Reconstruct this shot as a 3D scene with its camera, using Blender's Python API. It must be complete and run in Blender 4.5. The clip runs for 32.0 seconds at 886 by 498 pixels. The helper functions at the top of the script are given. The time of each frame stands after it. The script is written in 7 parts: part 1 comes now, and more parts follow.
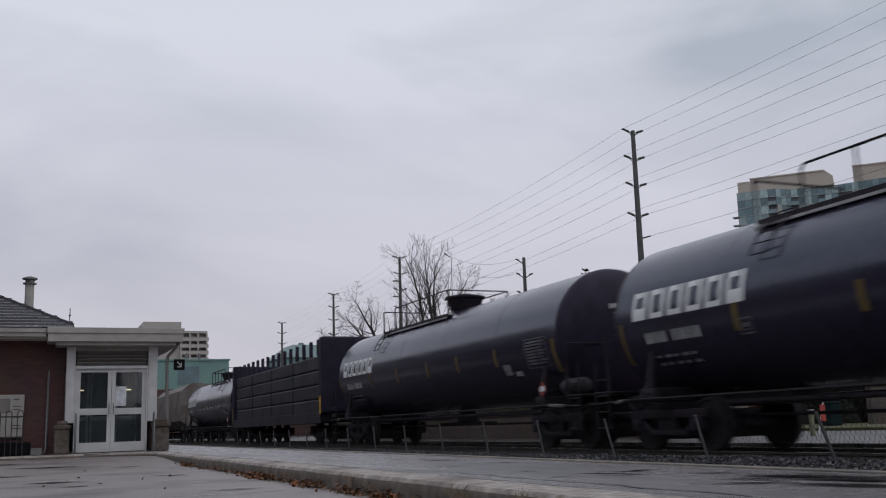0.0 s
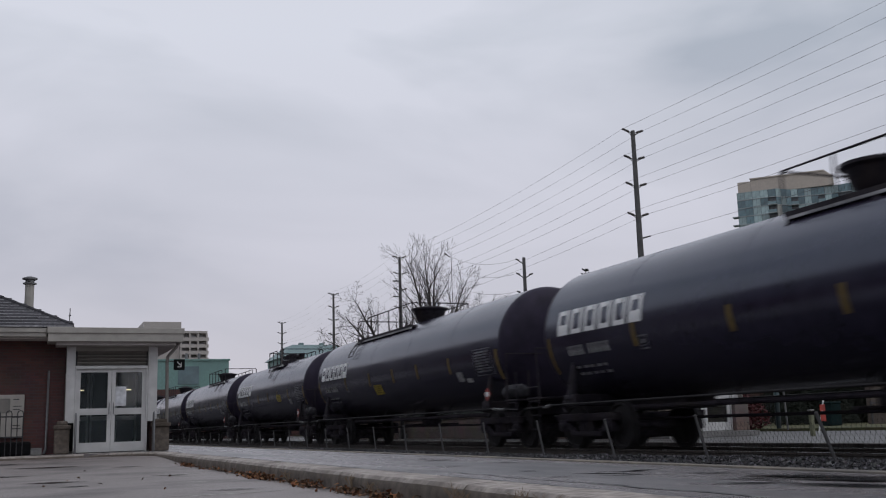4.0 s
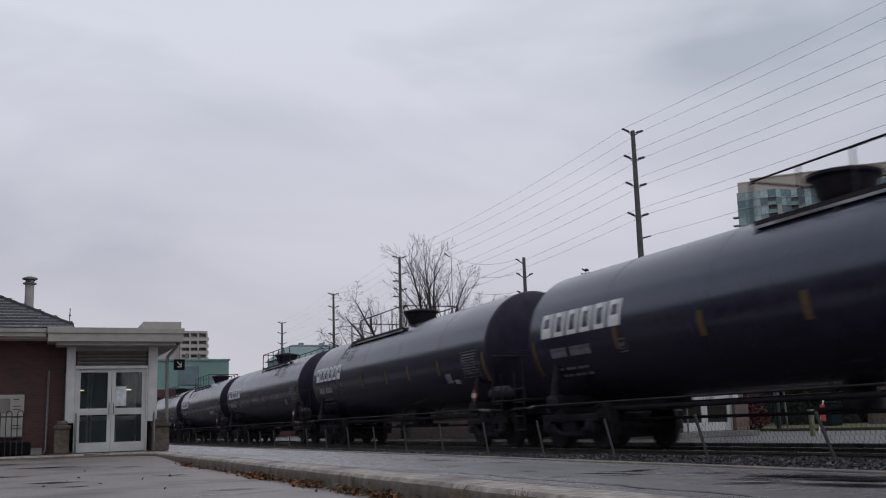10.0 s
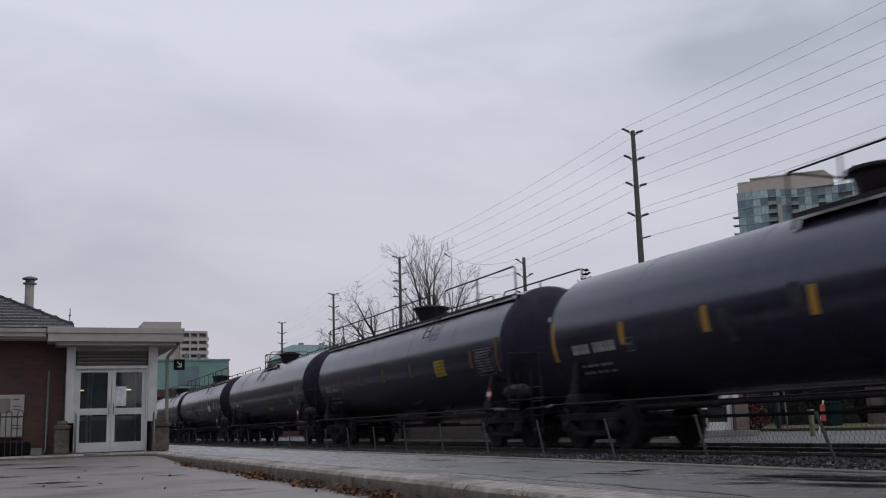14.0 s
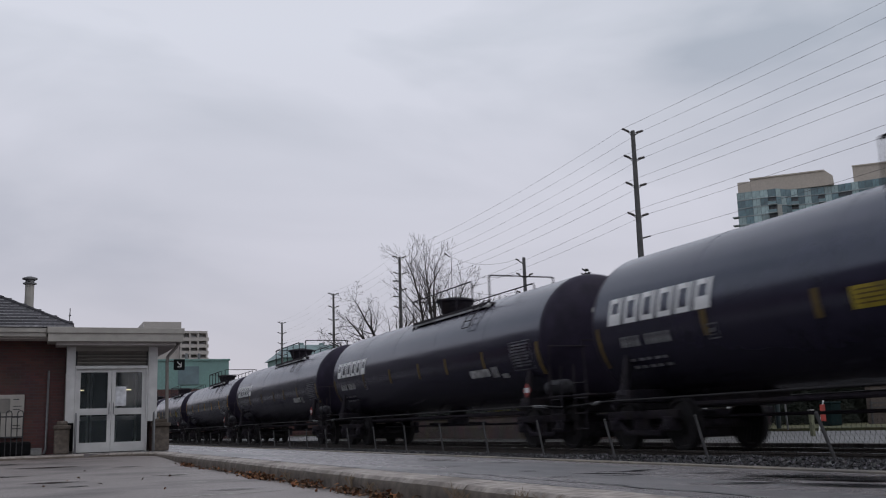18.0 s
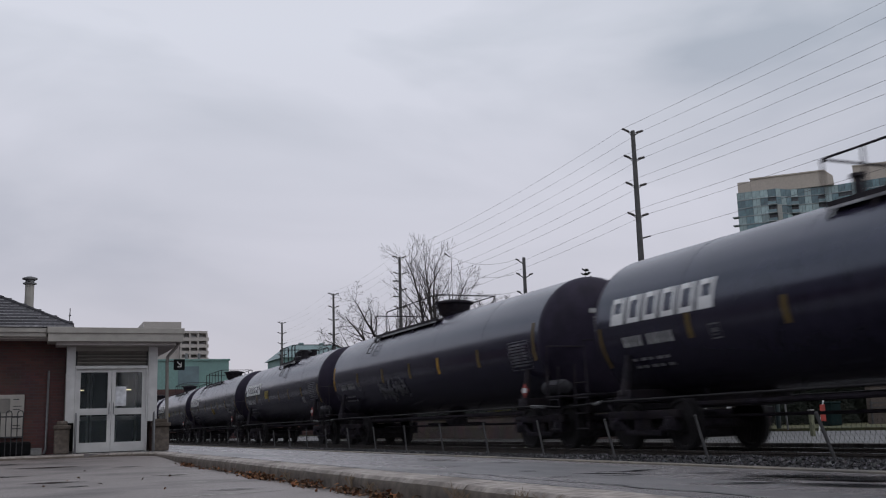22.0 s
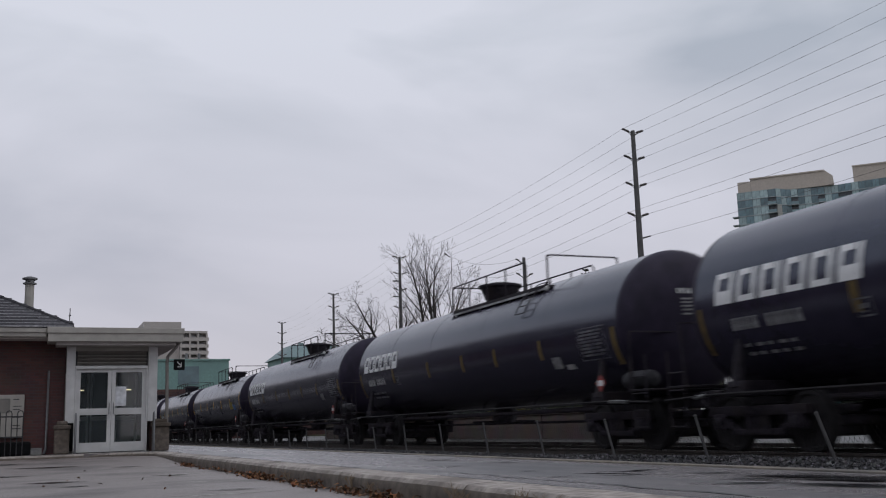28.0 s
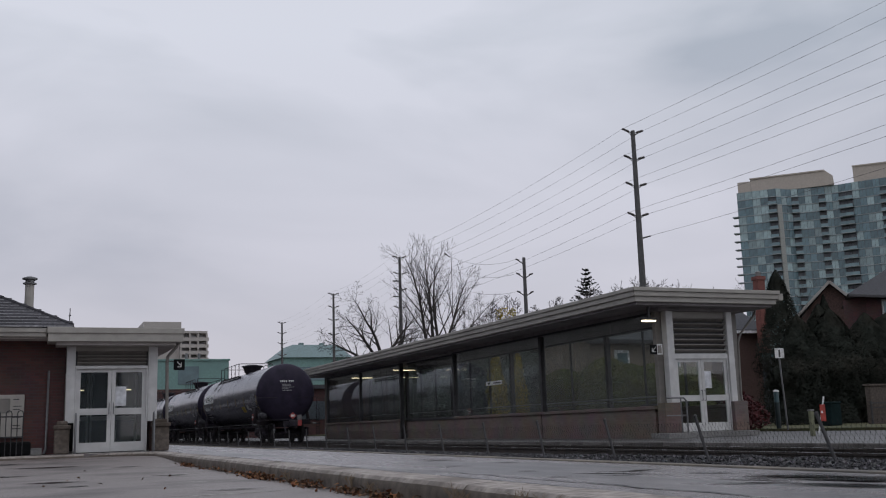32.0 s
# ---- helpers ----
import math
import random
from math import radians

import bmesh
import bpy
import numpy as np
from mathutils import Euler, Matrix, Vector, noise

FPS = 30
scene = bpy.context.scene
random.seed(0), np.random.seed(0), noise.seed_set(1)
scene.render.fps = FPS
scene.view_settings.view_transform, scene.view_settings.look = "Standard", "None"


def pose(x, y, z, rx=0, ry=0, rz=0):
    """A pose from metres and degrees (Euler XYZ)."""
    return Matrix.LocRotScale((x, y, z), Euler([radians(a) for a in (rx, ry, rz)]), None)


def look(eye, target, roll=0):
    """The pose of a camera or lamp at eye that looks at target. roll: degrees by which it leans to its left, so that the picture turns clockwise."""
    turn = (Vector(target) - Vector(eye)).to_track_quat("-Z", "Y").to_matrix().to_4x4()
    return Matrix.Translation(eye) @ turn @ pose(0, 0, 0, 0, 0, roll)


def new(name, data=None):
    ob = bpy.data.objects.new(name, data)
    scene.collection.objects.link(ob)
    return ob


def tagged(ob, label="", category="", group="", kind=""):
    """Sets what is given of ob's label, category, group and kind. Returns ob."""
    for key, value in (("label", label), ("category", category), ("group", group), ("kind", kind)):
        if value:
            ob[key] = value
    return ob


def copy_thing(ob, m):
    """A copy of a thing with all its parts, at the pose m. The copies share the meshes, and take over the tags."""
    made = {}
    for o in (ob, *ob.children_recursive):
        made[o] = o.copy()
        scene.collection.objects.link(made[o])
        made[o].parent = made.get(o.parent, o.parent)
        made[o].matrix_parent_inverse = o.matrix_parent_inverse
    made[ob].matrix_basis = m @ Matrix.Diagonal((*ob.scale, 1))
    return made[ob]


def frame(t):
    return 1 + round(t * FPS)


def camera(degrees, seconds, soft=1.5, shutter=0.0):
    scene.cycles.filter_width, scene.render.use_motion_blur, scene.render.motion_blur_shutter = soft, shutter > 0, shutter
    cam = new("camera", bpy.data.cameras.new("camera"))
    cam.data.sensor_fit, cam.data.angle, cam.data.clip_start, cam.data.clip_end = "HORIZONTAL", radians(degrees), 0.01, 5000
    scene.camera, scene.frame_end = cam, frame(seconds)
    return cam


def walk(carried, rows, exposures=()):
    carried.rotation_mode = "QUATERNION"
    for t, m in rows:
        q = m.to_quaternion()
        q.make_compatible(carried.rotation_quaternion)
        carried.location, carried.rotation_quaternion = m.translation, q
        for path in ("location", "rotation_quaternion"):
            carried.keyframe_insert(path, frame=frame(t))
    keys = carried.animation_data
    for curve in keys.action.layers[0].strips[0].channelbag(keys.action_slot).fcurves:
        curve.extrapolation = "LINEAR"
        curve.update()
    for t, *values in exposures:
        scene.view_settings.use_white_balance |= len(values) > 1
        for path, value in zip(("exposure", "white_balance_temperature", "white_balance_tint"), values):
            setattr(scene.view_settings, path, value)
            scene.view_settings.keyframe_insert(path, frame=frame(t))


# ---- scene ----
# Low tripod beside a station kerb; the track runs along +Y, the camera stands at the origin.
cam = camera(48.263, 32.0, soft=1.1, shutter=0.27)
EYE = Vector((0.0, 0.0, 0.58))
HEAD, TILT, LEAN = radians(22.787), radians(10.154), -1.793
AHEAD = Vector((math.sin(HEAD) * math.cos(TILT), math.cos(HEAD) * math.cos(TILT), math.sin(TILT)))
VIEW = look(EYE, EYE + AHEAD * 100, LEAN)
walk(cam, [(0.0, VIEW), (32.0, VIEW)])

# ---- world and light: a bright overcast sky ----
world = bpy.data.worlds.new("overcast_sky")
scene.world = world
world.use_nodes = True


def make_sky():
    nt = world.node_tree
    n, l = nt.nodes, nt.links
    n.clear()
    out = n.new("ShaderNodeOutputWorld")
    bg = n.new("ShaderNodeBackground")
    sky = n.new("ShaderNodeTexSky")
    sky.sky_type, sky.sun_disc = "NISHITA", False
    sky.sun_elevation, sky.sun_rotation = radians(32), radians(200)
    tc = n.new("ShaderNodeTexCoord")
    mp = n.new("ShaderNodeMapping")
    mp.inputs["Scale"].default_value = (1.0, 1.0, 2.6)
    mp.inputs["Location"].default_value = (0.35, 0.1, 0.2)
    big = n.new("ShaderNodeTexNoise")
    big.inputs["Scale"].default_value, big.inputs["Detail"].default_value, big.inputs["Roughness"].default_value = 2.5, 5.0, 0.46
    big.inputs["Distortion"].default_value = 0.4
    ramp = n.new("ShaderNodeValToRGB")
    e = ramp.color_ramp.elements
    e[0].position, e[0].color = 0.35, (0.430, 0.472, 0.545, 1)
    e[1].position, e[1].color = 0.62, (0.703, 0.722, 0.805, 1)
    mid = e.new(0.48)
    mid.color = (0.585, 0.613, 0.687, 1)
    sep = n.new("ShaderNodeSeparateXYZ")
    low = n.new("ShaderNodeMapRange")
    low.inputs["From Min"].default_value, low.inputs["From Max"].default_value = 0.0, 0.38
    low.inputs["To Min"].default_value, low.inputs["To Max"].default_value = 1.0, 0.0
    tint = n.new("ShaderNodeMix")
    tint.data_type = "RGBA"
    tint.inputs["B"].default_value = (0.545, 0.508, 0.578, 1)
    half = n.new("ShaderNodeMath")
    half.operation, half.inputs[1].default_value = "MULTIPLY", 0.92
    scale = n.new("ShaderNodeMix")
    scale.data_type, scale.inputs["Factor"].default_value = "RGBA", 0.93
    gain = n.new("ShaderNodeVectorMath")
    gain.operation, gain.inputs["Scale"].default_value = "SCALE", 0.10
    l.new(tc.outputs["Generated"], mp.inputs["Vector"])
    l.new(mp.outputs["Vector"], big.inputs["Vector"])
    l.new(big.outputs["Fac"], ramp.inputs["Fac"])
    l.new(tc.outputs["Generated"], sep.inputs["Vector"])
    l.new(sep.outputs["Z"], low.inputs["Value"])
    l.new(low.outputs["Result"], half.inputs[0])
    l.new(half.outputs[0], tint.inputs["Factor"])
    l.new(ramp.outputs["Color"], tint.inputs["A"])
    l.new(sky.outputs["Color"], gain.inputs[0])
    l.new(gain.outputs["Vector"], scale.inputs["A"])
    l.new(tint.outputs["Result"], scale.inputs["B"])
    high = n.new("ShaderNodeMapRange")
    high.inputs["From Min"].default_value, high.inputs["From Max"].default_value = 0.42, 1.0
    high.inputs["To Min"].default_value, high.inputs["To Max"].default_value = 1.0, 1.4
    l.new(sep.outputs["Z"], high.inputs["Value"])
    l.new(scale.outputs["Result"], bg.inputs["Color"])
    l.new(high.outputs["Result"], bg.inputs["Strength"])
    l.new(bg.outputs["Background"], out.inputs["Surface"])


make_sky()
sun = new("sun", bpy.data.lights.new("sun", "SUN"))
sun.data.energy, sun.data.angle, sun.data.color = 0.35, radians(40), (1.0, 0.97, 0.93)
sun.matrix_world = look((0, 0, 60), (-18, 30, 0))

# ---- materials ----


def mat(name, colour, rough=0.7, metal=0.0, vary=0.25, grain=6.0, bump=0.15, fine=60.0, spread=0.0, spec=0.5, second=None, patch=0.8, stretch=None):
    """A surface with broad patches (second colour), fine grain, uneven gloss and fine relief."""
    m = bpy.data.materials.new(name)
    m.use_nodes = True
    nt = m.node_tree
    n, l = nt.nodes, nt.links
    b = n["Principled BSDF"]
    b.inputs["Metallic"].default_value = metal
    b.inputs["Specular IOR Level"].default_value = spec
    tc = n.new("ShaderNodeTexCoord")
    big, small = n.new("ShaderNodeTexNoise"), n.new("ShaderNodeTexNoise")
    for t, s, d in ((big, patch, 4.0), (small, grain, 6.0)):
        t.inputs["Scale"].default_value, t.inputs["Detail"].default_value = s, d
        l.new(tc.outputs["Object"], t.inputs["Vector"])
    if stretch:
        mp = n.new("ShaderNodeMapping")
        mp.inputs["Scale"].default_value = stretch
        l.new(tc.outputs["Object"], mp.inputs["Vector"])
        l.new(mp.outputs["Vector"], big.inputs["Vector"])
    r = n.new("ShaderNodeValToRGB")
    e = r.color_ramp.elements
    c = Vector(colour)
    e[0].position, e[0].color = 0.35, (*(c * (1 - vary)), 1)
    e[1].position, e[1].color = 0.68, (*(c * (1 + vary)), 1)
    l.new(small.outputs["Fac"], r.inputs["Fac"])
    col = r.outputs["Color"]
    if second:
        k = n.new("ShaderNodeMapRange")
        k.inputs["From Min"].default_value, k.inputs["From Max"].default_value = 0.48, 0.66
        l.new(big.outputs["Fac"], k.inputs["Value"])
        x = n.new("ShaderNodeMix")
        x.data_type = "RGBA"
        x.inputs["B"].default_value = (*second, 1)
        l.new(k.outputs["Result"], x.inputs["Factor"])
        l.new(col, x.inputs["A"])
        col = x.outputs["Result"]
    if spread:
        oi = n.new("ShaderNodeObjectInfo")
        h = n.new("ShaderNodeHueSaturation")
        v = n.new("ShaderNodeMapRange")
        v.inputs["To Min"].default_value, v.inputs["To Max"].default_value = 1 - spread, 1 + spread
        l.new(oi.outputs["Random"], v.inputs["Value"])
        l.new(v.outputs["Result"], h.inputs["Value"])
        l.new(col, h.inputs["Color"])
        col = h.outputs["Color"]
    l.new(col, b.inputs["Base Color"])
    g = n.new("ShaderNodeMapRange")
    g.inputs["To Min"].default_value, g.inputs["To Max"].default_value = max(0.03, rough - 0.12), min(1.0, rough + 0.12)
    l.new(big.outputs["Fac"], g.inputs["Value"])
    l.new(g.outputs["Result"], b.inputs["Roughness"])
    if bump:
        fn = n.new("ShaderNodeTexNoise")
        fn.inputs["Scale"].default_value, fn.inputs["Detail"].default_value = fine, 4.0
        l.new(tc.outputs["Object"], fn.inputs["Vector"])
        bp = n.new("ShaderNodeBump")
        bp.inputs["Strength"].default_value, bp.inputs["Distance"].default_value = bump, 0.02
        l.new(fn.outputs["Fac"], bp.inputs["Height"])
        l.new(bp.outputs["Normal"], b.inputs["Normal"])
    return m


def glow(name, colour, strength):
    m = bpy.data.materials.new(name)
    m.use_nodes = True
    b = m.node_tree.nodes["Principled BSDF"]
    b.inputs["Emission Color"].default_value = (*colour, 1)
    b.inputs["Emission Strength"].default_value = strength
    return m


def glass(name, tint=(0.88, 0.91, 0.90), edge=0.6, power=4.0, least=0.02):
    """A thin clear pane: see-through, with a mirror gloss that grows at glancing angles."""
    m = bpy.data.materials.new(name)
    m.use_nodes = True
    n, l = m.node_tree.nodes, m.node_tree.links
    n.remove(n["Principled BSDF"])
    t, g, f, x = n.new("ShaderNodeBsdfTransparent"), n.new("ShaderNodeBsdfGlossy"), n.new("ShaderNodeLayerWeight"), n.new("ShaderNodeMixShader")
    p, q = n.new("ShaderNodeMath"), n.new("ShaderNodeMath")
    p.operation, p.inputs[1].default_value = "POWER", power
    q.operation, q.inputs[1].default_value, q.inputs[2].default_value = "MULTIPLY_ADD", edge, least
    t.inputs["Color"].default_value = (*tint, 1)
    g.inputs["Roughness"].default_value = 0.02
    f.inputs["Blend"].default_value = 0.5
    l.new(f.outputs["Facing"], p.inputs[0])
    l.new(p.outputs[0], q.inputs[0])
    l.new(q.outputs[0], x.inputs["Fac"])
    l.new(t.outputs[0], x.inputs[1])
    l.new(g.outputs[0], x.inputs[2])
    l.new(x.outputs[0], n["Material Output"].inputs["Surface"])
    return m


M_ASPHALT = mat("wet_asphalt", (0.186, 0.158, 0.148), 0.5, grain=30, vary=0.3, bump=0.3, fine=180, second=(0.098, 0.083, 0.078), patch=0.7)
M_WALK = mat("damp_worn_asphalt_walk", (0.160, 0.143, 0.143), 0.28, grain=14, vary=0.25, bump=0.12, fine=120, second=(0.055, 0.053, 0.056), patch=1.0, stretch=(1.5, 0.30, 1.0))
# Kerb face colour holds dirt plus shade; the top's holds wear plus skylight.
M_KERB = mat("grimy_shaded_kerb", (0.120, 0.098, 0.082), 0.85, grain=9, vary=0.35, bump=0.4, fine=70, second=(0.075, 0.058, 0.045), patch=1.6)
M_KERBTOP = mat("worn_lit_kerb_top", (0.31, 0.272, 0.245), 0.8, grain=12, vary=0.35, bump=0.3, fine=70, second=(0.165, 0.14, 0.122), patch=1.6)
M_CONC = mat("concrete", (0.215, 0.21, 0.205), 0.8, grain=8, vary=0.2, bump=0.3, second=(0.16, 0.155, 0.15))
M_BALLAST = mat("ballast_stone", (0.042, 0.037, 0.040), 0.8, grain=22, vary=0.7, bump=0.8, fine=30, second=(0.026, 0.025, 0.027), spec=0.3)
M_SOIL = mat("grass_and_soil", (0.055, 0.06, 0.028), 0.95, grain=12, vary=0.5, bump=0.6, fine=40, second=(0.07, 0.055, 0.035), patch=0.3)
M_GRASS = mat("late_autumn_grass", (0.062, 0.066, 0.024), 0.95, grain=20, vary=0.5, bump=0.7, second=(0.085, 0.066, 0.032), patch=0.5)
M_RAIL = mat("rail_steel", (0.055, 0.045, 0.040), 0.6, metal=0.2, bump=0.1)
M_RAILTOP = mat("polished_rail_head", (0.55, 0.55, 0.56), 0.25, metal=1.0, vary=0.1, bump=0.02)
M_TIE = mat("creosoted_timber", (0.06, 0.05, 0.042), 0.85, grain=20, vary=0.4, bump=0.5, spread=0.3)
M_TANK = mat("black_tank_paint", (0.0260, 0.0220, 0.0405), 0.20, grain=3, vary=0.22, bump=0.012, fine=5, second=(0.0300, 0.0250, 0.0435), patch=0.5, spec=0.80)
M_TANK.node_tree.nodes["Principled BSDF"].inputs["Specular Tint"].default_value = (0.72, 0.84, 1.0, 1)
M_TANKB = mat("brown_black_tank_paint", (0.0255, 0.0215, 0.0370), 0.18, grain=3, vary=0.25, bump=0.012, fine=7, second=(0.0290, 0.0240, 0.0395), patch=0.35, spec=0.72)
M_TANKB.node_tree.nodes["Principled BSDF"].inputs["Specular Tint"].default_value = (0.86, 0.88, 1.0, 1)
M_HEAD = mat("matte_tank_head_paint", (0.0240, 0.0195, 0.0350), 0.55, grain=3, vary=0.25, bump=0.02, fine=9, second=(0.029, 0.0235, 0.038), patch=0.6, spec=0.14)
M_IRON = mat("grimy_black_steel", (0.027, 0.0235, 0.030), 0.6, grain=10, vary=0.4, bump=0.2, second=(0.036, 0.029, 0.031), patch=2.0, spec=0.15)
M_DECKGLINT = mat("pale_deck_gap_glint", (0.40, 0.40, 0.42), 0.5, grain=8, vary=0.35, bump=0.05, second=(0.12, 0.12, 0.13), patch=1.2)
M_TRUCK = mat("oily_black_truck_steel", (0.031, 0.026, 0.034), 0.75, grain=10, vary=0.4, bump=0.2, second=(0.031, 0.026, 0.027), patch=2.0, spec=0.08)
M_WHEEL = mat("wheel_steel", (0.025, 0.023, 0.025), 0.6, bump=0.1, spec=0.15)
M_WHITE = mat("white_stencil_paint", (0.80, 0.80, 0.80), 0.6, grain=5, vary=0.08, bump=0.05, second=(0.70, 0.69, 0.68), patch=2.0)
M_DIM = mat("faded_stencil_paint", (0.26, 0.26, 0.265), 0.7, grain=12, vary=0.5, bump=0.05, second=(0.13, 0.13, 0.135), patch=3.0)
M_YELLOW = mat("yellow_reflective_sheet", (0.46, 0.245, 0.022), 0.5, grain=5, vary=0.25, bump=0.05, second=(0.27, 0.15, 0.025), patch=2.0)
M_TAGY = mat("yellow_notice_sheet", (0.36, 0.27, 0.025), 0.6, grain=5, vary=0.25, bump=0.05, second=(0.20, 0.15, 0.025), patch=2.0)
M_FADED = mat("worn_white_stencil_paint", (0.50, 0.50, 0.50), 0.7, grain=9, vary=0.4, bump=0.05, second=(0.30, 0.30, 0.30), patch=3.0)
M_PALEY = mat("faded_yellow_sheet", (0.42, 0.29, 0.07), 0.6, grain=6, vary=0.2, bump=0.05)
M_SMEAR = mat("dusty_tank_smear", (0.040, 0.040, 0.050), 0.6, grain=8, vary=0.6, bump=0.02, second=(0.022, 0.022, 0.034), patch=2.5, spec=0.3)
M_SCRAWL = mat("faint_pale_graffiti", (0.15, 0.15, 0.165), 0.6, grain=9, vary=0.5, bump=0.02, second=(0.07, 0.07, 0.085), patch=3.0)
M_DULLY = mat("dirty_yellow_sheet", (0.13, 0.085, 0.02), 0.7, grain=5, vary=0.3, bump=0.05)
M_RED = mat("red_placard", (0.34, 0.055, 0.05), 0.5, grain=5, vary=0.1, bump=0.03)
M_BLUE = mat("blue_tag", (0.06, 0.14, 0.32), 0.6, grain=5, vary=0.2, bump=0.03)
M_LUMBER = mat("dark_wrapped_load", (0.0165, 0.0150, 0.0235), 0.5, grain=4, vary=0.4, bump=0.3, fine=6, spec=0.25)
M_HOPPER = mat("grey_hopper_paint", (0.16, 0.14, 0.13), 0.7, grain=4, vary=0.25, bump=0.1, second=(0.10, 0.07, 0.055))
M_WOODPOLE = mat("weathered_utility_pole", (0.098, 0.096, 0.097), 0.9, grain=5, vary=0.18, bump=0.25, fine=30)
M_WIRE = mat("weathered_cable", (0.08, 0.08, 0.085), 0.6, bump=0)
M_INSUL = mat("brown_insulator", (0.06, 0.05, 0.05), 0.4, bump=0)
M_CREAM = mat("grey_beige_painted_metal", (0.36, 0.34, 0.31), 0.55, grain=5, vary=0.08, bump=0.03, second=(0.31, 0.29, 0.265), patch=0.9)
M_FRAME = mat("off_white_frame_paint", (0.56, 0.555, 0.55), 0.5, grain=5, vary=0.08, bump=0.03, second=(0.48, 0.475, 0.47), patch=1.2)
M_DARKMETAL = mat("dark_bronze_metal", (0.045, 0.043, 0.046), 0.5, metal=0.2, bump=0.03)
M_LOUVRE = mat("taupe_louvre", (0.20, 0.185, 0.17), 0.6, grain=5, vary=0.1, bump=0.03)
M_SHINGLE = mat("grey_slate_shingle", (0.042, 0.040, 0.046), 0.75, grain=10, vary=0.3, bump=0.4, spread=0.3, spec=0.15)
M_SOFFIT = mat("painted_soffit_board", (0.46, 0.43, 0.41), 0.7, grain=3, vary=0.1, bump=0.05)
# About half as bright as M_SOFFIT, for the shelter's underside and head beam.
M_SOFFITD = mat("darker_shelter_soffit_board", (0.24, 0.22, 0.225), 0.75, grain=3, vary=0.15, bump=0.05, second=(0.18, 0.165, 0.17), patch=0.6)
M_GREENTEAL = mat("teal_cladding", (0.165, 0.285, 0.265), 0.6, grain=3, vary=0.12, bump=0.03, second=(0.15, 0.25, 0.24), patch=0.3)
M_TEALROOF = mat("teal_copper_roof", (0.15, 0.215, 0.22), 0.6, grain=3, vary=0.12, bump=0.03)
M_FLATS = mat("beige_concrete_flats", (0.42, 0.39, 0.37), 0.85, grain=2, vary=0.1, bump=0.05)
M_TOWER = mat("tower_beige_panel", (0.46, 0.41, 0.36), 0.8, grain=2, vary=0.08, bump=0.05)
M_STRIP = mat("pale_tower_pier_panel", (0.33, 0.34, 0.32), 0.7, bump=0.03)
M_SLAB = mat("balcony_slab_concrete", (0.30, 0.335, 0.35), 0.8, bump=0.05)
M_CURTAIN = mat("teal_curtain_wall_glass", (0.105, 0.180, 0.205), 0.12, grain=0.6, vary=0.2, bump=0.0, second=(0.15, 0.235, 0.255), patch=0.2, spread=0.25, spec=0.7)
M_CURTAIN2 = mat("pale_teal_spandrel_glass", (0.29, 0.39, 0.40), 0.2, grain=0.6, vary=0.2, bump=0.0, spread=0.3, spec=0.6)
M_FLATWIN = mat("flats_window_band", (0.25, 0.245, 0.245), 0.4, bump=0, spread=0.25)
M_PLATF = mat("damp_paved_platform", (0.090, 0.085, 0.084), 0.42, grain=10, vary=0.25, bump=0.15, second=(0.060, 0.057, 0.057), patch=0.8, spec=0.4)
M_WIREM = mat("dark_weathered_wire", (0.022, 0.020, 0.021), 0.8, bump=0, spec=0.1)
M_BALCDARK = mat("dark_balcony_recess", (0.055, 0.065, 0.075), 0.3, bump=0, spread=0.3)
M_BARK = mat("grey_brown_bark", (0.050, 0.043, 0.041), 0.95, grain=20, vary=0.35, bump=0.5)
M_NEEDLE = mat("dark_cedar_foliage", (0.034, 0.038, 0.032), 1.0, grain=2, vary=0.25, bump=0.0, second=(0.042, 0.041, 0.034), patch=0.7, spec=0.0)
M_YLEAF = mat("yellow_autumn_leaves", (0.40, 0.29, 0.03), 0.8, grain=6, vary=0.4, bump=0.1, second=(0.30, 0.25, 0.03), patch=1.5)
M_WEED = mat("dry_weed_stems", (0.17, 0.12, 0.075), 0.9, bump=0)
M_LINE = mat("worn_parking_paint", (0.42, 0.41, 0.37), 0.7, grain=10, vary=0.3, bump=0.1, second=(0.25, 0.245, 0.23), patch=3)
M_GALV = mat("galvanised_steel", (0.17, 0.17, 0.175), 0.5, metal=0.5, grain=8, vary=0.15, bump=0.05)
M_POST = mat("weathered_fence_post", (0.052, 0.050, 0.052), 0.8, metal=0.0, grain=8, vary=0.2, bump=0.05)
M_GLASS = glass("clear_window_glass")
M_SMOKE = glass("tinted_shelter_glass", (0.93, 0.955, 0.945), 0.62, 2.5, 0.03)


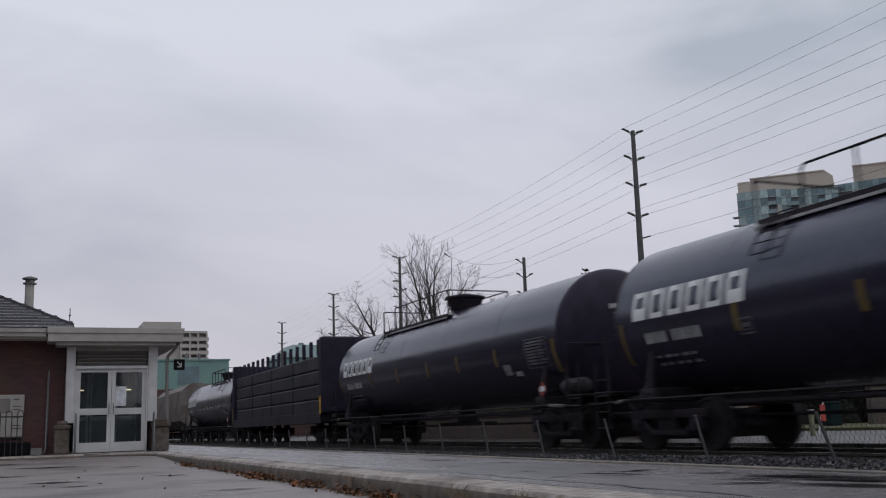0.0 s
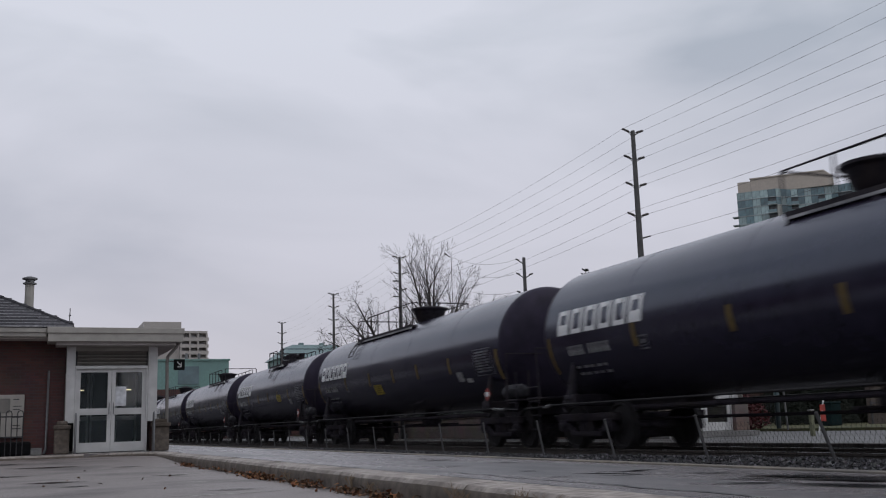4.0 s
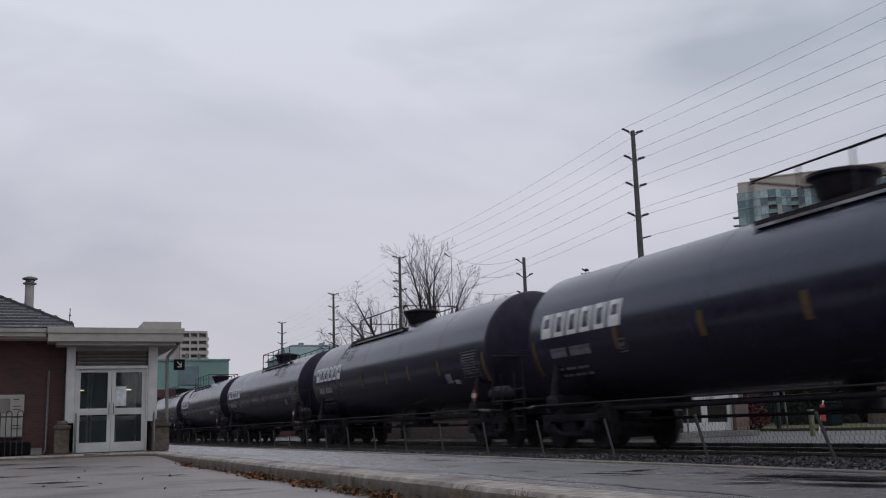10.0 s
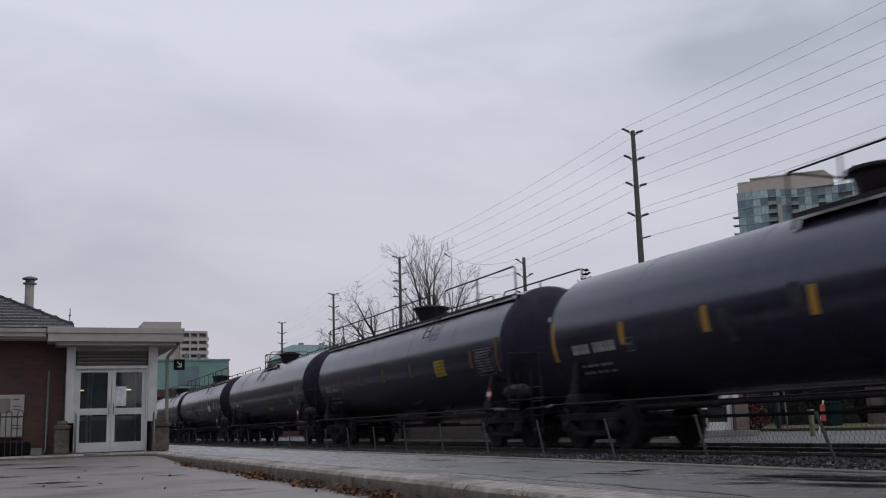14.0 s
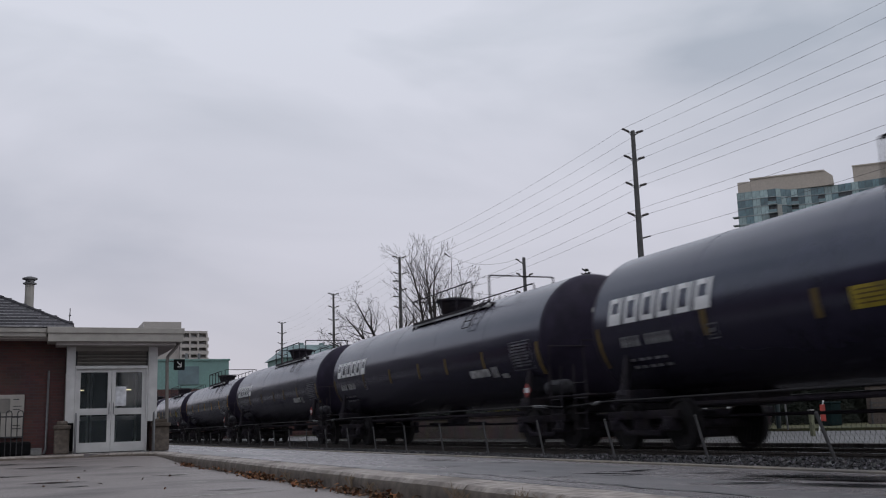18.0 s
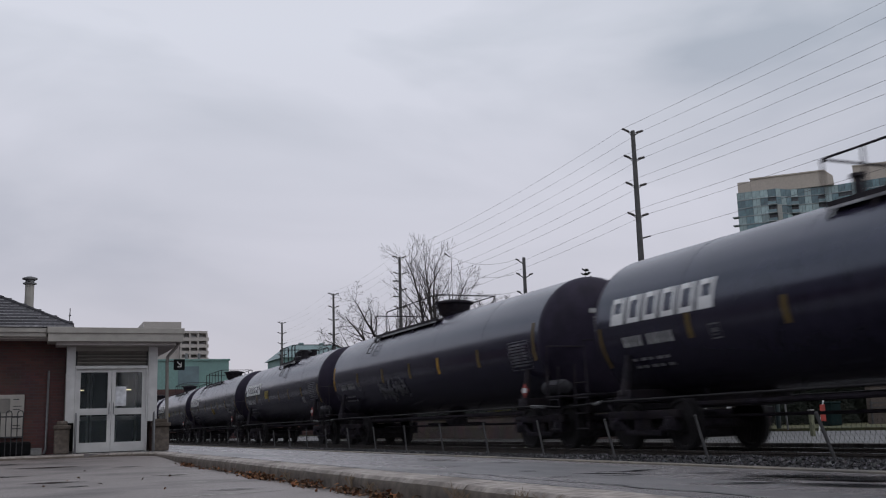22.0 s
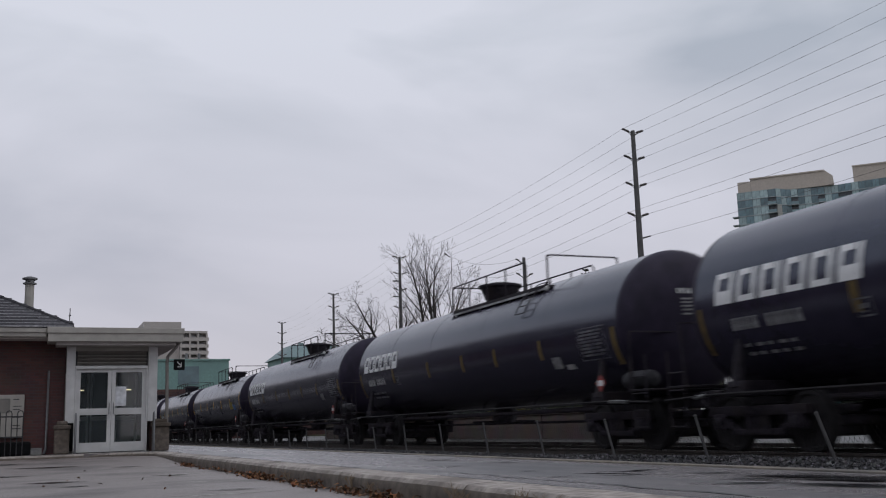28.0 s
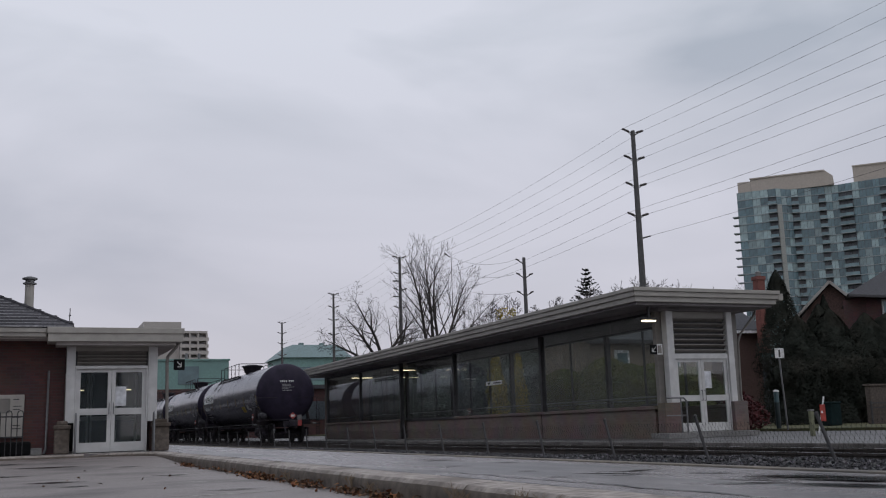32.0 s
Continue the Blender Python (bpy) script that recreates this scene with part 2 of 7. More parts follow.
def grime_veil(m, colour, most):
    """A streaky film on a pane: dirt, or a painted veil of reflected sky."""
    n, l = m.node_tree.nodes, m.node_tree.links
    out = n["Material Output"]
    pane = out.inputs["Surface"].links[0].from_socket
    tc, mp, ns, rg = n.new("ShaderNodeTexCoord"), n.new("ShaderNodeMapping"), n.new("ShaderNodeTexNoise"), n.new("ShaderNodeMapRange")
    mp.inputs["Scale"].default_value = (1.0, 1.6, 0.5)
    ns.inputs["Scale"].default_value, ns.inputs["Detail"].default_value = 1.2, 6.0
    rg.inputs["From Min"].default_value, rg.inputs["From Max"].default_value = 0.30, 0.70
    rg.inputs["To Min"].default_value, rg.inputs["To Max"].default_value = most * 0.35, most
    d, x = n.new("ShaderNodeBsdfDiffuse"), n.new("ShaderNodeMixShader")
    d.inputs["Color"].default_value = (*colour, 1)
    l.new(tc.outputs["Object"], mp.inputs["Vector"])
    l.new(mp.outputs["Vector"], ns.inputs["Vector"])
    l.new(ns.outputs["Fac"], rg.inputs["Value"])
    l.new(rg.outputs["Result"], x.inputs["Fac"])
    l.new(pane, x.inputs[1])
    l.new(d.outputs[0], x.inputs[2])
    l.new(x.outputs[0], out.inputs["Surface"])


grime_veil(M_SMOKE, (0.34, 0.33, 0.33), 0.06)
M_DOORGLASS = glass("shelter_door_glass", (0.90, 0.93, 0.93), 0.8, 2.5, 0.06)
M_ENTRYGLASS = glass("station_door_glass", (0.86, 0.90, 0.91), 0.8, 2.5, 0.05)
# Bluish film lifts the entry panes in place of reflected sky.
grime_veil(M_ENTRYGLASS, (0.20, 0.235, 0.255), 0.10)
M_TUBE2 = glow("warm_dim_tube", (1.0, 0.80, 0.50), 1.6)
M_TUBE = glow("fluorescent_tube", (1.0, 0.83, 0.55), 2.4)
M_SIGNW = mat("white_sign_face", (0.66, 0.66, 0.66), 0.5, bump=0)
M_SIGNB = mat("black_sign_face", (0.008, 0.008, 0.009), 0.6, bump=0, spec=0.1)
M_PAPER = mat("white_paper", (0.62, 0.63, 0.66), 0.9, bump=0)
M_ORANGE = mat("orange_red_plastic", (0.36, 0.045, 0.03), 0.5, bump=0)
M_HOUSEBRICK = mat("house_brown_brick", (0.080, 0.047, 0.040), 0.9, grain=12, vary=0.3, bump=0.3)
M_CHIMNEY = mat("red_chimney_brick", (0.19, 0.070, 0.058), 0.9, grain=12, vary=0.3, bump=0.3)
M_TANWALL = mat("tan_brick_house_wall", (0.25, 0.195, 0.155), 0.9, grain=12, vary=0.3, bump=0.3, second=(0.19, 0.15, 0.12))
M_PALESIDE = mat("pale_blue_grey_siding", (0.24, 0.28, 0.30), 0.8, grain=6, vary=0.2, bump=0.1, second=(0.19, 0.225, 0.245))
M_TRIM = mat("white_house_trim", (0.62, 0.62, 0.63), 0.6, bump=0.02)
M_ROOFD = mat("dark_asphalt_shingle", (0.055, 0.055, 0.062), 0.9, grain=12, vary=0.3, bump=0.4)
M_INTERIOR = mat("interior_wall_paint", (0.085, 0.085, 0.082), 0.8, bump=0.05)

# ---- mesh helpers ----


def box(bm, x0, x1, y0, y1, z0, z1, bevel=0.0):
    g = bmesh.ops.create_cube(bm, size=1.0)
    vs = g["verts"]
    for v in vs:
        v.co = Vector(((x0 + x1) / 2 + v.co.x * (x1 - x0), (y0 + y1) / 2 + v.co.y * (y1 - y0), (z0 + z1) / 2 + v.co.z * (z1 - z0)))
    if bevel:
        es = list({e for v in vs for e in v.link_edges})
        bmesh.ops.bevel(bm, geom=es, offset=bevel, segments=2, affect="EDGES", profile=0.5)
    return bm


def rod(bm, a, b, r0, r1=None, seg=8, caps=True):
    a, b = Vector(a), Vector(b)
    d = b - a
    m = Matrix.Translation((a + b) / 2) @ d.to_track_quat("Z", "Y").to_matrix().to_4x4()
    bmesh.ops.create_cone(bm, cap_ends=caps, segments=seg, radius1=r0, radius2=r0 if r1 is None else r1, depth=d.length, matrix=m)
    return bm


def pipe(bm, pts, r, seg=8):
    """One bent tube through the points."""
    pts = [Vector(p) for p in pts]
    rings, u = [], None
    for i, p in enumerate(pts):
        a = (p - pts[i - 1]).normalized() if i else None
        b = (pts[i + 1] - p).normalized() if i < len(pts) - 1 else None
        d = (a + b).normalized() if a and b else (a or b)
        u = d.orthogonal().normalized() if u is None else (u - d * u.dot(d)).normalized()
        w = d.cross(u)
        rings.append([bm.verts.new(p + (u * math.cos(2 * math.pi * k / seg) + w * math.sin(2 * math.pi * k / seg)) * r) for k in range(seg)])
    for p, q in zip(rings, rings[1:]):
        for k in range(seg):
            bm.faces.new((p[k], p[(k + 1) % seg], q[(k + 1) % seg], q[k]))
    bm.faces.new(rings[0])
    bm.faces.new(rings[-1])
    return bm


def lathe(bm, prof, axis="Y", seg=48, centre=(0, 0, 0)):
    """Turns (radius, along) pairs round an axis through centre."""
    rings = []
    for r, a in prof:
        ring = []
        for i in range(seg):
            t = 2 * math.pi * i / seg
            if axis == "Y":
                co = (r * math.sin(t), a, r * math.cos(t))
            elif axis == "X":
                co = (a, r * math.cos(t), r * math.sin(t))
            else:
                co = (r * math.cos(t), r * math.sin(t), a)
            ring.append(bm.verts.new(Vector(co) + Vector(centre)))
        rings.append(ring)
    for p, q in zip(rings, rings[1:]):
        for i in range(seg):
            bm.faces.new((p[i], p[(i + 1) % seg], q[(i + 1) % seg], q[i]))
    for ring in (rings[0], rings[-1]):
        bm.faces.new(ring)
    return bm


def mesh_of(name, bm, material, smooth=False):
    bmesh.ops.recalc_face_normals(bm, faces=bm.faces)
    me = bpy.data.meshes.new(name)
    bm.to_mesh(me)
    bm.free()
    me.materials.append(material)
    if smooth:
        me.shade_smooth()
        me.set_sharp_from_angle(angle=radians(38))
    return me


def part(name, bm, material, parent, label="", smooth=False):
    ob = new(name, mesh_of(name, bm, material, smooth))
    ob.parent = parent
    return tagged(ob, label)


def piece(name, me, parent, m):
    ob = new(name, me)
    ob.parent = parent
    ob.matrix_basis = m
    return ob


def thing(name, m, label, category, group="", kind=""):
    ob = new(name)
    ob.empty_display_size = 0.2
    ob.matrix_basis = m
    return tagged(ob, label, category, group, kind)


def solid(name, bm, material, label="", category="", kind="", smooth=False, group=""):
    return tagged(new(name, mesh_of(name, bm, material, smooth)), label, category, group, kind)


B = bmesh.new


def island_mat(name, dark, light, rough=0.75, spec=0.4, start=0.45):
    """A surface whose loose pieces differ one by one."""
    m = bpy.data.materials.new(name)
    m.use_nodes = True
    n, l = m.node_tree.nodes, m.node_tree.links
    b = n["Principled BSDF"]
    g = n.new("ShaderNodeNewGeometry")
    r = n.new("ShaderNodeValToRGB")
    e = r.color_ramp.elements
    e[0].position, e[0].color = start, (*dark, 1)
    e[1].position, e[1].color = 1.0, (*light, 1)
    l.new(g.outputs["Random Per Island"], r.inputs["Fac"])
    tc, ns = n.new("ShaderNodeTexCoord"), n.new("ShaderNodeTexNoise")
    ns.inputs["Scale"].default_value, ns.inputs["Detail"].default_value = 25.0, 4.0
    l.new(tc.outputs["Object"], ns.inputs["Vector"])
    x = n.new("ShaderNodeMix")
    x.data_type, x.blend_type, x.inputs["Factor"].default_value = "RGBA", "MULTIPLY", 0.6
    l.new(r.outputs["Color"], x.inputs["A"])
    l.new(ns.outputs["Color"], x.inputs["B"])
    l.new(x.outputs["Result"], b.inputs["Base Color"])
    b.inputs["Roughness"].default_value = rough
    b.inputs["Specular IOR Level"].default_value = spec
    return m


M_STONES = island_mat("loose_crushed_stone", (0.018, 0.017, 0.020), (0.20, 0.19, 0.205), 0.6, 0.4, 0.66)
M_LEAVES = island_mat("fallen_rust_leaves_mixed", (0.10, 0.055, 0.032), (0.40, 0.17, 0.07), 0.8)
M_RESERV = mat("dusty_dark_reservoir_paint", (0.027, 0.026, 0.031), 0.7, grain=8, vary=0.4, bump=0.1, spec=0.3)

# ---- ground, track and platforms ----
RAIL = 0.03          # top of rail
TRACK = 11.55        # centre line of the track
WALK = 0.18          # near platform walk
FARW = 0.05          # far platform


def sheet(bm, x0, x1, y0, y1, z, nx=1, ny=1, rise=None):
    vs = [[bm.verts.new((x0 + (x1 - x0) * i / nx, y0 + (y1 - y0) * j / ny, z)) for i in range(nx + 1)] for j in range(ny + 1)]
    for j in range(ny):
        for i in range(nx):
            bm.faces.new((vs[j][i], vs[j][i + 1], vs[j + 1][i + 1], vs[j + 1][i]))
    if rise:
        for row in vs:
            for v in row:
                v.co.z += rise(v.co.x, v.co.y)
    return bm


solid("ground", sheet(B(), -3000, 3000, -3000, 3000, -0.36), M_SOIL, "late autumn grass and soil out to the horizon", "ground", "structure")
def lot_rise(x, y):
    t = max(0.0, min(1.0, (y - 18.0) / 6.5))
    return 0.10 * t * t * (3 - 2 * t)


solid("parking_lot", sheet(B(), -60, 2.79, -60, 26.0, 0.0, 8, 172, lot_rise), M_ASPHALT, "damp grey asphalt parking lot", "parking lot", "structure")


def walk_plan():
    bm = B()
    # strip beside the track and an apron in front of the station, with a rounded inner corner
    pts = [(2.98, -40), (5.22, -40), (5.22, 120), (-60, 120), (-60, 25.95)]
    for k in range(7):
        a = math.pi / 2 * k / 6
        pts.append((1.48 + 1.5 * math.sin(a), 24.45 + 1.5 * math.cos(a)))
    low = [bm.verts.new((x, y, -0.30)) for x, y in pts]
    top = [bm.verts.new((x, y, WALK)) for x, y in pts]
    bm.faces.new(top)
    bm.faces.new(low[::-1])
    for i in range(len(pts)):
        j = (i + 1) % len(pts)
        bm.faces.new((low[i], low[j], top[j], top[i]))
    return bm


solid("pavement", walk_plan(), M_WALK, "damp grey concrete platform walk", "pavement", "structure")


def kerb_stone(length, bow=0.0):
    bm = B()
    prof = [(0.0, -0.3), (0.015, 0.09), (0.03, 0.145), (0.06, 0.175), (0.10, WALK - 0.002), (0.21, WALK + 0.004), (0.335, WALK + 0.006), (0.335, -0.3)]
    n = 16
    rings = [[bm.verts.new((x, length * j / n, z)) for x, z in prof] for j in range(n + 1)]
    for p, q in zip(rings, rings[1:]):
        for i in range(len(prof)):
            k = (i + 1) % len(prof)
            bm.faces.new((p[i], p[k], q[k], q[i]))
    bm.faces.new(rings[0])
    bm.faces.new(rings[-1])
    for v in bm.verts:
        if v.co.z > 0:
            w = noise.noise(Vector((v.co.x * 3, v.co.y * 1.7 + bow, bow)))
            w += 0.35 * noise.noise(Vector((v.co.x * 9, v.co.y * 6 + bow, bow + 7)))
            v.co.x += 0.007 * w
            v.co.z += 0.004 * w
    me = mesh_of("kerb_stone", bm, M_KERB, smooth=True)
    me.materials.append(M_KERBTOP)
    # Upward faces get the lighter colour, painting in the skylight on top.
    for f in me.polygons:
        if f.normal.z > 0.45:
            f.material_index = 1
    return me


kerb = thing("kerb", pose(0, 0, 0), "worn rounded concrete kerb with leaves against it", "kerb", kind="structure")
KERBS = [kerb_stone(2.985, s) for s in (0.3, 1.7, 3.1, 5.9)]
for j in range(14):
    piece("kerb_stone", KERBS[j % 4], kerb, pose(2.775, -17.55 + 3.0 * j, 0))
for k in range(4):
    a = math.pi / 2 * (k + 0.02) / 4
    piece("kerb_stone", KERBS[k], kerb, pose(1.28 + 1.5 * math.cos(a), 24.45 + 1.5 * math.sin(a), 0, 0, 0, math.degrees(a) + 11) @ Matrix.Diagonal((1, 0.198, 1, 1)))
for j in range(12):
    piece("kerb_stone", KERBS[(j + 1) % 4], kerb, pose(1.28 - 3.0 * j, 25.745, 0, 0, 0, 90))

# added walls out of view behind and beside the camera; they block sky from reflections
M_SKYBLOCK = mat("sky_block_grey", (0.13, 0.125, 0.12), 0.9, grain=3, vary=0.2, bump=0.2)
solid("boundary_wall_west", box(B(), -42.6, -42.0, -60, 900, -0.35, 20.0), M_SKYBLOCK, "added unseen grey wall that blocks the west sky", "wall", "structure")
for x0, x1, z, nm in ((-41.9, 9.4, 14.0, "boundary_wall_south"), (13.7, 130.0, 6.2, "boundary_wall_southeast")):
    solid(nm, box(B(), x0, x1, -60.6, -60.0, -0.35, z), M_SKYBLOCK, "added unseen grey wall that blocks sky behind the lot", "wall", "structure")
solid("boundary_wall_north", box(B(), -10.0, -9.4, 55, 105, -0.35, 13.0), M_SKYBLOCK, "added unseen grey wall that darkens reflections beyond the station", "wall", "structure")
solid("boundary_wall_far", box(B(), -10.0, -9.4, 105.2, 900, -0.35, 14.0), M_SKYBLOCK, "added unseen grey wall that darkens far tank reflections", "wall", "structure")

# platform edge strip
M_EDGE = mat("tan_weathered_edge", (0.175, 0.15, 0.12), 0.85, grain=8, vary=0.3, bump=0.3, second=(0.11, 0.10, 0.09), patch=1.0)
solid("platform_edge", box(B(), 5.221, 5.36, -40, 120, -0.3, WALK + 0.014, 0.01), M_EDGE, "tan weathered timber platform edge", "platform edge", "structure")


def bank(x, y):
    # ballast shoulder: low by the platform, level by the fence, down to the sleepers
    t = max(0.0, min(1.0, (y - 11.0) / 8.0))
    base = -0.16 + (0.18 - 0.07 * t) * math.exp(-((x - 8.9) / 1.15) ** 2)
    return base + 0.035 * noise.noise(Vector((x * 2.3, y * 2.3, 0))) + 0.02 * noise.noise(Vector((x * 9, y * 9, 3)))


solid("ballast_bed", sheet(B(), 5.362, 13.55, -8, 40, 0, 60, 300, bank), M_BALLAST, "dark crushed stone track ballast", "ballast", "stuff")
solid("ballast_far_bed", box(B(), 5.362, 13.55, 40, 900, -0.3, -0.15), M_BALLAST, "dark crushed stone ballast further along the line", "ballast", "stuff")
solid("ballast_rear_bed", box(B(), 5.362, 13.55, -900, -8, -0.3, -0.15), M_BALLAST, "dark crushed stone ballast behind the station", "ballast", "stuff")


def stones(count, x0, x1, y0, y1):
    rnd = random.Random(5)
    vs, fs = [], []
    for _ in range(count):
        y = y0 + (y1 - y0) * rnd.random() ** 1.9
        x = x0 + (x1 - x0) * rnd.random()
        s = rnd.uniform(0.016, 0.04)
        z = bank(x, y) + s * 0.3
        b = len(vs)
        q = Euler((rnd.uniform(0, 6), rnd.uniform(0, 6), rnd.uniform(0, 6))).to_matrix()
        for c in ((1, 0, 0), (-1, 0.2, 0), (0, 1, 0.1), (0.1, -1, 0), (0, 0.1, 0.8), (0, 0, -0.8)):
            v = q @ (Vector(c) * s * rnd.uniform(0.7, 1.25))
            vs.append((x + v.x, y + v.y, z + v.z))
        for t in ((0, 2, 4), (2, 1, 4), (1, 3, 4), (3, 0, 4), (2, 0, 5), (1, 2, 5), (3, 1, 5), (0, 3, 5)):
            fs.append([b + i for i in t])
    me = bpy.data.meshes.new("ballast_stones")
    me.from_pydata(vs, [], fs)
    me.materials.append(M_STONES)
    return tagged(new("ballast_stones", me), "loose grey crushed stones on the ballast", "ballast", kind="stuff")


stones(48000, 5.45, 10.6, 3.5, 34.0)


def rail_mesh(y0, y1):
    bm = B()
    prof = [(-0.07, -0.18), (0.07, -0.18), (0.07, -0.165), (0.012, -0.14), (0.012, -0.045), (0.036, -0.035), (0.036, -0.006), (-0.036, -0.006), (-0.036, -0.035), (-0.012, -0.045), (-0.012, -0.14), (-0.07, -0.165)]
    a = [bm.verts.new((x, y0, z)) for x, z in prof]
    b = [bm.verts.new((x, y1, z)) for x, z in prof]
    for i in range(len(prof)):
        j = (i + 1) % len(prof)
        bm.faces.new((a[i], a[j], b[j], b[i]))
    bm.faces.new(a)
    bm.faces.new(b)
    return bm


for side in (-1, 1):
    rail = thing("rail", pose(TRACK + side * 0.7535, 0, RAIL), "rusty steel rail with a polished head", "rail", "rails of the track", "structure")
    part("rail_web", rail_mesh(-900, 900), M_RAIL, rail)
    part("rail_head", box(B(), -0.036, 0.036, -900, 900, -0.0055, 0.0, 0.0), M_RAILTOP, rail, "polished rail head")
TIE = mesh_of("sleeper", box(B(), -1.3, 1.3, -0.115, 0.115, -0.16, 0.0, 0.012), M_TIE)
sleepers = thing("track_sleepers", pose(TRACK, 0, RAIL - 0.18), "row of dark creosoted timber sleepers in ballast", "sleepers", kind="structure")
for j in range(150):
    piece("sleeper", TIE, sleepers, pose(random.uniform(-0.04, 0.04), -12 + 0.56 * j, 0, 0, 0, random.uniform(-0.6, 0.6)))

far = solid("far_platform", box(B(), 13.55, 24.0, -60, 140, -0.33, FARW, 0.015), M_PLATF, "dark damp asphalt platform across the track", "platform", "structure")

M_BLOCK = mat("stained_concrete_block", (0.150, 0.138, 0.130), 0.85, grain=9, vary=0.3, bump=0.35, second=(0.085, 0.076, 0.070), patch=1.4, spread=0.3)
BLOCK = mesh_of("edge_block", box(B(), 13.44, 13.546, 0.0, 1.185, -0.33, FARW + 0.012, 0.012), M_BLOCK)
for j in range(30):
    piece("edge_block", BLOCK, far, pose(0, 5.0 + 1.2 * j, 0))

# ---- the train ----
TANK_R, TANK_Z = 1.43, 2.37


def set_size(look_of_car):
    """Tank radius and centre height of the kind of car being built."""
    global TANK_R, TANK_Z
    TANK_R, TANK_Z = {"stripes": (1.375, 2.315), "short": (1.395, 2.335), "valves": (1.395, 2.335), "graffiti": (1.405, 2.345)}.get(look_of_car, (1.43, 2.37))


def ride(t):
    """How far the train has gone along the track at t seconds."""
    s = (t - 16.0) / 16.0
    return 305.41 + 16.0 * (17.81 * s - 0.38 * s * s - 0.04 * s ** 3)


def decal(bm, y0, y1, z0, z1, lean=0.0, lift=0.007, side=-1):
    """A sheet that lies on the tank's side, from y0 to y1 along the car and z0 to z1 up it."""
    n, r = 4, TANK_R
    rows = []
    for i in range(n + 1):
        z = z0 + (z1 - z0) * i / n
        h = max(-0.999, min(0.999, (z - TANK_Z) / r))
        x = side * (r + lift) * math.sqrt(1 - h * h)
        zz = TANK_Z + (r + lift) * h
        rows.append([bm.verts.new((x, y + lean * (z - z0), zz)) for y in (y0, y1)])
    for a, b in zip(rows, rows[1:]):
        bm.faces.new((a[0], a[1], b[1], b[0]))
    return bm


def tank_shell(half, head=0.48):
    """The tank; its ends are matte, its barrel glossy."""
    bm = B()
    prof = []
    for k in range(9):
        a = math.pi / 2 * k / 8
        prof.append((max(0.02, TANK_R * math.sin(a) ** 0.72 if k else 0.02), -half - head * math.cos(a)))
    for f in (-0.998, -0.6, -0.58, -0.2, -0.18, 0.18, 0.2, 0.58, 0.6, 0.998):
        prof.append((TANK_R, half * f))
    prof += [(r, -y) for r, y in prof[8::-1]]
    lathe(bm, prof, "Y", 64, (0, 0, TANK_Z))
    return bm


WHEELP = [(0.14, -0.07), (0.17, -0.07), (0.19, -0.03), (0.38, -0.03), (0.40, -0.065), (0.455, -0.065), (0.462, 0.045), (0.49, 0.055), (0.485, 0.075), (0.40, 0.075), (0.38, 0.03), (0.19, 0.05), (0.14, 0.075)]


def add_truck(car, y):
    truck = part("truck", box(B(), -0.98, 0.98, -0.2, 0.2, 0.42, 0.70, 0.03), M_TRUCK, car, "grimy cast steel truck")
    truck.location.y = y
    for s in (-1, 1):
        bm = B()
        box(bm, s * 1.0 - 0.07, s * 1.0 + 0.07, -1.15, 1.15, 0.56, 0.72, 0.03)
        box(bm, s * 1.0 - 0.06, s * 1.0 + 0.06, -0.6, 0.6, 0.26, 0.36, 0.03)
        for q in (-1, 1):
            rod(bm, (s * 1.0, q * 0.95, 0.6), (s * 1.0, q * 0.5, 0.31), 0.065, seg=8)
            box(bm, s * 1.0 - 0.10, s * 1.0 + 0.10, q * 0.89 - 0.14, q * 0.89 + 0.14, 0.35, 0.60, 0.03)
            for c in (-0.18, 0.0, 0.18):
                if q == 1:
                    rod(bm, (s * 1.0, c, 0.34), (s * 1.0, c, 0.58), 0.07, seg=8)
        part("side_frame", bm, M_TRUCK, truck, smooth=True)
        for q in (-1, 1):
            bm = B()
            lathe(bm, [(r, -s * a) for r, a in WHEELP], "X", 28, (s * 0.745, q * 0.89, 0.462))
            part("wheel", bm, M_WHEEL, truck, "worn steel wheel", smooth=True)
    # brake beams, levers and the spring plank fill the space between the wheels
    bm = B()
    for q in (-1, 1):
        box(bm, -0.66, 0.66, q * 0.36 - 0.05, q * 0.36 + 0.05, 0.22, 0.46, 0.02)
        for s in (-1, 1):
            box(bm, s * 0.745 - 0.06, s * 0.745 + 0.06, q * 0.41 - 0.04, q * 0.41 + 0.04, 0.24, 0.62, 0.02)
    box(bm, -0.9, 0.9, -0.26, 0.26, 0.20, 0.27, 0.02)
    box(bm, -0.62, 0.62, -0.46, 0.46, 0.28, 0.41, 0.02)
    for q in (-1, 1):
        box(bm, -0.40, 0.40, q * 0.62 - 0.10, q * 0.62 + 0.10, 0.24, 0.60, 0.02)
    rod(bm, (0.1, -0.6, 0.30), (0.1, 0.6, 0.62), 0.05, seg=6)
    part("brake_rigging", bm, M_TRUCK, truck)
    for q in (-1, 1):
        part("axle", rod(B(), (-1.05, q * 0.89, 0.462), (1.05, q * 0.89, 0.462), 0.08, seg=12), M_TRUCK, truck, smooth=True)
        part("bearing_cap", lathe(B(), [(0.085, -1.105), (0.085, -1.13), (0.05, -1.14)], "X", 12, (0, q * 0.89, 0.462)), M_IRON, truck, "worn steel bearing cap", smooth=True)


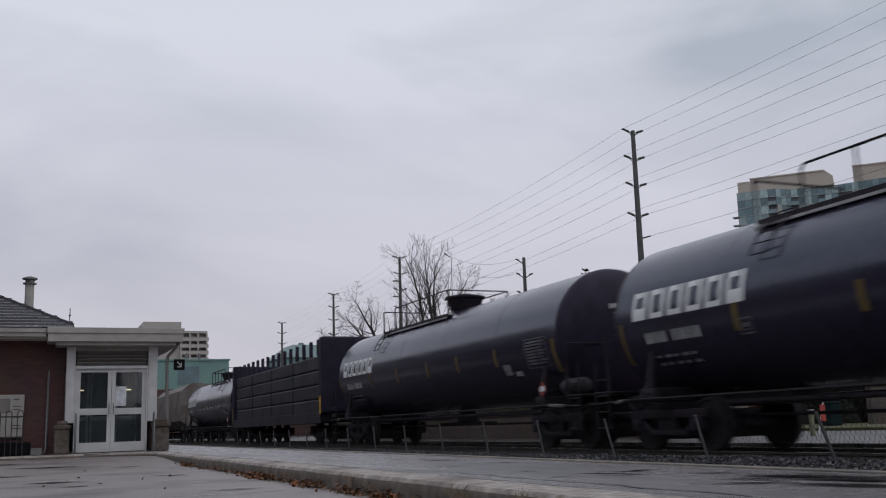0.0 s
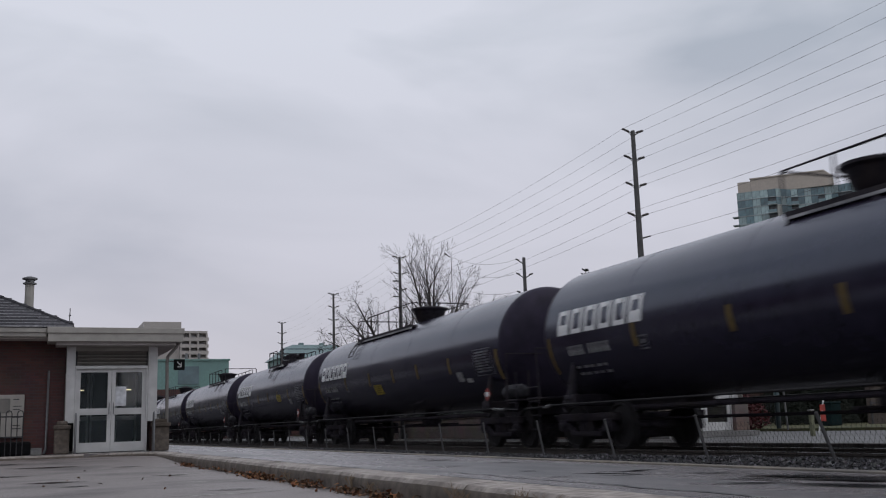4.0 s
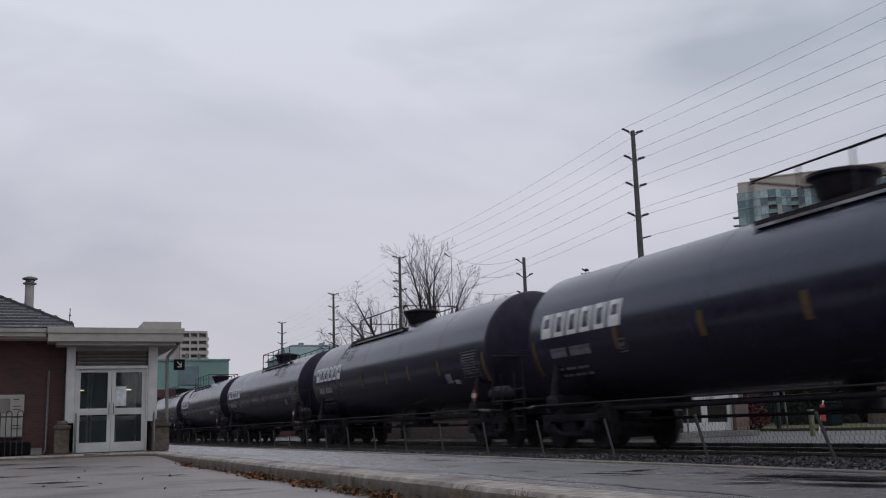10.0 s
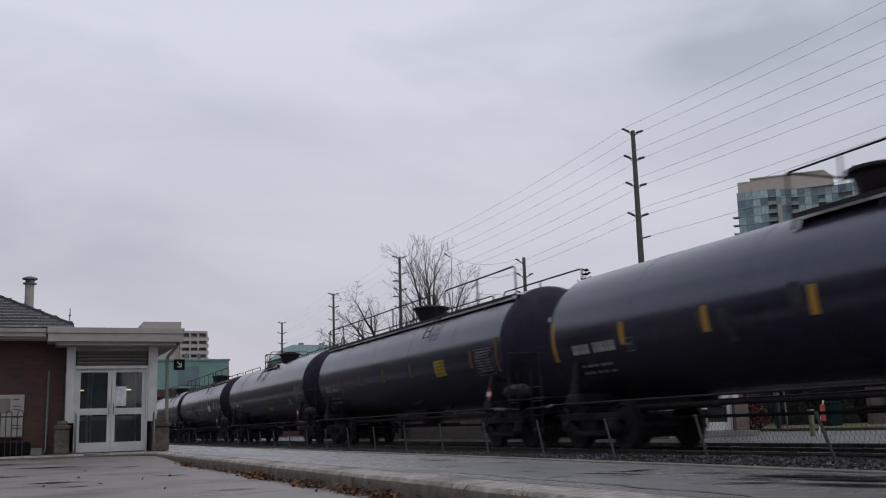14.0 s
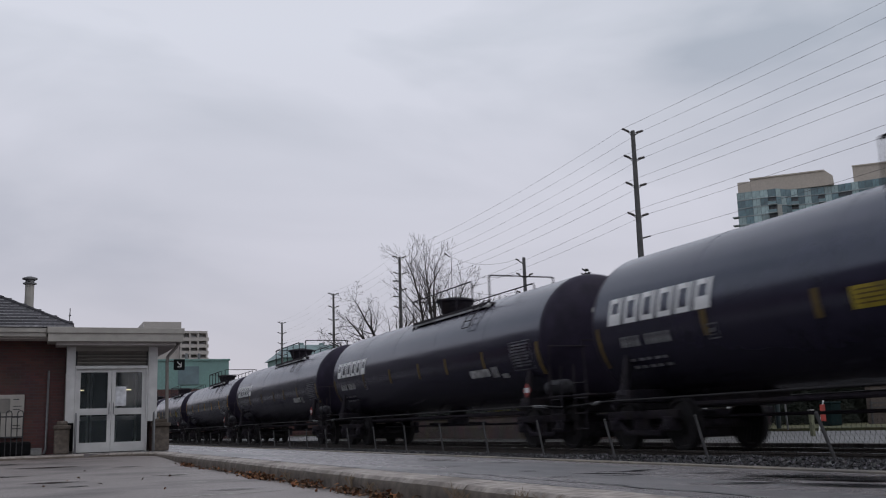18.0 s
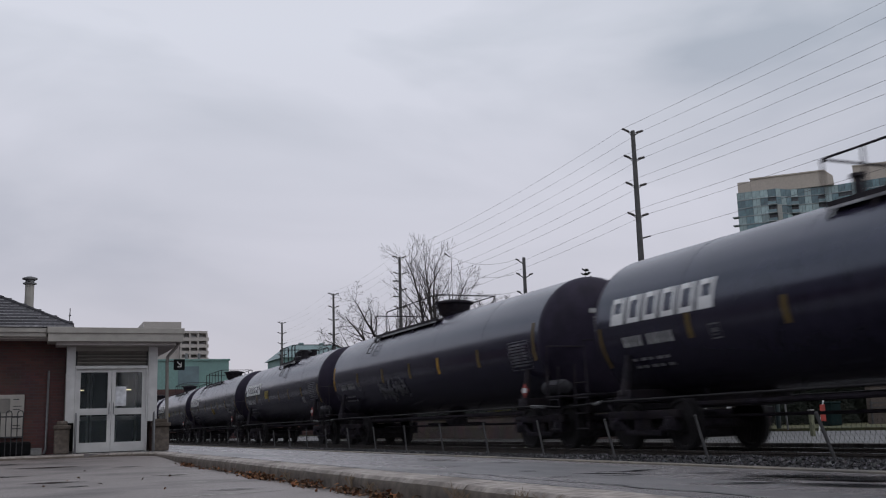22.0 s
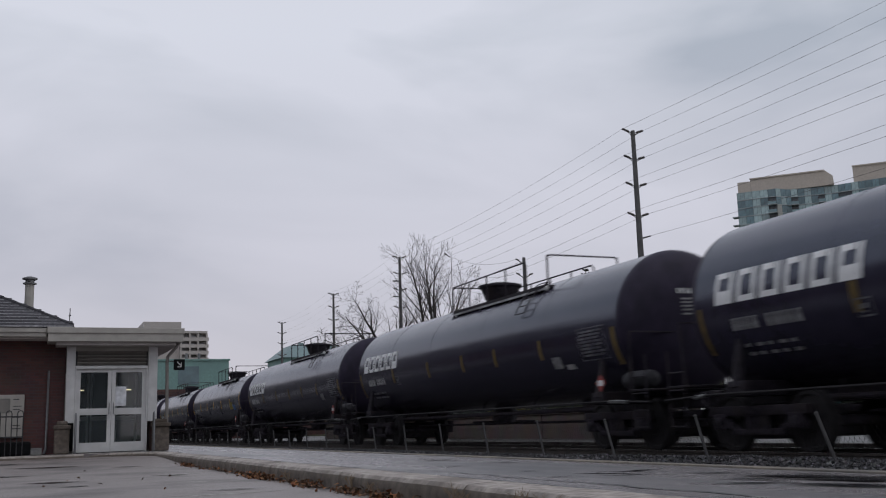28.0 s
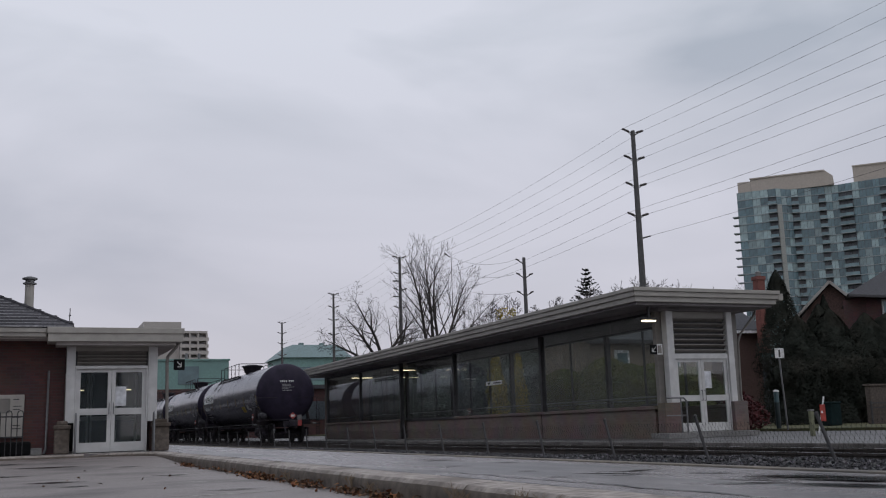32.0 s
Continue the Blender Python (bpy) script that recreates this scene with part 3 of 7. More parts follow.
def coupler(car, y, s):
    bm = B()
    box(bm, -0.10, 0.10, min(y, y + s * 0.55), max(y, y + s * 0.55), 0.80, 0.98, 0.02)
    box(bm, -0.19, 0.19, min(y + s * 0.38, y + s * 0.62), max(y + s * 0.38, y + s * 0.62), 0.74, 1.04, 0.05)
    rod(bm, (-0.32, y, 0.85), (-0.30, y + s * 0.5, 0.45), 0.03, seg=6)
    part("coupler", bm, M_IRON, car, "rusty knuckle coupler and air hose")


def railing(car, pts, feet, r=0.022):
    bm = B()
    pipe(bm, pts, r, 7)
    for a, b in feet:
        rod(bm, a, b, r * 0.9, seg=7)
    part("handrail", bm, M_IRON, car, "thin black steel handrail")


PLAIN_RAIL, PLAIN_H = ((7.2, 1.4), (-1.0, -7.7)), 4.13     # low top rails of the plain car


def make_tank_car(half, style):
    """half: half the shell's length. style: 'dome' with a short deck, 'deck' with a full-length deck, 'valves' with a low valve cluster."""
    car = thing("tank_car", pose(0, 0, 0), "black railway tank car", "tank car", "tank cars of the train")
    part("tank", tank_shell(half), M_TANKB if style == "plain" else M_TANK, car, "glossy black cylindrical tank shell", smooth=True)
    tank = car.children[0]
    tank.data.materials.append(M_HEAD)
    for f in tank.data.polygons:
        if abs(f.center.y) > half * 0.9985:
            f.material_index = 1
    top = TANK_Z + TANK_R
    end = half + 0.95
    for s in (-1, 1):
        # stub sill, bolster, end platform
        bm = B()
        box(bm, -0.33, 0.33, s * (half - 3.3) if s > 0 else -end, end if s > 0 else -(half - 3.3), 0.74, 1.02, 0.02)
        part("draft_sill", bm, M_IRON, car)
        bm = B()
        box(bm, -1.42, 1.42, s * (half - 0.83) - 0.22, s * (half - 0.83) + 0.22, 0.86, 1.10, 0.02)
        for q in (-1, 1):
            rod(bm, (q * 1.36, s * (half - 0.83), 1.0), (q * 1.25, s * (half - 0.83), 1.75), 0.11, 0.05, 8)
        part("bolster", bm, M_IRON, car)
        bm = B()
        y0, y1 = sorted((s * (half + 0.30), s * (half + 0.92)))
        box(bm, -1.45, 1.45, y0, y1, 1.06, 1.10, 0.01)
        part("end_platform", bm, M_IRON, car)
        # end handrail across the tank head
        bm = B()
        pipe(bm, [(-1.45, s * (half + 0.35), 1.1), (-1.45, s * (half + 0.45), 2.15), (1.45, s * (half + 0.45), 2.15), (1.45, s * (half + 0.35), 1.1)], 0.018, 6)
        part("end_handrail", bm, M_IRON, car, "thin steel handrail across the tank head")
        for q in (-1, 1):
            bm = B()
            for k in range(4):
                z = 0.42 + 0.3 * k
                rod(bm, (q * 1.44, s * (half + 0.42), z), (q * 1.44, s * (half + 0.86), z), 0.014, seg=6)
            for yy in (half + 0.42, half + 0.86):
                rod(bm, (q * 1.44, s * yy, 0.38), (q * 1.44, s * yy, 1.7), 0.016, seg=6)
            part("sill_ladder", bm, M_IRON, car)
        add_truck(car, s * (half - 0.83))
        coupler(car, s * end, s)
        # long side handrail and running-board angle
        bm = B()
        x = s * 1.47
        pipe(bm, [(x, -half - 0.95, 0.86), (x, -half + 0.3, 0.91), (x, half - 0.3, 0.91), (x, half + 0.95, 0.86)], 0.02, 8)
        part("side_rail", bm, M_WHEEL, car, "long steel side handrail")
        # Short pale sleeves over both ends of the side rail.
        for e in (-1, 1):
            a, b = (half - 0.1, half + 0.15) if e > 0 else (-half + 0.35, -half - 0.25)
            bm = rod(B(), (x - s * 0.012, a, 0.905), (x - s * 0.012, b, 0.88), 0.033, seg=8)
            part("end_grip", bm, M_DIM, car, "short pale sleeve on the side rail")
    # train pipe and brake rods under the tank
    bm = B()
    rod(bm, (-0.62, -half + 1.9, 0.80), (-0.62, half - 1.9, 0.80), 0.045, seg=8)
    rod(bm, (-0.30, -half + 2.4, 0.56), (-0.30, half - 2.4, 0.58), 0.028, seg=6)
    for k in range(5):
        y = (half - 2.2) * (-1 + k / 2)
        rod(bm, (-0.62, y, 0.80), (-0.55, y, 1.10), 0.022, seg=6)
    part("train_pipe", bm, M_TRUCK, car, "grimy brake pipe under the tank")
    # tank bands
    for f in (-0.62, -0.21, 0.21, 0.62):
        bm = B()
        lathe(bm, [(TANK_R - 0.02, half * f - 0.045), (TANK_R + 0.004, half * f - 0.045), (TANK_R + 0.004, half * f + 0.045), (TANK_R - 0.02, half * f + 0.045)], "Y", 48, (0, 0, TANK_Z))
        part("weld_band", bm, M_TANKB if style == "plain" else M_TANK, car, smooth=True)
    # bottom outlet, brake gear, air reservoir
    bm = B()
    lathe(bm, [(0.30, 0.55), (0.32, 0.75), (0.22, 0.98)], "Z", 16)
    rod(bm, (-0.9, 0.0, 0.62), (0.9, 0.0, 0.62), 0.03)
    part("bottom_outlet", bm, M_IRON, car, smooth=True)
    bm = B()
    lathe(bm, [(0.05, -0.46), (0.14, -0.41), (0.17, -0.30), (0.17, 0.30), (0.14, 0.41), (0.05, 0.46)], "Y", 20, (-1.22, -half - 0.38, 1.275))
    part("air_reservoir", bm, M_RESERV, car, smooth=True)
    # manway housing; m turns the top gear round on cars coupled the other way
    m = -1 if style == "dome_r" else 1
    dy = {"deck": -0.15, "plain": 0.0}.get(style, -0.08)
    if style == "valves":
        bm = B()
        lathe(bm, [(0.62, top - 0.12), (0.62, top + 0.05), (0.55, top + 0.09)], "Z", 24, (0, -0.15, 0))
        for px, py, h, r in ((-0.2, -0.35, 0.30, 0.08), (0.25, -0.5, 0.26, 0.09), (-0.3, -0.75, 0.28, 0.16), (0.1, -0.95, 0.30, 0.14), (-0.1, 1.35, 0.34, 0.09), (0.3, 0.1, 0.28, 0.1)):
            rod(bm, (px, py, top - 0.1), (px, py, top + h), r, r * 0.85, 12)
            rod(bm, (px, py, top + h), (px, py, top + h + 0.05), r * 1.3, r * 1.2, 12)
        lathe(bm, [(0.36, top - 0.1), (0.38, top + 0.08), (0.33, top + 0.10), (0.33, top + 0.36), (0.28, top + 0.40)], "Z", 20, (0, 0.4, 0))
        part("valve_cluster", bm, M_IRON, car, "black steel top valves", smooth=True)
    else:
        w = 0.88 if style == "plain" else 1.0
        bm = B()
        lathe(bm, [(0.36, top - 0.25), (0.36 * w, top - 0.02), (0.42 * w, top + 0.04), (0.51 * w, top + 0.31), (0.59 * w, top + 0.35), (0.59 * w, top + 0.40), (0.52 * w, top + 0.42), (0.10, top + 0.44)], "Z", 28, (0, dy, 0))
        dome = part("dome", bm, M_IRON, car, "flared black steel manway housing", smooth=True)
        part("hatch_lid", lathe(B(), [(0.30, top + 0.442), (0.32, top + 0.46), (0.2, top + 0.475)], "Z", 20, (0, dy, 0)), M_IRON, dome, smooth=True)
    # deck and its rails
    z, h = TANK_Z + 1.20, TANK_Z + 1.90
    y0, y1 = {"deck": (-half + 0.05, half + 0.22), "plain": (-1.3, 1.2), "valves": (-1.55, 1.2)}.get(style, (-4.4, 0.98))
    gap0, gap1 = {"valves": (-1.0, -0.36), "dome": (-4.36, -3.35), "dome_r": (-4.36, -3.35)}.get(style, (0, 0))
    for s in (-1, 1):
        x = s * 0.92
        bm = B()
        box(bm, min(s * 0.68, x), max(s * 0.68, x), min(m * y0, m * y1), max(m * y0, m * y1), z - 0.03, z + 0.02)
        box(bm, x - 0.018, x + 0.018, min(m * y0, m * y1), max(m * y0, m * y1), z - 0.035, z + 0.045)
        n = max(3, int((y1 - y0) / 1.5))
        for k in range(n + 1):
            y = m * (y0 + 0.1 + (y1 - y0 - 0.2) * k / n)
            rod(bm, (s * 0.9, y, z), (s * 1.0, y, TANK_Z + 1.0), 0.025, seg=6)
        part("deck", bm, M_IRON, car, "black steel grating deck")
        # Pale bar paints in the tank top's bright reflection below the deck.
        bm = box(B(), s * 0.955 - 0.014, s * 0.955 + 0.014, min(m * y0, m * y1) + 0.05, max(m * y0, m * y1) - 0.05, z - 0.085, z - 0.04)
        part("deck_edge_trim", bm, M_DECKGLINT, car, "pale strip standing for the bright reflection under the deck edge")
        part("deck_bracket", lathe(B(), [(0.03, -0.03), (0.058, 0.0), (0.03, 0.03)], "Y", 12, (s * 0.96, m * y0, z - 0.06)), M_FADED, car, "pale painted bracket end", smooth=True)
        if style == "deck":
            # long loops with a gap beside the ladder, and a low hoop at the front end
            pipe_h = [(s * 0.62, y1 - 0.55, z), (s * 0.62, y1 - 0.55, z + 0.32), (s * 0.62, y1 - 0.65, z + 0.40), (s * 0.62, y1 - 0.85, z + 0.40), (s * 0.62, y1 - 0.95, z + 0.32), (s * 0.62, y1 - 0.95, z)]
            railing(car, pipe_h, [])
            for a, b in ((y1, dy - 2.6), (dy - 3.3, y0)):
                n = max(1, round((a - b) / 1.8))
                railing(car, [(x, a, z), (x, a, h - 0.07), (x, a - 0.08, h), (x, b + 0.08, h), (x, b, h - 0.07), (x, b, z)], [((x, a + (b - a) * q / n, z), (x, a + (b - a) * q / n, h)) for q in range(1, n)])
        elif style == "plain":
            railing(car, [(x, 1.2, z), (x, 1.2, h - 0.06), (x, 0.35, h - 0.06), (x, 0.25, z)], [((x, y, z), (x, y, h - 0.06)) for y in (0.8,)])
            if s > 0:
                for a, b in PLAIN_RAIL:
                    railing(car, [(0.55, a, top - 0.14), (0.55, a - 0.1, PLAIN_H - 0.03), (0.55, a - 0.25, PLAIN_H), (0.55, b + 0.25, PLAIN_H), (0.55, b + 0.1, PLAIN_H - 0.03), (0.55, b, top - 0.14)], [((0.55, a + (b - a) * q / 4, top - 0.14), (0.55, a + (b - a) * q / 4, PLAIN_H)) for q in range(1, 4)])
        else:
            n = 2 if style == "valves" else 4
            railing(car, [(x, m * y1, z), (x, m * y1, h), (x, m * (gap1 + 0.08), h), (x, m * gap1, h - 0.08), (x, m * gap1, z)], [((x, m * (y1 + (gap1 - y1) * q / n), z), (x, m * (y1 + (gap1 - y1) * q / n), h)) for q in range(1, n)])
            if style == "valves":
                railing(car, [(x, gap0, z), (x, gap0, h - 0.08), (x, gap0 - 0.08, h), (x, y0, h), (x, y0, z)], [])
            else:
                railing(car, [(x, m * y0, z), (x, m * y0, h)], [])
    ends = {"deck": (-half + 0.05, half - 0.05), "plain": (0.0, 1.2)}.get(style, (m * y0, m * y1))
    for k, y in enumerate(ends if style != "deck" else ()):
        e = h + 0.03 if style == "plain" and k == 0 else h
        bm = pipe(B(), [(-0.92, y, z), (-0.92, y, e - 0.05), (-0.86, y, e), (0.86, y, e), (0.92, y, e - 0.05), (0.92, y, z)], 0.02, 7)
        part("deck_end_rail", bm, M_IRON, car, "thin black steel end rail")
    # climbing ladder up the side
    bm = B()
    yl = {"valves": -0.68, "deck": dy - 2.95, "plain": 0.6}.get(style, m * -3.87)
    arc = []
    for k in range(9):
        q = 0.05 + 0.94 * k / 8
        arc.append(((TANK_R + 0.1) * math.sqrt(max(0, 1 - q * q)), TANK_Z + (TANK_R + 0.1) * q))
    ladder = part("ladder", pipe(bm, [(-x, yl - 0.22, zz) for x, zz in arc[3:8]], 0.014, 6), M_IRON, car, "short black steel ladder")
    part("stringer", pipe(B(), [(-x, yl + 0.22, zz) for x, zz in arc[3:8]], 0.014, 6), M_IRON, ladder)
    for x, zz in arc[3:8]:
        part("rung", rod(B(), (-x, yl - 0.208, zz), (-x, yl + 0.208, zz), 0.012, seg=6), M_IRON, ladder)
    return car


MARK_SHAPES = {}


def mark_mesh(kind):
    key = (kind, TANK_R)
    if key not in MARK_SHAPES:
        bm = B()
        z0, z1 = 2.31, 2.81
        w, t, h, lean = 0.43, 0.095, 0.092, -0.10
        decal(bm, 0, -t, z0, z1, lean)
        decal(bm, -t, -w + t, z1 - h, z1, lean)
        decal(bm, -t, -w + t, z0, z0 + (h if kind else 0.21), lean)
        decal(bm, -w + t, -w, z0, z1, lean)
        MARK_SHAPES[key] = mesh_of("mark_block", bm, M_WHITE)
    return MARK_SHAPES[key]


CACHE = {}


def tag_part(name, key, y0, y1, z0, z1, material, car, label="", lean=0.0, lift=0.007):
    k = (name, key, TANK_R, round(y0 - y1, 3), round(z0, 3), round(z1, 3), material.name, lift)
    if k not in CACHE:
        CACHE[k] = mesh_of(name, decal(B(), 0, y1 - y0, z0, z1, lean, lift), material)
    ob = piece(name, CACHE[k], car, pose(0, y0, 0))
    return tagged(ob, label)


def owner_mark(car, half):
    y = half - 0.52
    for i, k in enumerate((0, 1, 1, 1, 1, 0)):
        piece("mark_block", mark_mesh(k), car, pose(0, y - 0.53 * i, 0))


def stencils(car, half, bright=1.0, seed=0, box_at=3.40):
    """Unreadable stencilled numbers and data as plain bars."""
    rnd = random.Random(seed)
    w = M_FADED if bright > 0.8 else M_DIM
    y = half - 0.85
    for k in range(10):
        if k != 4:
            tag_part("number_bar", 0, y - 0.158 * k, y - 0.158 * k - (0.085 if k % 3 else 0.105), 1.88, 2.07, w, car, "white stencilled bar")
    for k in range(2):
        for q in range(5):
            a = y - 0.1 - 0.25 * q
            tag_part("data_bar", k, a, a - 0.11 - 0.05 * ((q + k) % 2), 1.62 - 0.13 * k, 1.67 - 0.13 * k, M_DIM, car)
    yr = -half + 1.42
    for k in range(8):
        tag_part("data_bar", k, yr, yr - 0.85 + 0.06 * (k % 3), 2.28 - 0.066 * k, 2.318 - 0.066 * k, M_SCRAWL, car)
    # frame round the rear data block, and a small boxed mark near the front
    for a, b, z0, z1 in ((yr + 0.08, yr - 0.95, 2.36, 2.378), (yr + 0.08, yr - 0.95, 1.74, 1.758), (yr + 0.08, yr + 0.06, 1.758, 2.36), (yr - 0.93, yr - 0.95, 1.758, 2.36)):
        tag_part("data_frame", 0, a, b, z0, z1, M_SCRAWL, car)
    f = half - box_at
    for a, b, z0, z1 in ((f, f - 0.27, 2.04, 2.065), (f, f - 0.27, 1.81, 1.835), (f, f - 0.025, 1.835, 2.04), (f - 0.245, f - 0.27, 1.835, 2.04), (f - 0.07, f - 0.19, 1.92, 1.985), (f - 0.07, f - 0.16, 1.865, 1.89)):
        tag_part("mark_frame", 0, a, b, z0, z1, M_SCRAWL, car)


def placards(car, half):
    bm = B()
    x, y, z = -1.47, -half + 0.62, 1.26
    q = [bm.verts.new(p) for p in ((x, y, z - 0.16), (x, y + 0.16, z), (x, y, z + 0.16), (x, y - 0.16, z))]
    p = [bm.verts.new(v.co + Vector((0.012, 0, 0))) for v in q]
    bm.faces.new(q)
    bm.faces.new(p[::-1])
    for i in range(4):
        bm.faces.new((q[i], q[(i + 1) % 4], p[(i + 1) % 4], p[i]))
    pl = part("placard", bm, M_RED, car, "red and white diamond hazard placard")
    part("placard_band", box(B(), -1.476, -1.4715, y - 0.10, y + 0.10, z - 0.05, z + 0.06), M_SIGNW, pl)
    part("placard_bracket", box(B(), -1.455, -1.42, y - 0.05, y + 0.05, 0.93, z - 0.05), M_IRON, pl)


def rear_placard(car, half):
    bm = B()
    yb, xc, zc, r = -half - 0.60, 0.22, 1.27, 0.17
    q = [bm.verts.new(p) for p in ((xc, yb, zc - r), (xc + r, yb, zc), (xc, yb, zc + r), (xc - r, yb, zc))]
    p = [bm.verts.new(v.co + Vector((0, 0.012, 0))) for v in q]
    bm.faces.new(q)
    bm.faces.new(p[::-1])
    for i in range(4):
        bm.faces.new((q[i], q[(i + 1) % 4], p[(i + 1) % 4], p[i]))
    pl = part("placard", bm, M_RED, car, "red and white diamond hazard placard")
    part("placard_band", box(B(), xc - 0.09, xc + 0.09, yb - 0.006, yb - 0.0015, zc - 0.045, zc + 0.055), M_SIGNW, pl)
    part("placard_bracket", box(B(), xc - 0.04, xc + 0.04, yb + 0.013, yb + 0.04, 0.95, zc - 0.06), M_IRON, pl)
    bm = B()
    pipe(bm, [(-0.72, yb - 0.1, 0.92), (-0.74, yb - 0.28, 0.80), (-0.76, yb - 0.32, 0.66)], 0.03, 8)
    hose = part("air_hose", bm, M_IRON, car, smooth=True)
    part("hose_end", rod(B(), (-0.76, yb - 0.32, 0.67), (-0.78, yb - 0.33, 0.46), 0.05, 0.04, 8), M_GALV, hose, "pale worn metal hose end", smooth=True)


def stripe(car, y, z0, z1, bright=True, w=0.15):
    tag_part("reflector", 0, y, y - w, z0, z1, M_YELLOW if bright else M_DULLY, car, "yellow reflective strip" if bright else "grimy yellow reflective strip")


def head_bars(car, half):
    """Stencilled bars on the rear tank head."""
    for k, (x0, x1, z) in enumerate(((-0.36, -0.30, 2.93), (-0.27, -0.21, 2.93), (-0.18, -0.12, 2.93), (-0.09, -0.03, 2.93), (0.06, 0.12, 2.93), (0.15, 0.21, 2.93), (0.24, 0.30, 2.93), (-0.28, 0.16, 2.78), (-0.28, 0.16, 2.71), (-0.28, 0.32, 2.64), (-0.28, 0.05, 2.57), (-0.28, 0.20, 2.49))):
        h = 0.05 if k < 7 else 0.016
        bm = B()
        ys = []
        n = 4
        rows = []
        for i in range(n + 1):
            x = x0 + (x1 - x0) * i / n
            col = []
            for zz in (z - h, z + h):
                r = math.hypot(x, zz - TANK_Z) / TANK_R
                a = math.asin(min(1, r ** (1 / 0.72)))
                col.append(bm.verts.new((x, -half - 0.48 * math.cos(a) - 0.012, zz)))
            rows.append(col)
        for a, b in zip(rows, rows[1:]):
            bm.faces.new((a[0], b[0], b[1], a[1]))
        part("head_bar", bm, M_FADED if k < 7 else M_DIM, car)


HALF, HALF_S = 7.88, 6.95
TEMPLATES = {}


def template(style, half):
    key = (style, half, TANK_R)
    if key not in TEMPLATES:
        c = make_tank_car(half, style)
        placards(c, half)
        head_bars(c, half)
        TEMPLATES[key] = [c, False]
    return TEMPLATES[key]


def tank_car(style, half, label):
    slot = template(style, half)
    if slot[1]:
        car = copy_thing(slot[0], pose(0, 0, 0))
        # the copy keeps the shared parts only
    else:
        car = slot[0]
        slot[1] = True
    return tagged(car, label)


# order along the train: distance of each car's mark behind the first one, and its look
OFFSETS = {-3: -54.6, -1: -18.3, 0: -0.17, 1: 17.91, 2: 36.22, 3: 52.46, 4: 70.56, 5: 88.65, 6: 106.73, 7: 124.79, 8: 142.82, 9: 160.89, 10: 179.04, 11: 196.76, 12: 215.47, 13: 233.71, 14: 251.84, 15: 270.28, 16: 288.8, 17: 306.91, 18: 324.93, 19: 342.97, 20: 361.22, 21: 377.25, 22: 395.41, 23: 411.65, 24: 429.85, 25: 448.09, 26: 466.29, 27: 484.48, 28: 502.64, 29: 520.63}
LOOK = {2: "short", 20: "valves", 22: "valves", 11: "deck", 13: "deck", 12: "plain", 14: "stripes", 15: "stripes", 21: "graffiti", 24: "stripes", 25: "stripes"}
TURNED = (-1, 0, 3, 7, 9, 19, 21, 29)     # cars coupled the other way round
# reflective strips: front strip's low edge, then places along the car, then whether bright
STRIPS = {11: (1.5, (5.4, 3.05, 1.4, -1.4, -3.5, -5.67), True), 13: (1.77, (5.33, 3.0, 0.6, -1.8, -6.06), False), 14: (1.8, (5.25, 2.75, 0.28, -2.27, -4.96), True),
          15: (1.8, (5.1, 2.6, 0.2, -2.3, -4.9), True), 21: (1.9, (5.14, 2.6, 0.2, -2.0, -4.6), False), 24: (1.8, (5.0, 2.6, 0.25, -2.64, -4.9), True), 25: (1.8, (4.94, 2.48, 0.2, -2.3, -5.0), True)}
TAGS = {2: (-2.5, 1.84, 2.14), 3: (1.2, 1.6, 1.9), 20: (2.0, 2.06, 2.4), 22: (-3.2, 1.67, 1.93), 18: (0.95, 1.92, 2.23), 19: (-0.64, 1.67, 1.95), 29: (-4.25, 1.57, 1.84), 13: (-4.08, 1.86, 2.29), 14: (-5.3, 1.82, 2.17), 25: (-5.3, 1.82, 2.17), 12: (-1.3, 1.5, 1.67)}
CARS = []          # (car, its centre behind the train's zero point)
# build all bare copies first, so that the shared templates stay bare
bare = {}
for k in OFFSETS:
    lk = LOOK.get(k, "mark")
    style = {"deck": "deck", "plain": "plain", "valves": "valves", "short": "valves"}.get(lk, "dome_r" if k in TURNED else "dome")
    half = HALF_S if lk in ("short", "valves") else HALF
    label = {"mark": "black railway tank car with a white block mark", "short": "short black tank car with a white block mark",
             "valves": "short black tank car with low top valves and a white mark", "deck": "black tank car with a full-length deck and yellow strips",
             "plain": "plain brownish-black tank car without a mark", "stripes": "black tank car with yellow reflective strips",
             "graffiti": "black tank car with yellow strips and pale graffiti"}[lk]
    set_size(lk)
    bare[k] = (tank_car(style, half, label), half, lk)
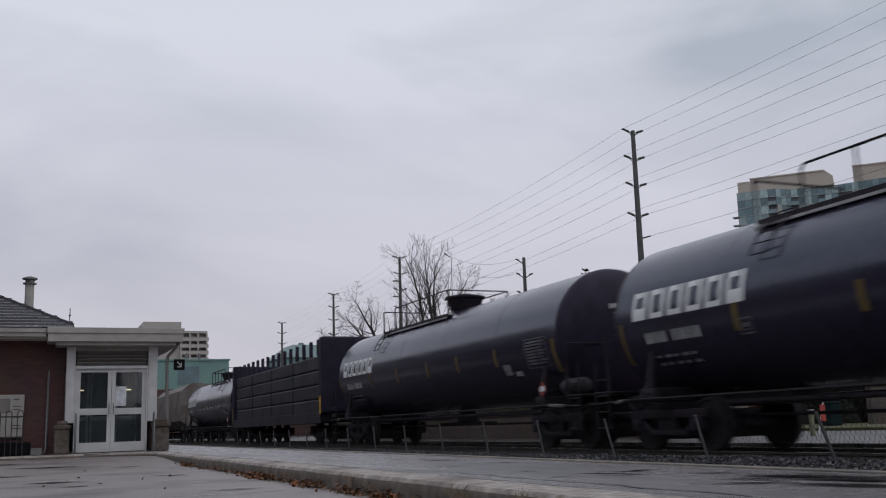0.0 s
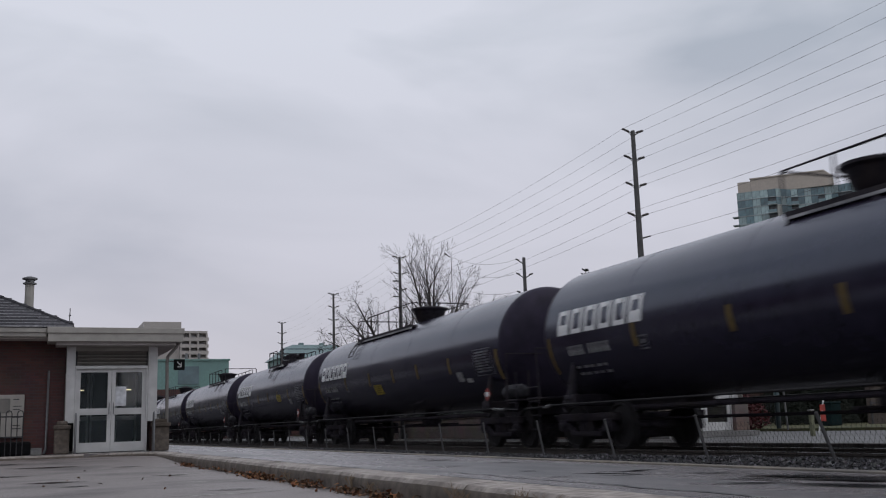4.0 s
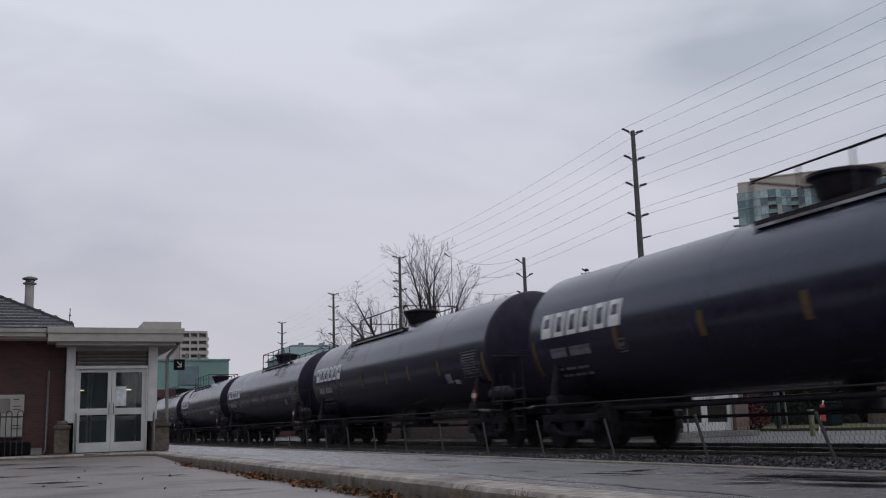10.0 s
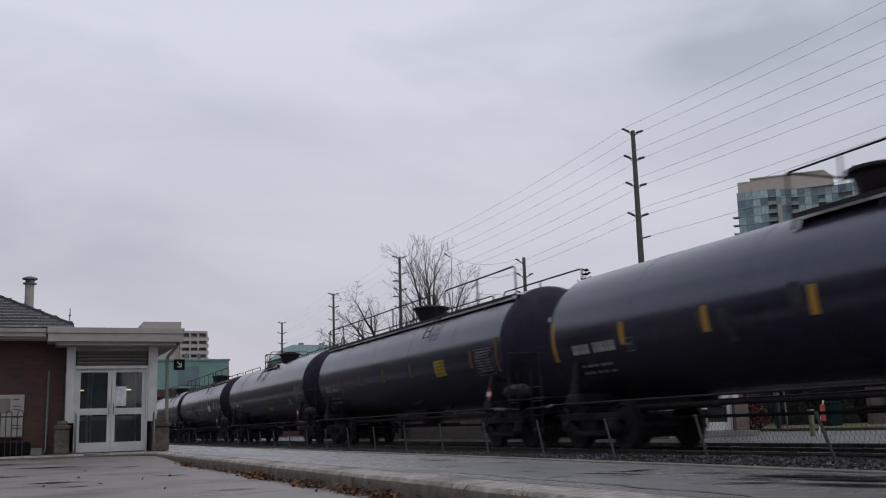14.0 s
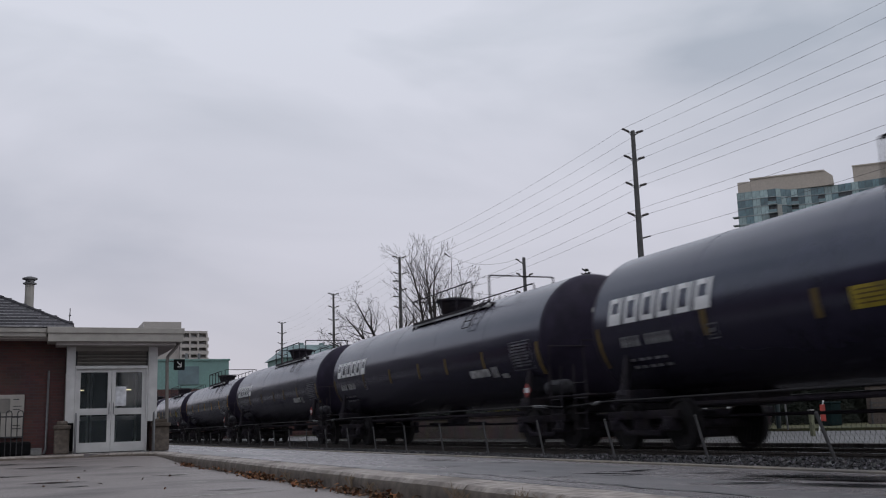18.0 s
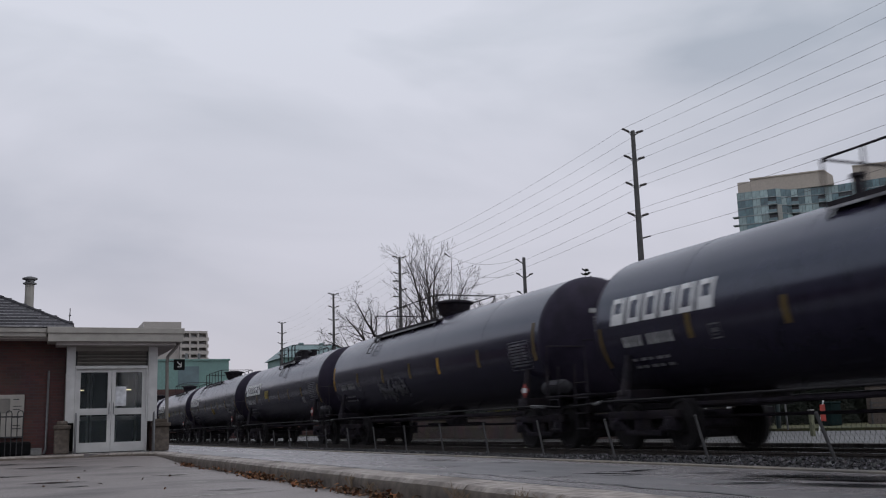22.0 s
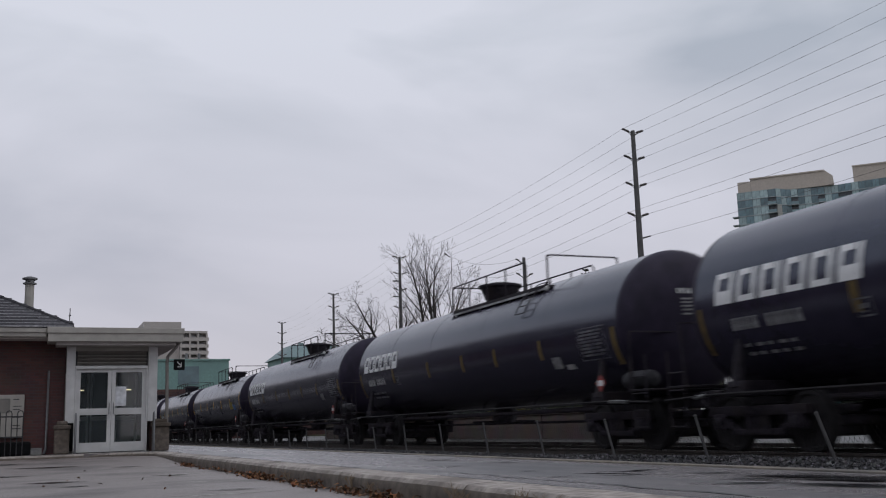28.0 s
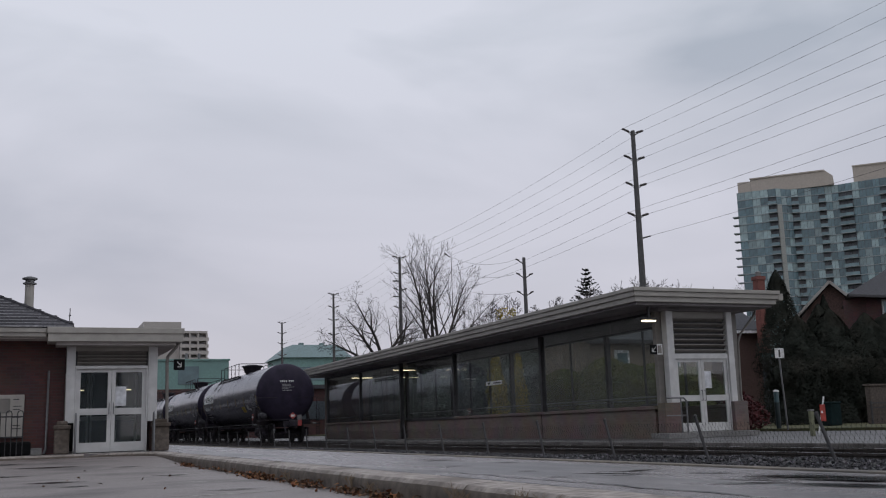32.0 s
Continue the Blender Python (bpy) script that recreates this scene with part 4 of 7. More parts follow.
for k, (car, half, lk) in bare.items():
    CARS.append((car, OFFSETS[k] + half - 0.62))
    rnd = random.Random(100 + k)
    set_size(lk)
    if lk in ("mark", "short", "valves"):
        owner_mark(car, half)
        stencils(car, half, 1.0 if rnd.random() < 0.6 else 0.5, k)
        stripe(car, half - 0.06, 1.55, 2.30, False, 0.10)
        for f in (-0.60, -0.31, -0.05, 0.25, 0.585):
            stripe(car, half * f + rnd.uniform(-0.12, 0.12), 1.88, 2.30, False, 0.13)
        stripe(car, -half + 0.25, 1.6, 2.3, False)
    else:
        stencils(car, half, 0.9 if lk in ("plain", "stripes") else 0.5, k, 2.75)
    if k in STRIPS:
        low, ys, bright = STRIPS[k]
        stripe(car, half - 0.04, low, low + 0.82, bright or k == 21, 0.12)
        for y in ys:
            stripe(car, y, 1.94, 2.37, bright or (k == 21 and y == -2.0))
        stripe(car, -half + 0.32, low, low + 0.82, bright, 0.12)
    if k in TAGS:
        y, za, zb = TAGS[k]
        tag_part("warning_tag", 0, y + 0.37, y - 0.37, za, zb, M_TAGY if k not in (12, 22) else M_PALEY, car, "yellow warning tag")
        for q in range(4):
            zq = za + (zb - za) * (0.18 + 0.2 * q)
            tag_part("tag_line", q, y + 0.28, y - 0.28 + 0.06 * (q % 2), zq, zq + 0.022, M_DULLY, car, "", 0.0, 0.0095)
    if k == 11:
        tag_part("warning_tag", 1, -3.75, -4.45, 1.85, 2.2, M_PAPER, car, "pale notice sheet")
    if k in (14, 25):
        tag_part("colour_bar", 0, -5.75, -6.35, 1.76, 2.05, M_BLUE if k == 25 else M_DIM, car)
    if k not in (11, 13, 14, 21, 24, 25):
        tag_part("colour_bar", 0, -half + 2.72, -half + 2.36, 1.66, 1.9, M_DIM, car)
        if k % 2:
            tag_part("colour_bar", 1, -half + 2.22, -half + 1.9, 1.62, 1.72, M_FADED, car)
    if k in (6, 7, 16, 17):
        tag_part("colour_bar", 2, -half + 3.95, -half + 2.85, 1.70, 1.88, M_FADED, car)
    if k == 21:
        for j in range(110):
            y, zc = 3.05 - 2.3 * rnd.random(), 1.70 + rnd.gauss(0, 0.12)
            tag_part("graffiti_stroke", j, y, y - rnd.uniform(0.03, 0.12), zc - rnd.uniform(0.02, 0.10), zc + rnd.uniform(0.03, 0.14), M_SCRAWL, car, "", rnd.uniform(-1.2, 1.2), 0.005 + 0.0002 * j)
    if k in (11, 14, 25):
        for j in range(7):
            y, zc = rnd.uniform(-6.5, 3.0), rnd.uniform(1.7, 2.2)
            tag_part("dust_smear", j, y, y - rnd.uniform(0.15, 0.5), zc - rnd.uniform(0.1, 0.3), zc + rnd.uniform(0.1, 0.3), M_SMEAR, car, "", rnd.uniform(-0.4, 0.4), 0.004 + 0.0003 * j)
# end-of-train device and rear placard on the last car
last = bare[29][0]
rear_placard(last, HALF)
bm = B()
box(bm, 0.36, 0.56, -HALF - 0.97, -HALF - 0.80, 0.82, 1.30, 0.02)
eot = part("end_of_train_device", bm, M_GALV, last, "end-of-train marker box with a red flag panel")
part("marker_panel", box(B(), 0.37, 0.55, -HALF - 0.984, -HALF - 0.972, 0.78, 1.06), M_RED, eot, "red marker panel")



def bulkhead_flat():
    car = thing("bulkhead_flat_car", pose(0, 0, 0), "dark centre-beam flat car loaded with wrapped lumber", "flat car")
    L = 8.6
    part("deck_frame", box(B(), -1.45, 1.45, -L, L, 0.85, 1.15, 0.03), M_IRON, car)
    part("side_sill", box(B(), -1.5, -1.455, -L, L, 0.8, 1.2, 0.01), M_LUMBER, car, "dirty dark side sill")
    for s in (-1, 1):
        bm = B()
        box(bm, -1.5, 1.5, s * L - 0.22, s * L + 0.22, 1.15, 4.02, 0.09)
        part("bulkhead", bm, M_HEAD, car, "tall steel end bulkhead")
        part("reflector", box(B(), -1.515, -1.505, s * L - 0.1, s * L + 0.1, 1.15, 1.8), M_YELLOW if s < 0 else M_DULLY, car, "yellow reflective strip")
        add_truck(car, s * (L - 1.9))
        coupler(car, s * (L + 0.2), s)
    part("centre_beam", box(B(), -0.06, 0.06, -L + 0.3, L - 0.3, 1.15, 3.3), M_IRON, car)
    for k in range(15):
        y = -L + 0.9 + k * (2 * L - 1.8) / 14
        for q in (-1, 1):
            part("stake", box(B(), q * 1.30 - 0.06, q * 1.30 + 0.06, y - 0.08, y + 0.08, 3.36, 3.98, 0.01), M_HEAD, car, "dark steel stake")
    for k in range(4):
        for j in range(4):
            y0 = -L + 0.5 + j * 4.06
            part("lumber_bundle", box(B(), -1.4, -0.17, y0, y0 + 4.0, 1.16 + 0.55 * k, 1.69 + 0.55 * k, 0.05), M_LUMBER, car, "black plastic-wrapped lumber bundle")
            part("lumber_bundle", box(B(), 0.17, 1.4, y0, y0 + 4.0, 1.16 + 0.55 * k, 1.69 + 0.55 * k, 0.05), M_LUMBER, car, "black plastic-wrapped lumber bundle")
    return car


def hopper():
    car = thing("covered_hopper_car", pose(0, 0, 0), "dirty grey covered hopper car", "hopper car")
    bm = B()
    L = 7.6
    prof = [(-0.7, 0.9), (-1.5, 1.5), (-1.55, 2.4), (-1.5, 3.6), (-0.9, 4.1), (0.9, 4.1), (1.5, 3.6), (1.55, 2.4), (1.5, 1.5), (0.7, 0.9)]
    a = [bm.verts.new((x, -L, z)) for x, z in prof]
    b = [bm.verts.new((x, L, z)) for x, z in prof]
    for i in range(len(prof)):
        j = (i + 1) % len(prof)
        bm.faces.new((a[i], a[j], b[j], b[i]))
    bm.faces.new(a)
    bm.faces.new(b)
    part("hopper_body", bm, M_HOPPER, car, "curved dirty grey hopper side")
    for k in range(3):
        part("roof_hatch", box(B(), -0.3, 0.3, -5.6 + 4.4 * k, -3.2 + 4.4 * k, 4.1, 4.28, 0.04), M_HOPPER, car)
    for s in (-1, 1):
        part("end_sill", box(B(), -1.45, 1.45, s * (L + 0.5) - 0.5, s * (L + 0.5) + 0.5, 0.8, 1.1, 0.02), M_IRON, car)
        add_truck(car, s * (L - 0.6))
        coupler(car, s * (L + 1.0), s)
    return car


CARS.append((bulkhead_flat(), -37.05 + HALF - 0.62))
CARS.append((hopper(), -72.8 + HALF - 0.62))


def motions():
    times = [0.0, 2.0, 4.0, 6.0, 8.0, 10.0, 12.0, 14.0, 16.0, 18.0, 20.0, 22.0, 24.0, 26.0, 28.0, 30.0, 32.0]
    for car, back in CARS:
        walk(car, [(t, pose(TRACK, ride(t) - back, RAIL)) for t in times])

# ---- inter-track fence ----
fence = thing("chain_link_fence", pose(0, 0, 0), "low leaning chain-link fence in the ballast", "fence")
bm = B()
rod(bm, (0, 0, -0.25), (0, 0.31, 0.60), 0.021, seg=8)
rod(bm, (0, 0.31, 0.60), (0, 0.319, 0.625), 0.03, 0.018, 8)
POST = mesh_of("post", bm, M_POST)
for j in range(-3, 34):
    piece("post", POST, fence, pose(8.6, 8.90 + 2.36 * j, 0.0, random.uniform(-2.5, 2.5), random.uniform(-2, 2), 0))
bm = B()
for j in range(-3, 26):
    y0 = 8.90 + 2.36 * j
    for k in range(32):
        a = y0 + 2.36 * k / 32
        for s in (-1, 1):
            b = a + s * 0.27
            p, q = Vector((8.6, a + 0.10, 0.06)), Vector((8.6, b + 0.22, 0.52))
            rod(bm, p, q, 0.0015, seg=3, caps=False)
mesh_wire = part("wire_mesh", bm, M_WIREM, fence, "thin slack wire mesh")
tagged(mesh_wire, kind="stuff")

# ---- station house beside the lot ----


def brick_mat(name, a, b, mortar, scale=1.0):
    m = bpy.data.materials.new(name)
    m.use_nodes = True
    n, l = m.node_tree.nodes, m.node_tree.links
    bs = n["Principled BSDF"]
    tc = n.new("ShaderNodeTexCoord")
    sp, cb = n.new("ShaderNodeSeparateXYZ"), n.new("ShaderNodeCombineXYZ")
    ad = n.new("ShaderNodeMath")
    l.new(tc.outputs["Object"], sp.inputs[0])
    l.new(sp.outputs["X"], ad.inputs[0])
    l.new(sp.outputs["Y"], ad.inputs[1])
    l.new(ad.outputs[0], cb.inputs["X"])
    l.new(sp.outputs["Z"], cb.inputs["Y"])
    br = n.new("ShaderNodeTexBrick")
    br.inputs["Scale"].default_value = scale
    br.inputs["Brick Width"].default_value, br.inputs["Row Height"].default_value, br.inputs["Mortar Size"].default_value = 0.22, 0.075, 0.008
    br.inputs["Color1"].default_value, br.inputs["Color2"].default_value, br.inputs["Mortar"].default_value = (*a, 1), (*b, 1), (*mortar, 1)
    ns = n.new("ShaderNodeTexNoise")
    ns.inputs["Scale"].default_value, ns.inputs["Detail"].default_value = 1.4, 5.0
    l.new(tc.outputs["Object"], ns.inputs["Vector"])
    mx = n.new("ShaderNodeMix")
    mx.data_type, mx.blend_type = "RGBA", "MULTIPLY"
    mx.inputs["Factor"].default_value = 0.5
    l.new(cb.outputs[0], br.inputs["Vector"])
    l.new(br.outputs["Color"], mx.inputs["A"])
    l.new(ns.outputs["Color"], mx.inputs["B"])
    l.new(mx.outputs["Result"], bs.inputs["Base Color"])
    bp = n.new("ShaderNodeBump")
    bp.inputs["Strength"].default_value, bp.inputs["Distance"].default_value = 0.5, 0.01
    bp.invert = True
    l.new(br.outputs["Fac"], bp.inputs["Height"])
    l.new(bp.outputs["Normal"], bs.inputs["Normal"])
    bs.inputs["Roughness"].default_value = 0.85
    return m


M_BRICKW = brick_mat("station_red_brick", (0.128, 0.054, 0.051), (0.095, 0.043, 0.042), (0.090, 0.064, 0.062))
M_BRICKS = brick_mat("shelter_brown_brick", (0.215, 0.163, 0.142), (0.175, 0.130, 0.115), (0.182, 0.150, 0.134))

station = thing("station_house", pose(0, 0, 0), "dark red brick station house with a hipped shingle roof", "station")
part("wall", box(B(), -16.0, 0.86, 27.6, 27.9, WALK - 0.1, 3.06), M_BRICKW, station, "dark red brick wall")
part("wall", box(B(), 0.56, 0.86, 27.905, 46.0, WALK - 0.1, 3.06), M_BRICKW, station)
part("wall", box(B(), -16.0, -15.7, 27.905, 46.0, WALK - 0.1, 3.06), M_BRICKW, station)
part("wall", box(B(), -16.0, 0.86, 46.005, 46.3, WALK - 0.1, 3.06), M_BRICKW, station)
part("ceiling_slab", box(B(), -15.65, 0.5, 27.95, 45.95, 2.95, 3.05), M_SOFFIT, station)
bm = B()
box(bm, -16.8, 0.36, 26.86, 27.0, 3.11, 3.31, 0.01)
box(bm, -16.8, 0.36, 26.82, 26.855, 3.22, 3.33, 0.008)
part("eave_gutter", bm, M_CREAM, station, "grey-beige metal eave gutter")
part("soffit", box(B(), -16.7, 0.86, 27.005, 27.595, 3.065, 3.13), M_SOFFIT, station)
# hipped roof and its shingle courses
ZR, SL = 3.33, 0.515
bm = B()
a = [bm.verts.new(c) for c in ((-16.9, 26.85, ZR), (1.1, 26.85, ZR), (1.1, 47.1, ZR), (-16.9, 47.1, ZR), (-7.9, 35.85, ZR + 9 * SL), (-7.9, 38.1, ZR + 9 * SL))]
for f in ((0, 1, 4), (1, 2, 5, 4), (2, 3, 5), (3, 0, 4, 5), (3, 2, 1, 0)):
    bm.faces.new([a[i] for i in f])
roof = part("roof", bm, M_ROOFD, station, "grey hipped shingle roof")
slope = math.atan(SL)
bm = B()
box(bm, 0.0, 0.445, 0.0, 0.40, 0.0, 0.055, 0.004)
SHING = mesh_of("shingle", bm, M_SHINGLE)
rows_of = random.Random(3)
M_COURSEGLINT = mat("pale_shingle_edge_glint", (0.30, 0.295, 0.305), 0.6, grain=12, vary=0.3, bump=0.2)
for j in range(19):
    off = 0.22 * (j % 2)
    y = j * 0.21 * math.cos(slope)
    n_in = int((5.0 - y + 0.8) / 0.45)
    # Pale strip along each course paints in its wet white reflection.
    part("course_edge", box(B(), -3.4, 0.97 - y, 26.80 + y, 26.826 + y, ZR + y * SL + 0.022, ZR + y * SL + 0.056, 0.004), M_COURSEGLINT, roof)
    for k in range(max(0, n_in)):
        x = 0.98 - y - 0.45 * (k + 1) - off * 0.5
        if x < -3.4:
            continue
        piece("shingle", SHING, roof, pose(x, 26.83 + y, ZR + y * SL + 0.005, math.degrees(slope) - 3.4, rows_of.uniform(-0.8, 0.8), rows_of.uniform(-0.6, 0.6)))
CAP = mesh_of("hip_cap", rod(B(), (0, 0, 0.03), (-0.33, 0.33, 0.33 * SL + 0.045), 0.085, 0.06, 7), M_SHINGLE)
for k in range(26):
    s = 0.1 + 0.34 * k
    piece("hip_cap", CAP, roof, pose(1.05 - s, 26.9 + s, ZR + s * SL))

vent = thing("roof_vent_pipe", pose(-0.09, 29.6, 4.15), "pale metal roof vent pipe with a cap", "vent pipe")
part("pipe", rod(B(), (0, 0, -0.35), (0, 0, 0.74), 0.12, seg=20), M_CREAM, vent, smooth=True)
bm = B()
lathe(bm, [(0.12, 0.66), (0.18, 0.68), (0.18, 0.71), (0.12, 0.73), (0.12, 0.79), (0.20, 0.81), (0.20, 0.85), (0.05, 0.90)], "Z", 20)
part("cap", bm, M_GALV, vent, "ringed metal cap", smooth=True)
part("flashing", lathe(B(), [(0.22, -0.12), (0.14, 0.02), (0.10, 0.06)], "Z", 20), M_DARKMETAL, vent, smooth=True)
solid("roof_aerial", rod(rod(B(), (0.99, 30, 3.5), (1.0, 30, 4.22), 0.012, seg=6), (0.97, 30, 4.0), (1.03, 30, 4.02), 0.02, seg=6), M_DARKMETAL, "thin dark roof aerial", "aerial")

# vestibule with double doors
vest = thing("station_vestibule", pose(0, 0, 0), "grey-white glazed vestibule with a flat metal canopy", "vestibule")
bm = B()
box(bm, 0.39, 3.72, 26.72, 31.0, 2.98, 3.29, 0.012)
box(bm, 0.37, 3.74, 26.69, 31.0, 3.19, 3.34, 0.012)
part("canopy", bm, M_CREAM, vest, "grey-beige metal canopy fascia")
part("soffit", box(B(), 0.6, 3.55, 26.85, 30.9, 2.90, 2.976), M_SOFFIT, vest)
for x0, x1 in ((0.87, 1.085), (2.895, 3.13)):
    bm = B()
    box(bm, x0, x1, 27.22, 27.46, 0.95, 2.897, 0.008)
    box(bm, x0 + 0.05, x0 + 0.07, 27.205, 27.218, 1.0, 2.88)
    part("column", bm, M_FRAME, vest)
for x0, x1 in ((0.60, 1.02), (2.98, 3.46)):
    bm = B()
    box(bm, x0 + 0.03, x1 - 0.03, 26.98, 27.215, WALK, 0.82, 0.03)
    box(bm, x0, x1, 26.94, 27.215, 0.80, 0.90, 0.02)
    box(bm, x0 + 0.08, x1 - 0.08, 27.0, 27.215, 0.89, 1.0, 0.03)
    part("pier", bm, M_KERB, vest, "weathered stone pier")
part("head_panel", box(B(), 1.09, 2.89, 27.28, 27.40, 2.785, 2.897), M_CREAM, vest)
lv = part("louvre_frame", box(B(), 1.09, 2.89, 27.37, 27.42, 2.40, 2.78), M_DARKMETAL, vest, "dark louvre opening")
SLAT = mesh_of("slat", box(B(), 1.13, 2.85, -0.05, 0.05, -0.012, 0.012), M_LOUVRE)
for k in range(4):
    piece("slat", SLAT, lv, pose(0, 27.31, 2.46 + 0.09 * k, -38, 0, 0))
bm = B()
box(bm, 1.09, 2.89, 27.24, 27.42, 2.32, 2.40, 0.006)
box(bm, 1.09, 1.13, 27.24, 27.42, WALK, 2.32)
box(bm, 2.85, 2.89, 27.24, 27.42, WALK, 2.32)
part("door_frame", bm, M_FRAME, vest)


def double_door(parent, xs, y, z0, z1, mid, paper, panes=M_GLASS):
    """Two glazed leaves with a lock rail each; xs: left, middle, right."""
    for i, (x0, x1) in enumerate(((xs[0], xs[1] - 0.004), (xs[1] + 0.004, xs[2]))):
        st, zt = 0.095, z1 - 0.085
        bm = B()
        box(bm, x0, x0 + st, y, y + 0.05, z0, z1, 0.004)
        box(bm, x1 - st, x1, y, y + 0.05, z0, z1, 0.004)
        box(bm, x0 + st, x1 - st, y, y + 0.05, z0, z0 + 0.24, 0.004)
        box(bm, x0 + st, x1 - st, y, y + 0.05, mid, mid + 0.165, 0.004)
        box(bm, x0 + st, x1 - st, y, y + 0.05, zt, z1, 0.004)
        leaf = part("door", bm, M_FRAME, parent, "off-white framed glazed door leaf")
        for a0, a1 in ((z0 + 0.24, mid), (mid + 0.165, zt)):
            p = part("pane", box(B(), x0 + st, x1 - st, y + 0.02, y + 0.028, a0, a1), panes, leaf, "door glass")
            p.visible_shadow = False
        bm = B()
        hx = x1 - 0.05 if i == 0 else x0 + 0.05
        pipe(bm, [(hx, y, mid + 0.02), (hx, y - 0.06, mid + 0.02), (hx, y - 0.06, mid + 0.30), (hx, y, mid + 0.30)], 0.012, 8)
        part("handle", bm, M_GALV, leaf, "steel pull handle")
        part("push_bar", box(B(), x0 + 0.02, x1 - 0.02, y + 0.055, y + 0.09, mid + 0.02, mid + 0.08, 0.01), M_DARKMETAL, leaf)
        if i == 1 and paper:
            part("notice", box(B(), *paper), M_PAPER, leaf, "white paper notice")


double_door(vest, (1.132, 1.99, 2.848), 27.30, WALK + 0.02, 2.315, 1.14, (2.07, 2.36, 27.312, 27.316, 1.36, 1.86), M_ENTRYGLASS)
part("vestibule_wall", box(B(), 2.98, 3.10, 27.47, 31.0, WALK, 2.897), M_BRICKW, vest)
part("back_wall", box(B(), 0.87, 2.975, 30.85, 31.0, WALK, 2.897), M_INTERIOR, vest)
M_DARKPANE = mat("dark_inner_door_glass", (0.030, 0.034, 0.035), 0.12, bump=0)
for x0, x1 in ((0.95, 1.62), (1.66, 2.30), (2.34, 2.95)):
    inner = part("inner_door", box(box(box(B(), x0, x0 + 0.06, 30.70, 30.76, WALK + 0.02, 2.4), x1 - 0.06, x1, 30.70, 30.76, WALK + 0.02, 2.4), x0 + 0.06, x1 - 0.06, 30.70, 30.76, 1.05, 1.17), M_FRAME, vest, "pale framed inner door")
    part("pane", box(B(), x0 + 0.06, x1 - 0.06, 30.72, 30.74, WALK + 0.02, 1.05), M_DARKPANE, inner)
    part("pane", box(B(), x0 + 0.06, x1 - 0.06, 30.72, 30.74, 1.17, 2.4), M_DARKPANE, inner)
part("floor_slab", box(B(), 0.87, 2.97, 27.43, 30.84, WALK + 0.002, WALK + 0.02), M_CONC, vest)
for x in (1.33, 2.60):
    lamp = thing("ceiling_strip_light", pose(x, 29.6, 1.86), "lit fluorescent strip light", "light", "vestibule strip lights")
    part("tube", box(B(), -0.09, 0.09, -0.03, 0.03, 0, 0.03, 0.008), M_TUBE2, lamp, "glowing tube")
    part("hanger", rod(B(), (0, 0, 0.032), (0, 0, 1.04), 0.012), M_DARKMETAL, lamp)
for x in (1.12, 3.02):
    hr = thing("entrance_handrail", pose(x, 26.75, WALK), "grey tubular entrance handrail", "handrail", "entrance handrails")
    bm = B()
    pipe(bm, [(0, 0, 0), (0, 0, 0.92), (0, 0.06, 0.99), (0, 0.16, 0.96), (0, 0.20, 0.86), (0, 0.20, 0.0)], 0.024, 10)
    part("rail", bm, M_GALV, hr, smooth=True)
dp = thing("downpipe", pose(0, 0, 0), "grey metal downpipe with an offset bend", "downpipe")
bm = B()
pipe(bm, [(3.66, 27.3, 2.985), (3.62, 27.3, 2.90), (3.40, 27.3, 2.64), (3.38, 27.3, 2.5), (3.41, 27.3, WALK)], 0.045, 10)
part("pipe", bm, M_LOUVRE, dp, smooth=True)
dp2 = thing("downpipe", pose(0, 0, 0), "thin pale downpipe on a brick wall", "downpipe")
part("pipe", pipe(B(), [(0.46, 27.55, 2.3), (0.45, 27.55, 0.3), (0.40, 27.5, 0.2)], 0.03, 8), M_GALV, dp2, smooth=True)

hs = thing("platform_arrow_sign", pose(3.70, 27.32, 2.42), "small black square sign with a white arrow", "sign")
part("panel", box(B(), -0.145, 0.145, -0.015, 0.015, -0.145, 0.145, 0.006), M_SIGNB, hs)
bm = B()
for p, q in (((-0.06, 0.08), (0.05, -0.03)), ((0.05, -0.06), (0.05, 0.06)), ((-0.05, -0.06), (0.05, -0.06))):
    d = Vector((q[0] - p[0], 0, q[1] - p[1]))
    rod(bm, (p[0], -0.017, p[1]), (q[0], -0.017, q[1]), 0.013, seg=4)
part("arrow", bm, M_SIGNW, hs)
part("bracket", box(B(), -0.33, -0.146, -0.01, 0.01, 0.08, 0.11), M_DARKMETAL, hs)

nb = thing("notice_board", pose(-0.62, 27.55, 0.62), "pale information board on a brick wall", "notice board")
part("board", box(B(), -0.5, 0.53, -0.03, 0.045, 0.0, 1.08, 0.015), M_CREAM, nb)
for a, w in ((0.95, 0.14), (0.78, 0.2), (0.7, 0.16), (0.5, 0.2), (0.3, 0.18), (0.22, 0.2)):
    part("print_bar", box(B(), 0.27, 0.27 + w, -0.036, -0.031, a, a + 0.018), M_DARKMETAL, nb)
part("map_panel", box(B(), -0.42, 0.2, -0.04, -0.031, 0.62, 0.98, 0.02), M_LOUVRE, nb)
ir = thing("iron_railing", pose(0, 0, 0), "black iron bar railing in front of a wall", "railing")
for z in (0.62, 1.12):
    part("rail", box(B(), -4.0, -0.08, 26.96, 27.0, z, z + 0.035), M_DARKMETAL, ir)
